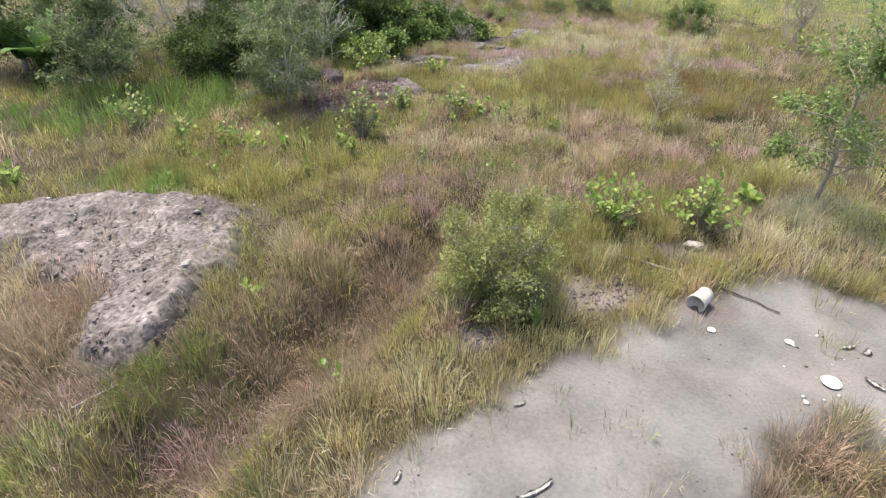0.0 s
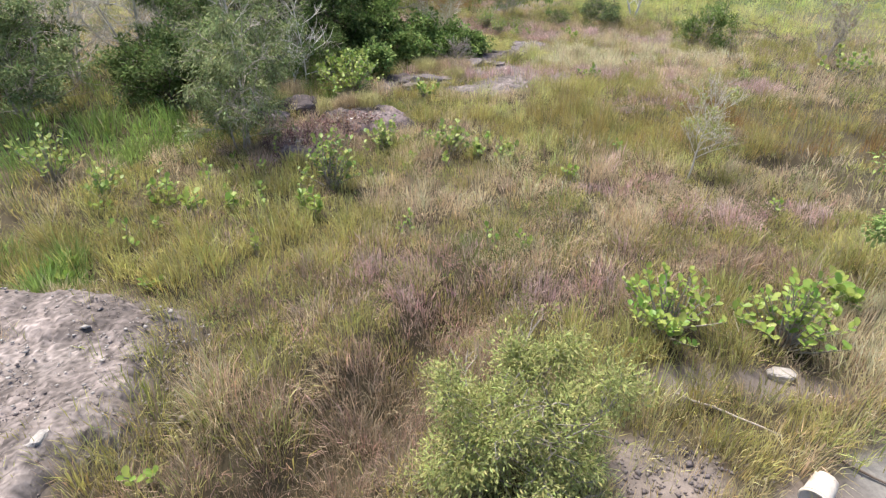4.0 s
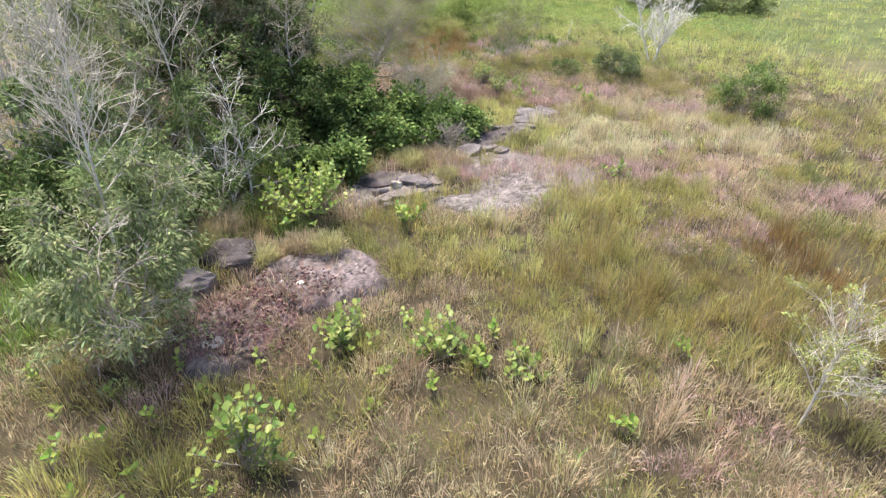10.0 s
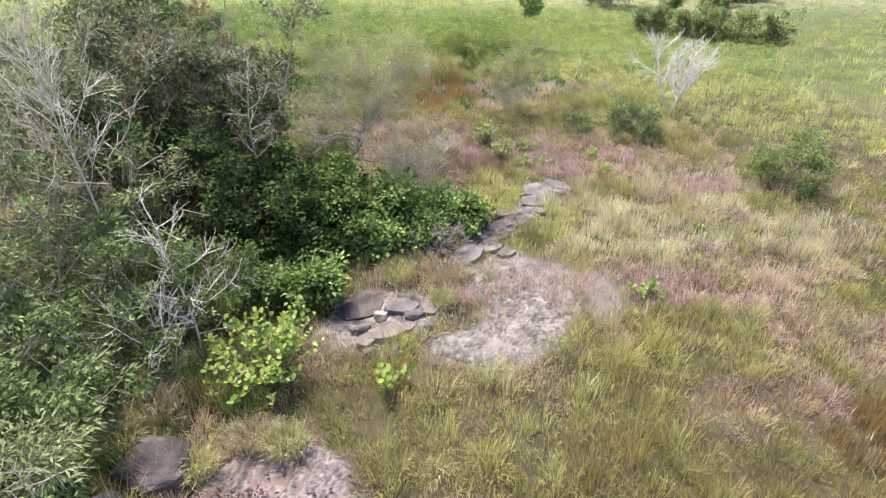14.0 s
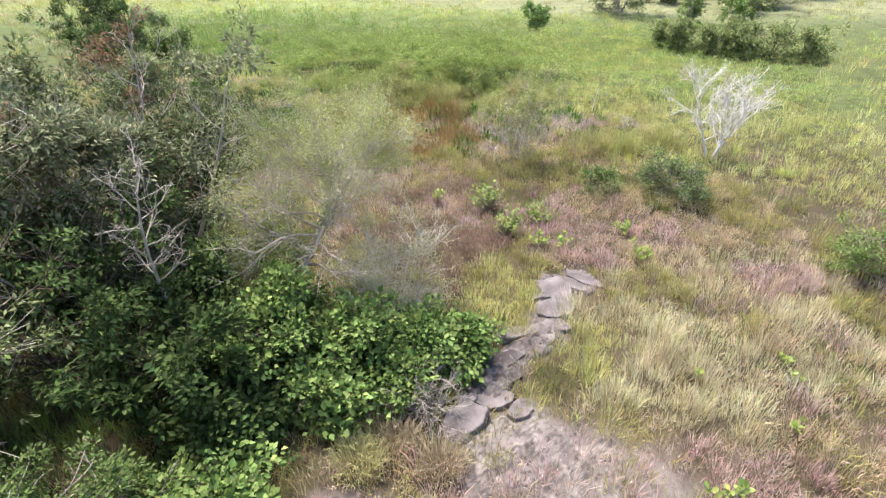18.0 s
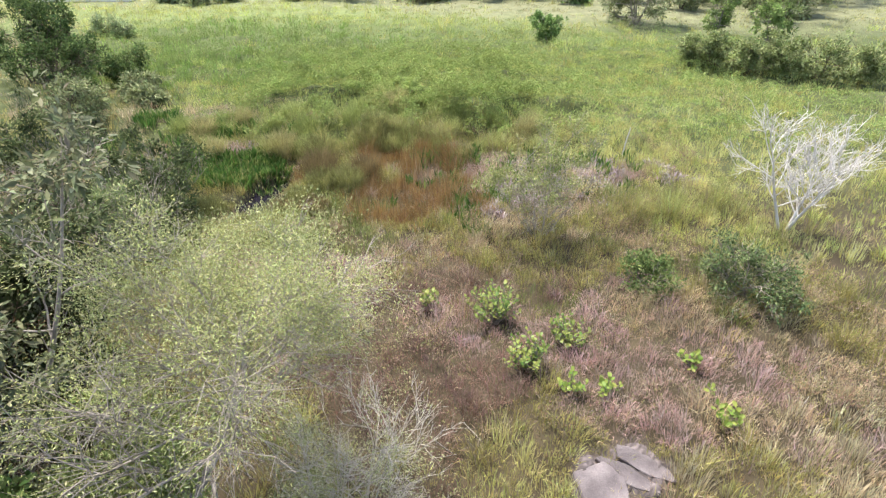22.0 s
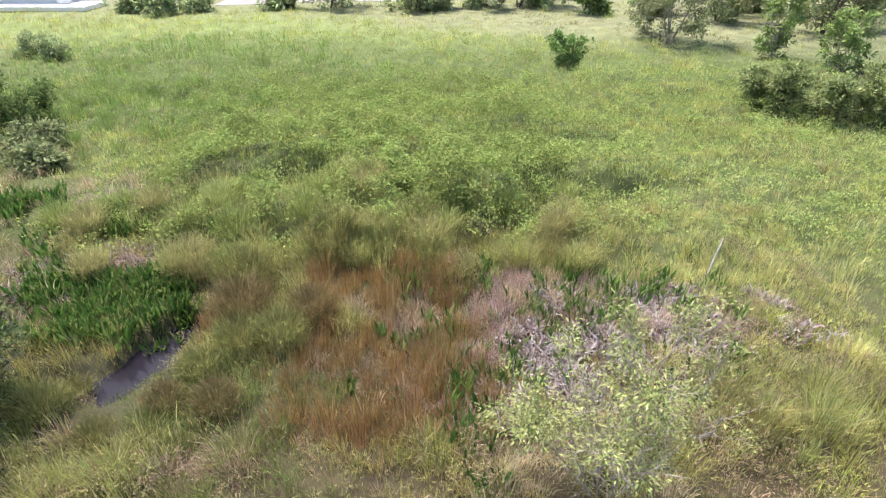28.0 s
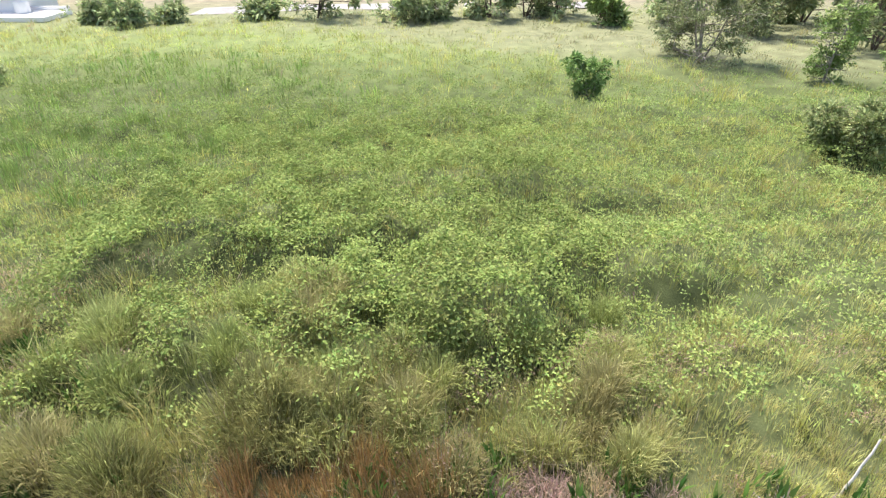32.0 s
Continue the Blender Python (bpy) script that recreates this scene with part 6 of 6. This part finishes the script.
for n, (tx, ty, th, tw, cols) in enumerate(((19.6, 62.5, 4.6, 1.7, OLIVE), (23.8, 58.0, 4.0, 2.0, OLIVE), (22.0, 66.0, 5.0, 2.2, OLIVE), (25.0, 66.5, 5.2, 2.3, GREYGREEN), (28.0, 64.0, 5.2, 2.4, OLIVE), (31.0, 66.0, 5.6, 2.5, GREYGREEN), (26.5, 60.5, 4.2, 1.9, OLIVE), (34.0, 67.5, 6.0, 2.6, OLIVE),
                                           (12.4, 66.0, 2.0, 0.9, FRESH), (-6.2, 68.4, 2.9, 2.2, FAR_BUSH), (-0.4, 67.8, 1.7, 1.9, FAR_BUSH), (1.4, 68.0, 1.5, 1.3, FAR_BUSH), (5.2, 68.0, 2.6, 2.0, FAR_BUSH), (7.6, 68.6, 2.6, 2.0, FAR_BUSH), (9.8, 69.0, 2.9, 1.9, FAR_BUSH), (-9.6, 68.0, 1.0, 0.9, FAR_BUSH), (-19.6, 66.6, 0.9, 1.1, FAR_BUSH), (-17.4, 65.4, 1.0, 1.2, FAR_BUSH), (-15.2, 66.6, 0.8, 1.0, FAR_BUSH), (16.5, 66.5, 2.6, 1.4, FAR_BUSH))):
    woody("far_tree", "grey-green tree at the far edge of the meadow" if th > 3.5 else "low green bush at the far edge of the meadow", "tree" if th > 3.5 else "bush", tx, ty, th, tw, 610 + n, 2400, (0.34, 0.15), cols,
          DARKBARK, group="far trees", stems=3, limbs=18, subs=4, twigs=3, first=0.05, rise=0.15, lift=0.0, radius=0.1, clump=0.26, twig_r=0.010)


# ---- banana plant in the thicket ----
def banana_leaf():
    bm = bmesh.new()
    rows = []
    for s in range(9):
        u = s / 8
        wv = 0.17 * math.sin(math.pi * min(1, 0.12 + 0.9 * u)) ** 0.7
        yv, zv = u * 1.1, 0.25 * u - 0.75 * u * u
        rows.append([bm.verts.new((sx * wv, yv, zv + abs(sx) * 0.06 * (1 - u))) for sx in (-1, 0, 1)])
    for a, b in zip(rows, rows[1:]):
        for k in range(2):
            bm.faces.new((a[k], a[k + 1], b[k + 1], b[k]))
    return bm_mesh("leaf", bm, BANANA, True)


BANANA_LEAF = banana_leaf()
for n, (bx, by, bh) in enumerate(((-11.3, 15.4, 0.55), (-10.5, 15.0, 0.4), (-12.2, 15.2, 0.5))):
    rng = np.random.default_rng(700 + n)
    ob = thing("banana_plant", bx, by, "banana plant with broad arching green leaves", "plant", "banana plants")
    v, f = tubes([(np.array([(0, 0, -0.05), (0.02, 0, bh * 0.4), (0, 0.03, bh)]), np.array([0.09, 0.075, 0.05]), 9)])
    part("stem", mesh_from("stem", v, f, None, None, BARK, True), ob)
    for k in range(9):
        lf = new("leaf", BANANA_LEAF)
        lf.parent = ob
        s = rng.uniform(1.15, 1.6)
        lf.matrix_basis = pose(0, 0, bh - 0.06 * k / 9, rng.uniform(30, 75), 0, k * 137.5) @ Matrix.Diagonal((s, s, s, 1))


# ---- stones ----
def stone_mesh(seed, sx, sy, sz, mat, box=0.45, rough=0.16):
    rng = np.random.default_rng(seed)
    bm = bmesh.new()
    bmesh.ops.create_icosphere(bm, subdivisions=4, radius=1.0)
    cuts = [(unit(rng.normal(0, 1, 3) * np.array([1, 1, 0.5])), rng.uniform(0.62, 0.95)) for _ in range(7)]
    off = Vector(rng.uniform(-50, 50, 3))
    for v in bm.verts:
        p = np.array(v.co)
        p = np.sign(p) * np.abs(p) ** box
        p = p / max(1.0, np.linalg.norm(p) / 1.25)
        for d, r in cuts:
            over = float(p @ d) - r
            if over > 0:
                p = p - d * over * 0.92
        q = Vector(p)
        p = p * (1 + rough * (noise.noise(q * 1.4 + off) + 0.45 * noise.noise(q * 4 + off) + 0.2 * noise.noise(q * 11 + off)))
        v.co = Vector((p[0] * sx, p[1] * sy, p[2] * sz))
    return bm_mesh("stone", bm, mat, False)


def slab_mesh(seed, sx, sy, sz, mat):
    """A flat broken slab: a many-cornered plate with chipped rims and an uneven top."""
    rng = np.random.default_rng(seed)
    k = int(rng.integers(6, 10))
    a = np.sort((np.arange(k) + rng.uniform(-0.3, 0.3, k)) * 2 * math.pi / k)
    rad = rng.uniform(0.82, 1.12, k)
    bm = bmesh.new()
    low = [bm.verts.new((rad[i] * math.cos(a[i]) * sx * 1.05, rad[i] * math.sin(a[i]) * sy * 1.05, -sz)) for i in range(k)]
    top = [bm.verts.new((rad[i] * math.cos(a[i]) * sx, rad[i] * math.sin(a[i]) * sy, sz * rng.uniform(0.75, 1.1))) for i in range(k)]
    bm.faces.new(top)
    bm.faces.new(low[::-1])
    for i in range(k):
        bm.faces.new((low[i], low[(i + 1) % k], top[(i + 1) % k], top[i]))
    bmesh.ops.bevel(bm, geom=bm.edges[:], offset=min(sx, sy, sz) * 0.14, segments=1, affect="EDGES")
    bmesh.ops.triangulate(bm, faces=bm.faces[:])
    bmesh.ops.subdivide_edges(bm, edges=bm.edges[:], cuts=2, use_grid_fill=True)
    off = Vector(rng.uniform(-50, 50, 3))
    size = (sx + sy) * 0.5
    for v in bm.verts:
        q = Vector((v.co.x / size, v.co.y / size, v.co.z / size))
        v.co += Vector((noise.noise(q * 3 + off), noise.noise(q * 3 - off), 0.8 * noise.noise(q * 2.2 + off * 2))) * size * 0.055
        v.co += Vector((0, 0, noise.noise(q * 8 + off))) * size * 0.035
    return bm_mesh("stone", bm, mat, False)


def stone(name, label, x, y, sx, sy, sz, turn, seed, mat, tilt=(0, 0), group="", sink=0.25):
    flat = sz < 0.62 * min(sx, sy)
    ob = new(name, slab_mesh(seed, sx, sy, sz, mat) if flat else stone_mesh(seed, sx, sy, sz, mat, 0.6, 0.2))
    ob.matrix_world = pose(x, y, float(ground_z(x, y)) + sz * (1 - 2 * sink) * 0.9, tilt[0], tilt[1], turn)
    return tagged(ob, label, "stone", group)


FLAT = "flat grey-pink stone slab lying in grass"
row = "stones of a broken row"
stone("stone_slab", "large grey tilted stone slab", 1.05, 19.25, 0.36, 0.27, 0.09, 25, 801, STONE, (8, -10), row)
stone("stone_slab", FLAT, 1.12, 19.66, 0.28, 0.15, 0.09, 60, 802, STONE, (0, 12), row)
stone("stone_slab", FLAT, 1.5, 19.72, 0.32, 0.24, 0.06, 10, 803, STONE, (0, 0), row)
stone("stone_slab", "long dark stone slab stacked on another", 1.72, 20.1, 0.40, 0.13, 0.06, 24, 804, DARKSTONE, (14, 0), row)
stone("stone_slab", "long dark stone slab stacked on another", 1.62, 20.42, 0.48, 0.17, 0.06, 26, 805, DARKSTONE, (14, 0), row, 0.0)
stone("stone", FLAT, 1.9, 19.5, 0.24, 0.18, 0.06, 40, 806, STONE, (0, 0), row)
stone("stone_slab", FLAT, 2.0, 21.15, 0.40, 0.17, 0.07, 16, 807, STONE, (0, 4), row)
stone("stone_slab", FLAT, 2.45, 21.15, 0.30, 0.27, 0.08, 50, 808, STONE, (0, 0), row, 0.35)
stone("stone_slab", FLAT, 2.78, 21.42, 0.24, 0.28, 0.07, 70, 814, STONE, (0, 3), row, 0.35)
stone("stone_slab", "broad flat slab with a straight broken edge", 2.82, 21.86, 0.40, 0.25, 0.08, -4, 809, STONE, (7, 0), row)
stone("stone", FLAT, 2.66, 22.2, 0.22, 0.13, 0.10, 5, 810, STONE, (0, 6), row)
stone("stone_slab", "large uneven grey slab of the row", 2.98, 22.45, 0.33, 0.47, 0.10, 18, 811, STONE, (4, 0), row, 0.3)
stone("stone_slab", "long grey stone slab at the row's end", 3.58, 22.86, 0.42, 0.12, 0.07, -36, 812, STONE, (10, 5), row)
stone("stone_slab", "long grey stone slab at the row's end", 3.36, 22.68, 0.42, 0.12, 0.07, -36, 813, STONE, (10, 5), row)
court = "stones on the bare patch"
stone("stone", "pale angular block standing on bare ground", -0.50, 17.38, 0.13, 0.12, 0.13, 30, 820, PALESTONE, (6, 8), court)
stone("stone", "angular pinkish stone leaning on rubble", -0.80, 17.08, 0.20, 0.10, 0.10, 40, 821, STONE, (10, 14), court)
stone("stone_slab", "broad flat stone sunk in bare ground", -0.38, 16.98, 0.34, 0.20, 0.07, 25, 822, PINKSTONE, (0, 4), court)
stone("stone_slab", "dark flat stone sunk in bare ground", -0.70, 16.78, 0.24, 0.15, 0.07, 35, 823, PINKSTONE, (5, 0), court)
stone("stone_slab", "tilted grey slab on a heap of rubble", -0.16, 17.66, 0.30, 0.17, 0.08, 25, 824, STONE, (10, 8), court)
stone("stone", "flat stone among rubble", 0.06, 17.46, 0.18, 0.10, 0.09, 25, 825, STONE, (8, 10), court)
stone("stone_slab", "flat stone among rubble", 0.32, 17.62, 0.20, 0.16, 0.07, 65, 826, PINKSTONE, (5, 0), court)
stone("stone", "flat stone among rubble", -0.05, 17.12, 0.17, 0.10, 0.07, 50, 828, PINKSTONE, (0, 9), court)
stone("stone", "small broken stone among rubble", -0.62, 16.55, 0.12, 0.08, 0.07, 10, 829, STONE, (0, 5), court)
stone("stone", "small broken stone among rubble", 0.3, 17.2, 0.10, 0.08, 0.06, 70, 837, STONE, (0, 5), court)
stone("stone_slab", "worn dark stone floor at the patch's rim", -0.95, 17.75, 0.55, 0.42, 0.05, 20, 827, DARKSTONE, (0, 0), court, 0.35)
outcrop = "rocks of the red outcrop"
stone("boulder", "dark lichened boulder on the outcrop", -3.05, 14.35, 0.56, 0.42, 0.29, 10, 830, DARKSTONE, (0, 0), outcrop)
stone("boulder", "cracked grey boulder on the outcrop", -3.25, 13.7, 0.42, 0.32, 0.24, 40, 831, STONE, (0, 10), outcrop)
stone("boulder", "grey boulder half hidden by leaves", -3.25, 13.2, 0.26, 0.20, 0.14, 20, 832, STONE, (0, 0), outcrop)
stone("stone", "small white stone on the outcrop", -2.05, 13.7, 0.07, 0.05, 0.04, 18, 834, WHITE, (0, 0), outcrop)
stone("stone", "small white stone on the outcrop", -1.72, 13.65, 0.07, 0.05, 0.04, 60, 835, WHITE, (0, 0), outcrop)
stone("stone", "pinkish pale stone below the outcrop", -2.55, 12.3, 0.16, 0.11, 0.06, 30, 836, PALESTONE, (0, 0), outcrop)
stone("stone", "pale concrete lump under a shrub", 3.33, 6.38, 0.13, 0.08, 0.06, -10, 840, PALESTONE)
stone("stone", "pale stone scrap on the mound", -2.95, 5.35, 0.06, 0.12, 0.05, 0, 843, PALESTONE)


def rubble(name, seed, x, y, rx, ry, n, size, mat, label, lift=0.0):
    """Loose gravel and chips as one spread."""
    rng = np.random.default_rng(seed)
    base = np.array([(1, 0, 0), (0, 1, 0), (-1, 0, 0), (0, -1, 0), (0, 0, 1), (0, 0, -1)], float)
    tri = np.array([(0, 1, 4), (1, 2, 4), (2, 3, 4), (3, 0, 4), (1, 0, 5), (2, 1, 5), (3, 2, 5), (0, 3, 5)])
    a, r = rng.uniform(0, 2 * math.pi, n), np.sqrt(rng.uniform(0, 1, n))
    px, py = x + rx * r * np.cos(a), y + ry * r * np.sin(a)
    s = size * rng.gamma(1.6, 0.5, n)
    v = base[None] * (1 + rng.normal(0, 0.25, (n, 6, 1))) * s[:, None, None] * np.array([1, 0.8, 0.55])
    c, q = np.cos(a * 7), np.sin(a * 7)
    v = np.stack([v[..., 0] * c[:, None] - v[..., 1] * q[:, None], v[..., 0] * q[:, None] + v[..., 1] * c[:, None], v[..., 2]], -1)
    v = v + np.stack([px, py, ground_z(px, py) + s * 0.2 + lift], -1)[:, None]
    f = (tri[None] + np.arange(n)[:, None, None] * 6).reshape(-1, 3)
    ob = new(name, mesh_from(name, v.reshape(-1, 3), None, f, None, mat))
    return tagged(ob, label, "gravel", "", "stuff")


rubble("gravel", 850, -4.2, 6.2, 2.3, 1.3, 5200, 0.010, PINKSTONE, "grey stone chips over the bare mound", 0.025)
rubble("gravel", 857, -3.35, 5.0, 0.6, 1.0, 1200, 0.012, PINKSTONE, "pinkish stone chips over the foot of the mound", 0.03)
rubble("gravel", 858, -4.0, 6.2, 2.2, 1.3, 1500, 0.010, PALESTONE, "pale stone chips scattered over the mound", 0.06)
rubble("gravel", 851, -0.2, 17.3, 1.2, 0.8, 900, 0.022, STONE, "grey stone chips over the bare patch")
rubble("gravel", 852, 1.9, 17.2, 0.9, 0.8, 350, 0.012, PALESTONE, "fine pale gravel on the bare patch")
rubble("gravel", 853, -1.9, 13.6, 1.2, 0.9, 500, 0.015, STONE, "grey stone chips over the red outcrop", 0.07)
rubble("gravel", 854, 2.2, 3.6, 2.6, 1.9, 900, 0.006, STONE, "dark grit scattered on the sandy clearing")
rubble("gravel", 855, 1.85, 5.35, 0.6, 0.35, 700, 0.013, STONE, "grey chips between grass tufts")
rubble("gravel", 859, 0.42, 4.55, 0.26, 0.22, 500, 0.012, STONE, "grey chips in a small bare patch under a bush")
rubble("dropped_bits", 856, 3.9, 4.0, 0.9, 0.7, 60, 0.014, WHITE, "small white scraps on the sandy clearing")


# ---- bucket and litter on the clearing ----
def lathe(bm, profile, k=32):
    rings = []
    for r, z in profile:
        rings.append([bm.verts.new((r * math.cos(2 * math.pi * i / k), r * math.sin(2 * math.pi * i / k), z)) for i in range(k)])
    for a, b in zip(rings, rings[1:]):
        for i in range(k):
            bm.faces.new((a[i], a[(i + 1) % k], b[(i + 1) % k], b[i]))
    return rings


def leaf_litter(x, y, rx, ry, n, seed):
    """Fallen leaves lying loose on rock."""
    rng = np.random.default_rng(seed)
    a, r = rng.uniform(0, 2 * math.pi, n), np.sqrt(rng.uniform(0, 1, n))
    px, py = x + rx * r * np.cos(a), y + ry * r * np.sin(a)
    pos = np.stack([px, py, ground_z(px, py) + 0.05 + rng.uniform(0, 0.07, n)], -1)
    ln = rng.uniform(0.04, 0.09, n)
    me = leaves_mesh("leaf_litter", rng, pos, rng.normal(0, 1, (n, 3)) * np.array([1, 1, 0.3]), ln, ln * 0.45,
                     shades(rng, n, ((0.17, 0.10, 0.10), (0.22, 0.135, 0.13), (0.13, 0.08, 0.08), (0.28, 0.21, 0.19)), 0.2), LEAF, 0.3, 0.0, 0.8)
    return tagged(new("leaf_litter", me), "dry red-brown fallen leaves on rock", "leaf litter", "", "stuff")


leaf_litter(-2.45, 12.85, 0.85, 0.8, 1500, 860)
leaf_litter(-1.9, 13.6, 0.8, 0.4, 500, 861)


def bucket(x, y):
    ob = thing("bucket", x, y, "dirty white plastic bucket lying on its side", "bucket", "", float(ground_z(x, y)) + 0.095)
    tip = pose(0, 0, 0, 97, 0, -48) @ Matrix.Scale(0.7, 4)
    bm = bmesh.new()
    rings = lathe(bm, [(0.118, -0.17), (0.122, -0.165), (0.142, 0.17), (0.138, 0.172), (0.118, -0.155)])
    bm.faces.new(rings[0][::-1])
    bm.faces.new(rings[-1])
    bmesh.ops.transform(bm, matrix=tip, verts=bm.verts)
    body = part("body", bm_mesh("body", bm, PLASTIC, True), ob)
    bm = bmesh.new()
    lathe(bm, [(0.1425, 0.125), (0.152, 0.128), (0.153, 0.136), (0.1425, 0.139)])
    lathe(bm, [(0.1435, 0.155), (0.156, 0.158), (0.156, 0.175), (0.1405, 0.177)])
    bmesh.ops.transform(bm, matrix=tip, verts=bm.verts)
    part("rim", bm_mesh("rim", bm, PLASTIC, True), body)
    a = np.linspace(-1.45, 1.45, 11)
    pts = np.stack([0.15 * np.sin(a), -0.15 * np.cos(a) * 0.95, np.full(11, 0.14) - 0.1 * np.cos(a)], -1)
    pts = np.array([tip @ Vector(p) for p in pts])
    v, f = tubes([(pts, np.full(11, 0.004), 6)])
    part("handle", mesh_from("handle", v, f, None, None, GREYTWIG, True), ob, "thin wire handle")
    return ob


bucket(2.9, 5.08)


def dish(x, y, r, tilt, name="plate", label="white plastic plate lying on sand"):
    bm = bmesh.new()
    rings = lathe(bm, [(r * 0.72, 0.0), (r * 0.98, r * 0.16), (r, r * 0.17), (r * 0.98, r * 0.19), (r * 0.72, 0.012)])
    bm.faces.new(rings[0][::-1])
    bm.faces.new(rings[-1])
    ob = new(name, bm_mesh(name, bm, WHITE, True))
    ob.matrix_world = pose(x, y, float(ground_z(x, y)) + 0.008, tilt, 0, 0)
    return tagged(ob, label, "plate")


dish(3.68, 3.88, 0.09, 3)
dish(3.60, 4.47, 0.045, 0, "lid", "small white plastic lid lying on sand")
dish(2.87, 4.66, 0.042, 5, "lid", "small cream plastic lid lying on sand")


def scrap(x, y, ln, wd, turn, seed, label="curled scrap of white plastic sheet"):
    rng = np.random.default_rng(seed)
    bm = bmesh.new()
    rows = []
    for s in range(9):
        u = s / 8 - 0.5
        wv = wd * (0.6 + 0.4 * rng.uniform()) * (1 - 1.6 * u * u)
        bend = 0.3 * ln * (u * u - 0.1) * rng.uniform(0.8, 1.2)
        rows.append([bm.verts.new((u * ln, bend + sx * wv * 0.5, 0.012 + 0.02 * rng.uniform())) for sx in (-1, 0, 1)])
    for a, b in zip(rows, rows[1:]):
        for k in range(2):
            bm.faces.new((a[k], b[k], b[k + 1], a[k + 1]))
    bmesh.ops.solidify(bm, geom=bm.faces[:], thickness=0.004)
    ob = new("plastic_scrap", bm_mesh("plastic_scrap", bm, WHITE, True))
    ob.matrix_world = pose(x, y, float(ground_z(x, y)), 0, 0, turn)
    return tagged(ob, label, "litter", "litter")


scrap(0.72, 2.72, 0.34, 0.05, 28, 901)
scrap(-0.35, 2.83, 0.12, 0.05, 70, 902)
scrap(4.08, 3.85, 0.20, 0.07, -60, 903)
scrap(4.15, 4.38, 0.16, 0.06, 10, 904)
scrap(4.3, 4.3, 0.12, 0.08, 40, 905)
scrap(0.7, 3.6, 0.12, 0.03, 20, 906)
scrap(4.0, 4.6, 0.10, 0.06, 80, 907)


def stick(name, label, x0, y0, x1, y1, r, mat, z=0.02, rise=0.0):
    ob = thing(name, x0, y0, label, "stick")
    rng = np.random.default_rng(int(abs(x0 * 100)))
    p = np.linspace((0, 0, z), (x1 - x0, y1 - y0, z + rise + float(ground_z(x1, y1) - ground_z(x0, y0))), 6)
    p[1:-1] += rng.normal(0, 0.015, (4, 3)) * np.array([1, 1, 0.3])
    v, f = tubes([(p, np.linspace(r, r * 0.6, 6), 6)])
    part("shaft", mesh_from("shaft", v, f, None, None, mat, True), ob)
    return ob


stick("stick", "thin dark stick lying on sand", 3.25, 5.45, 3.75, 4.95, 0.012, DARKBARK)
stick("stick", "pale dry stick in grass", 2.2, 6.1, 2.9, 5.6, 0.012, GREYTWIG, 0.08)
stick("stick", "grey driftwood branch beside the mound", -3.2, 3.4, -2.95, 3.7, 0.008, GREYTWIG, 0.1)
stick("post", "thin pale stake standing in the field", 6.35, 33.1, 6.5, 33.15, 0.02, WHITEWOOD, -0.05, 1.0)


# ---- far edge: track, yard and low building ----
def box_mesh(name, sx, sy, sz, mat, bevel=0.03):
    bm = bmesh.new()
    bmesh.ops.create_cube(bm, size=1.0)
    for v in bm.verts:
        v.co = Vector((v.co.x * sx, v.co.y * sy, (v.co.z + 0.5) * sz))
    bmesh.ops.bevel(bm, geom=bm.edges[:], offset=bevel, segments=2, affect="EDGES")
    return bm_mesh(name, bm, mat)


u = np.linspace(0, 1, 24)
cx, cy = -15 + 30 * u, 71.0 + 4.5 * u + 0.8 * np.sin(u * 5)
v = np.concatenate([np.stack([cx, cy - 1.5 - 0.3 * np.sin(u * 17), np.full(24, 0.03)], -1), np.stack([cx, cy + 1.6 + 0.3 * np.sin(u * 13), np.full(24, 0.03)], -1)])
f = [(n, n + 1, 24 + n + 1, 24 + n) for n in range(23)]
tagged(new("road", mesh_from("road", v, f, None, None, ASPHALT)), "pale grey worn track across the far edge", "road", "", "structure")

yard = thing("concrete_yard", -26.6, 68.2, "low white concrete platform with kerb at the far edge", "platform", "", 0.0)
part("slab", box_mesh("slab", 7.4, 3.2, 0.3, WALLPAINT), yard)
kerb = part("kerb", box_mesh("kerb", 7.4, 0.25, 0.25, WALLPAINT), yard)
kerb.location = (0, 1.4, 0.3)
house = thing("house", -29.0, 70.8, "low white house with red sheet roof at the far edge", "house", "", 0.0)
part("wall", box_mesh("wall", 7.0, 4.0, 2.6, WALLPAINT), house)
roof = part("roof", box_mesh("roof", 7.8, 4.8, 0.16, REDPAINT), house)
roof.location = (0, 0, 2.6)
for wx in (-2.0, 0.6, 2.4):
    w = part("window", box_mesh("window", 0.9, 0.06, 0.9, DARKGLASS), house, "dark window opening")
    w.location = (wx, -2.02, 1.1)
    sill = part("sill", box_mesh("sill", 1.1, 0.16, 0.08, WALLPAINT), w)
    sill.location = (0, -0.06, -0.08)
tank = thing("water_tank", -25.2, 68.4, "small white cylindrical tank on the platform", "tank", "", 0.3)
bm = bmesh.new()
rings = lathe(bm, [(0.42, 0.0), (0.44, 0.05), (0.44, 0.6), (0.38, 0.68), (0.12, 0.72)], 24)
bm.faces.new(rings[-1])
bm.faces.new(rings[0][::-1])
part("body", bm_mesh("body", bm, WALLPAINT, True), tank)
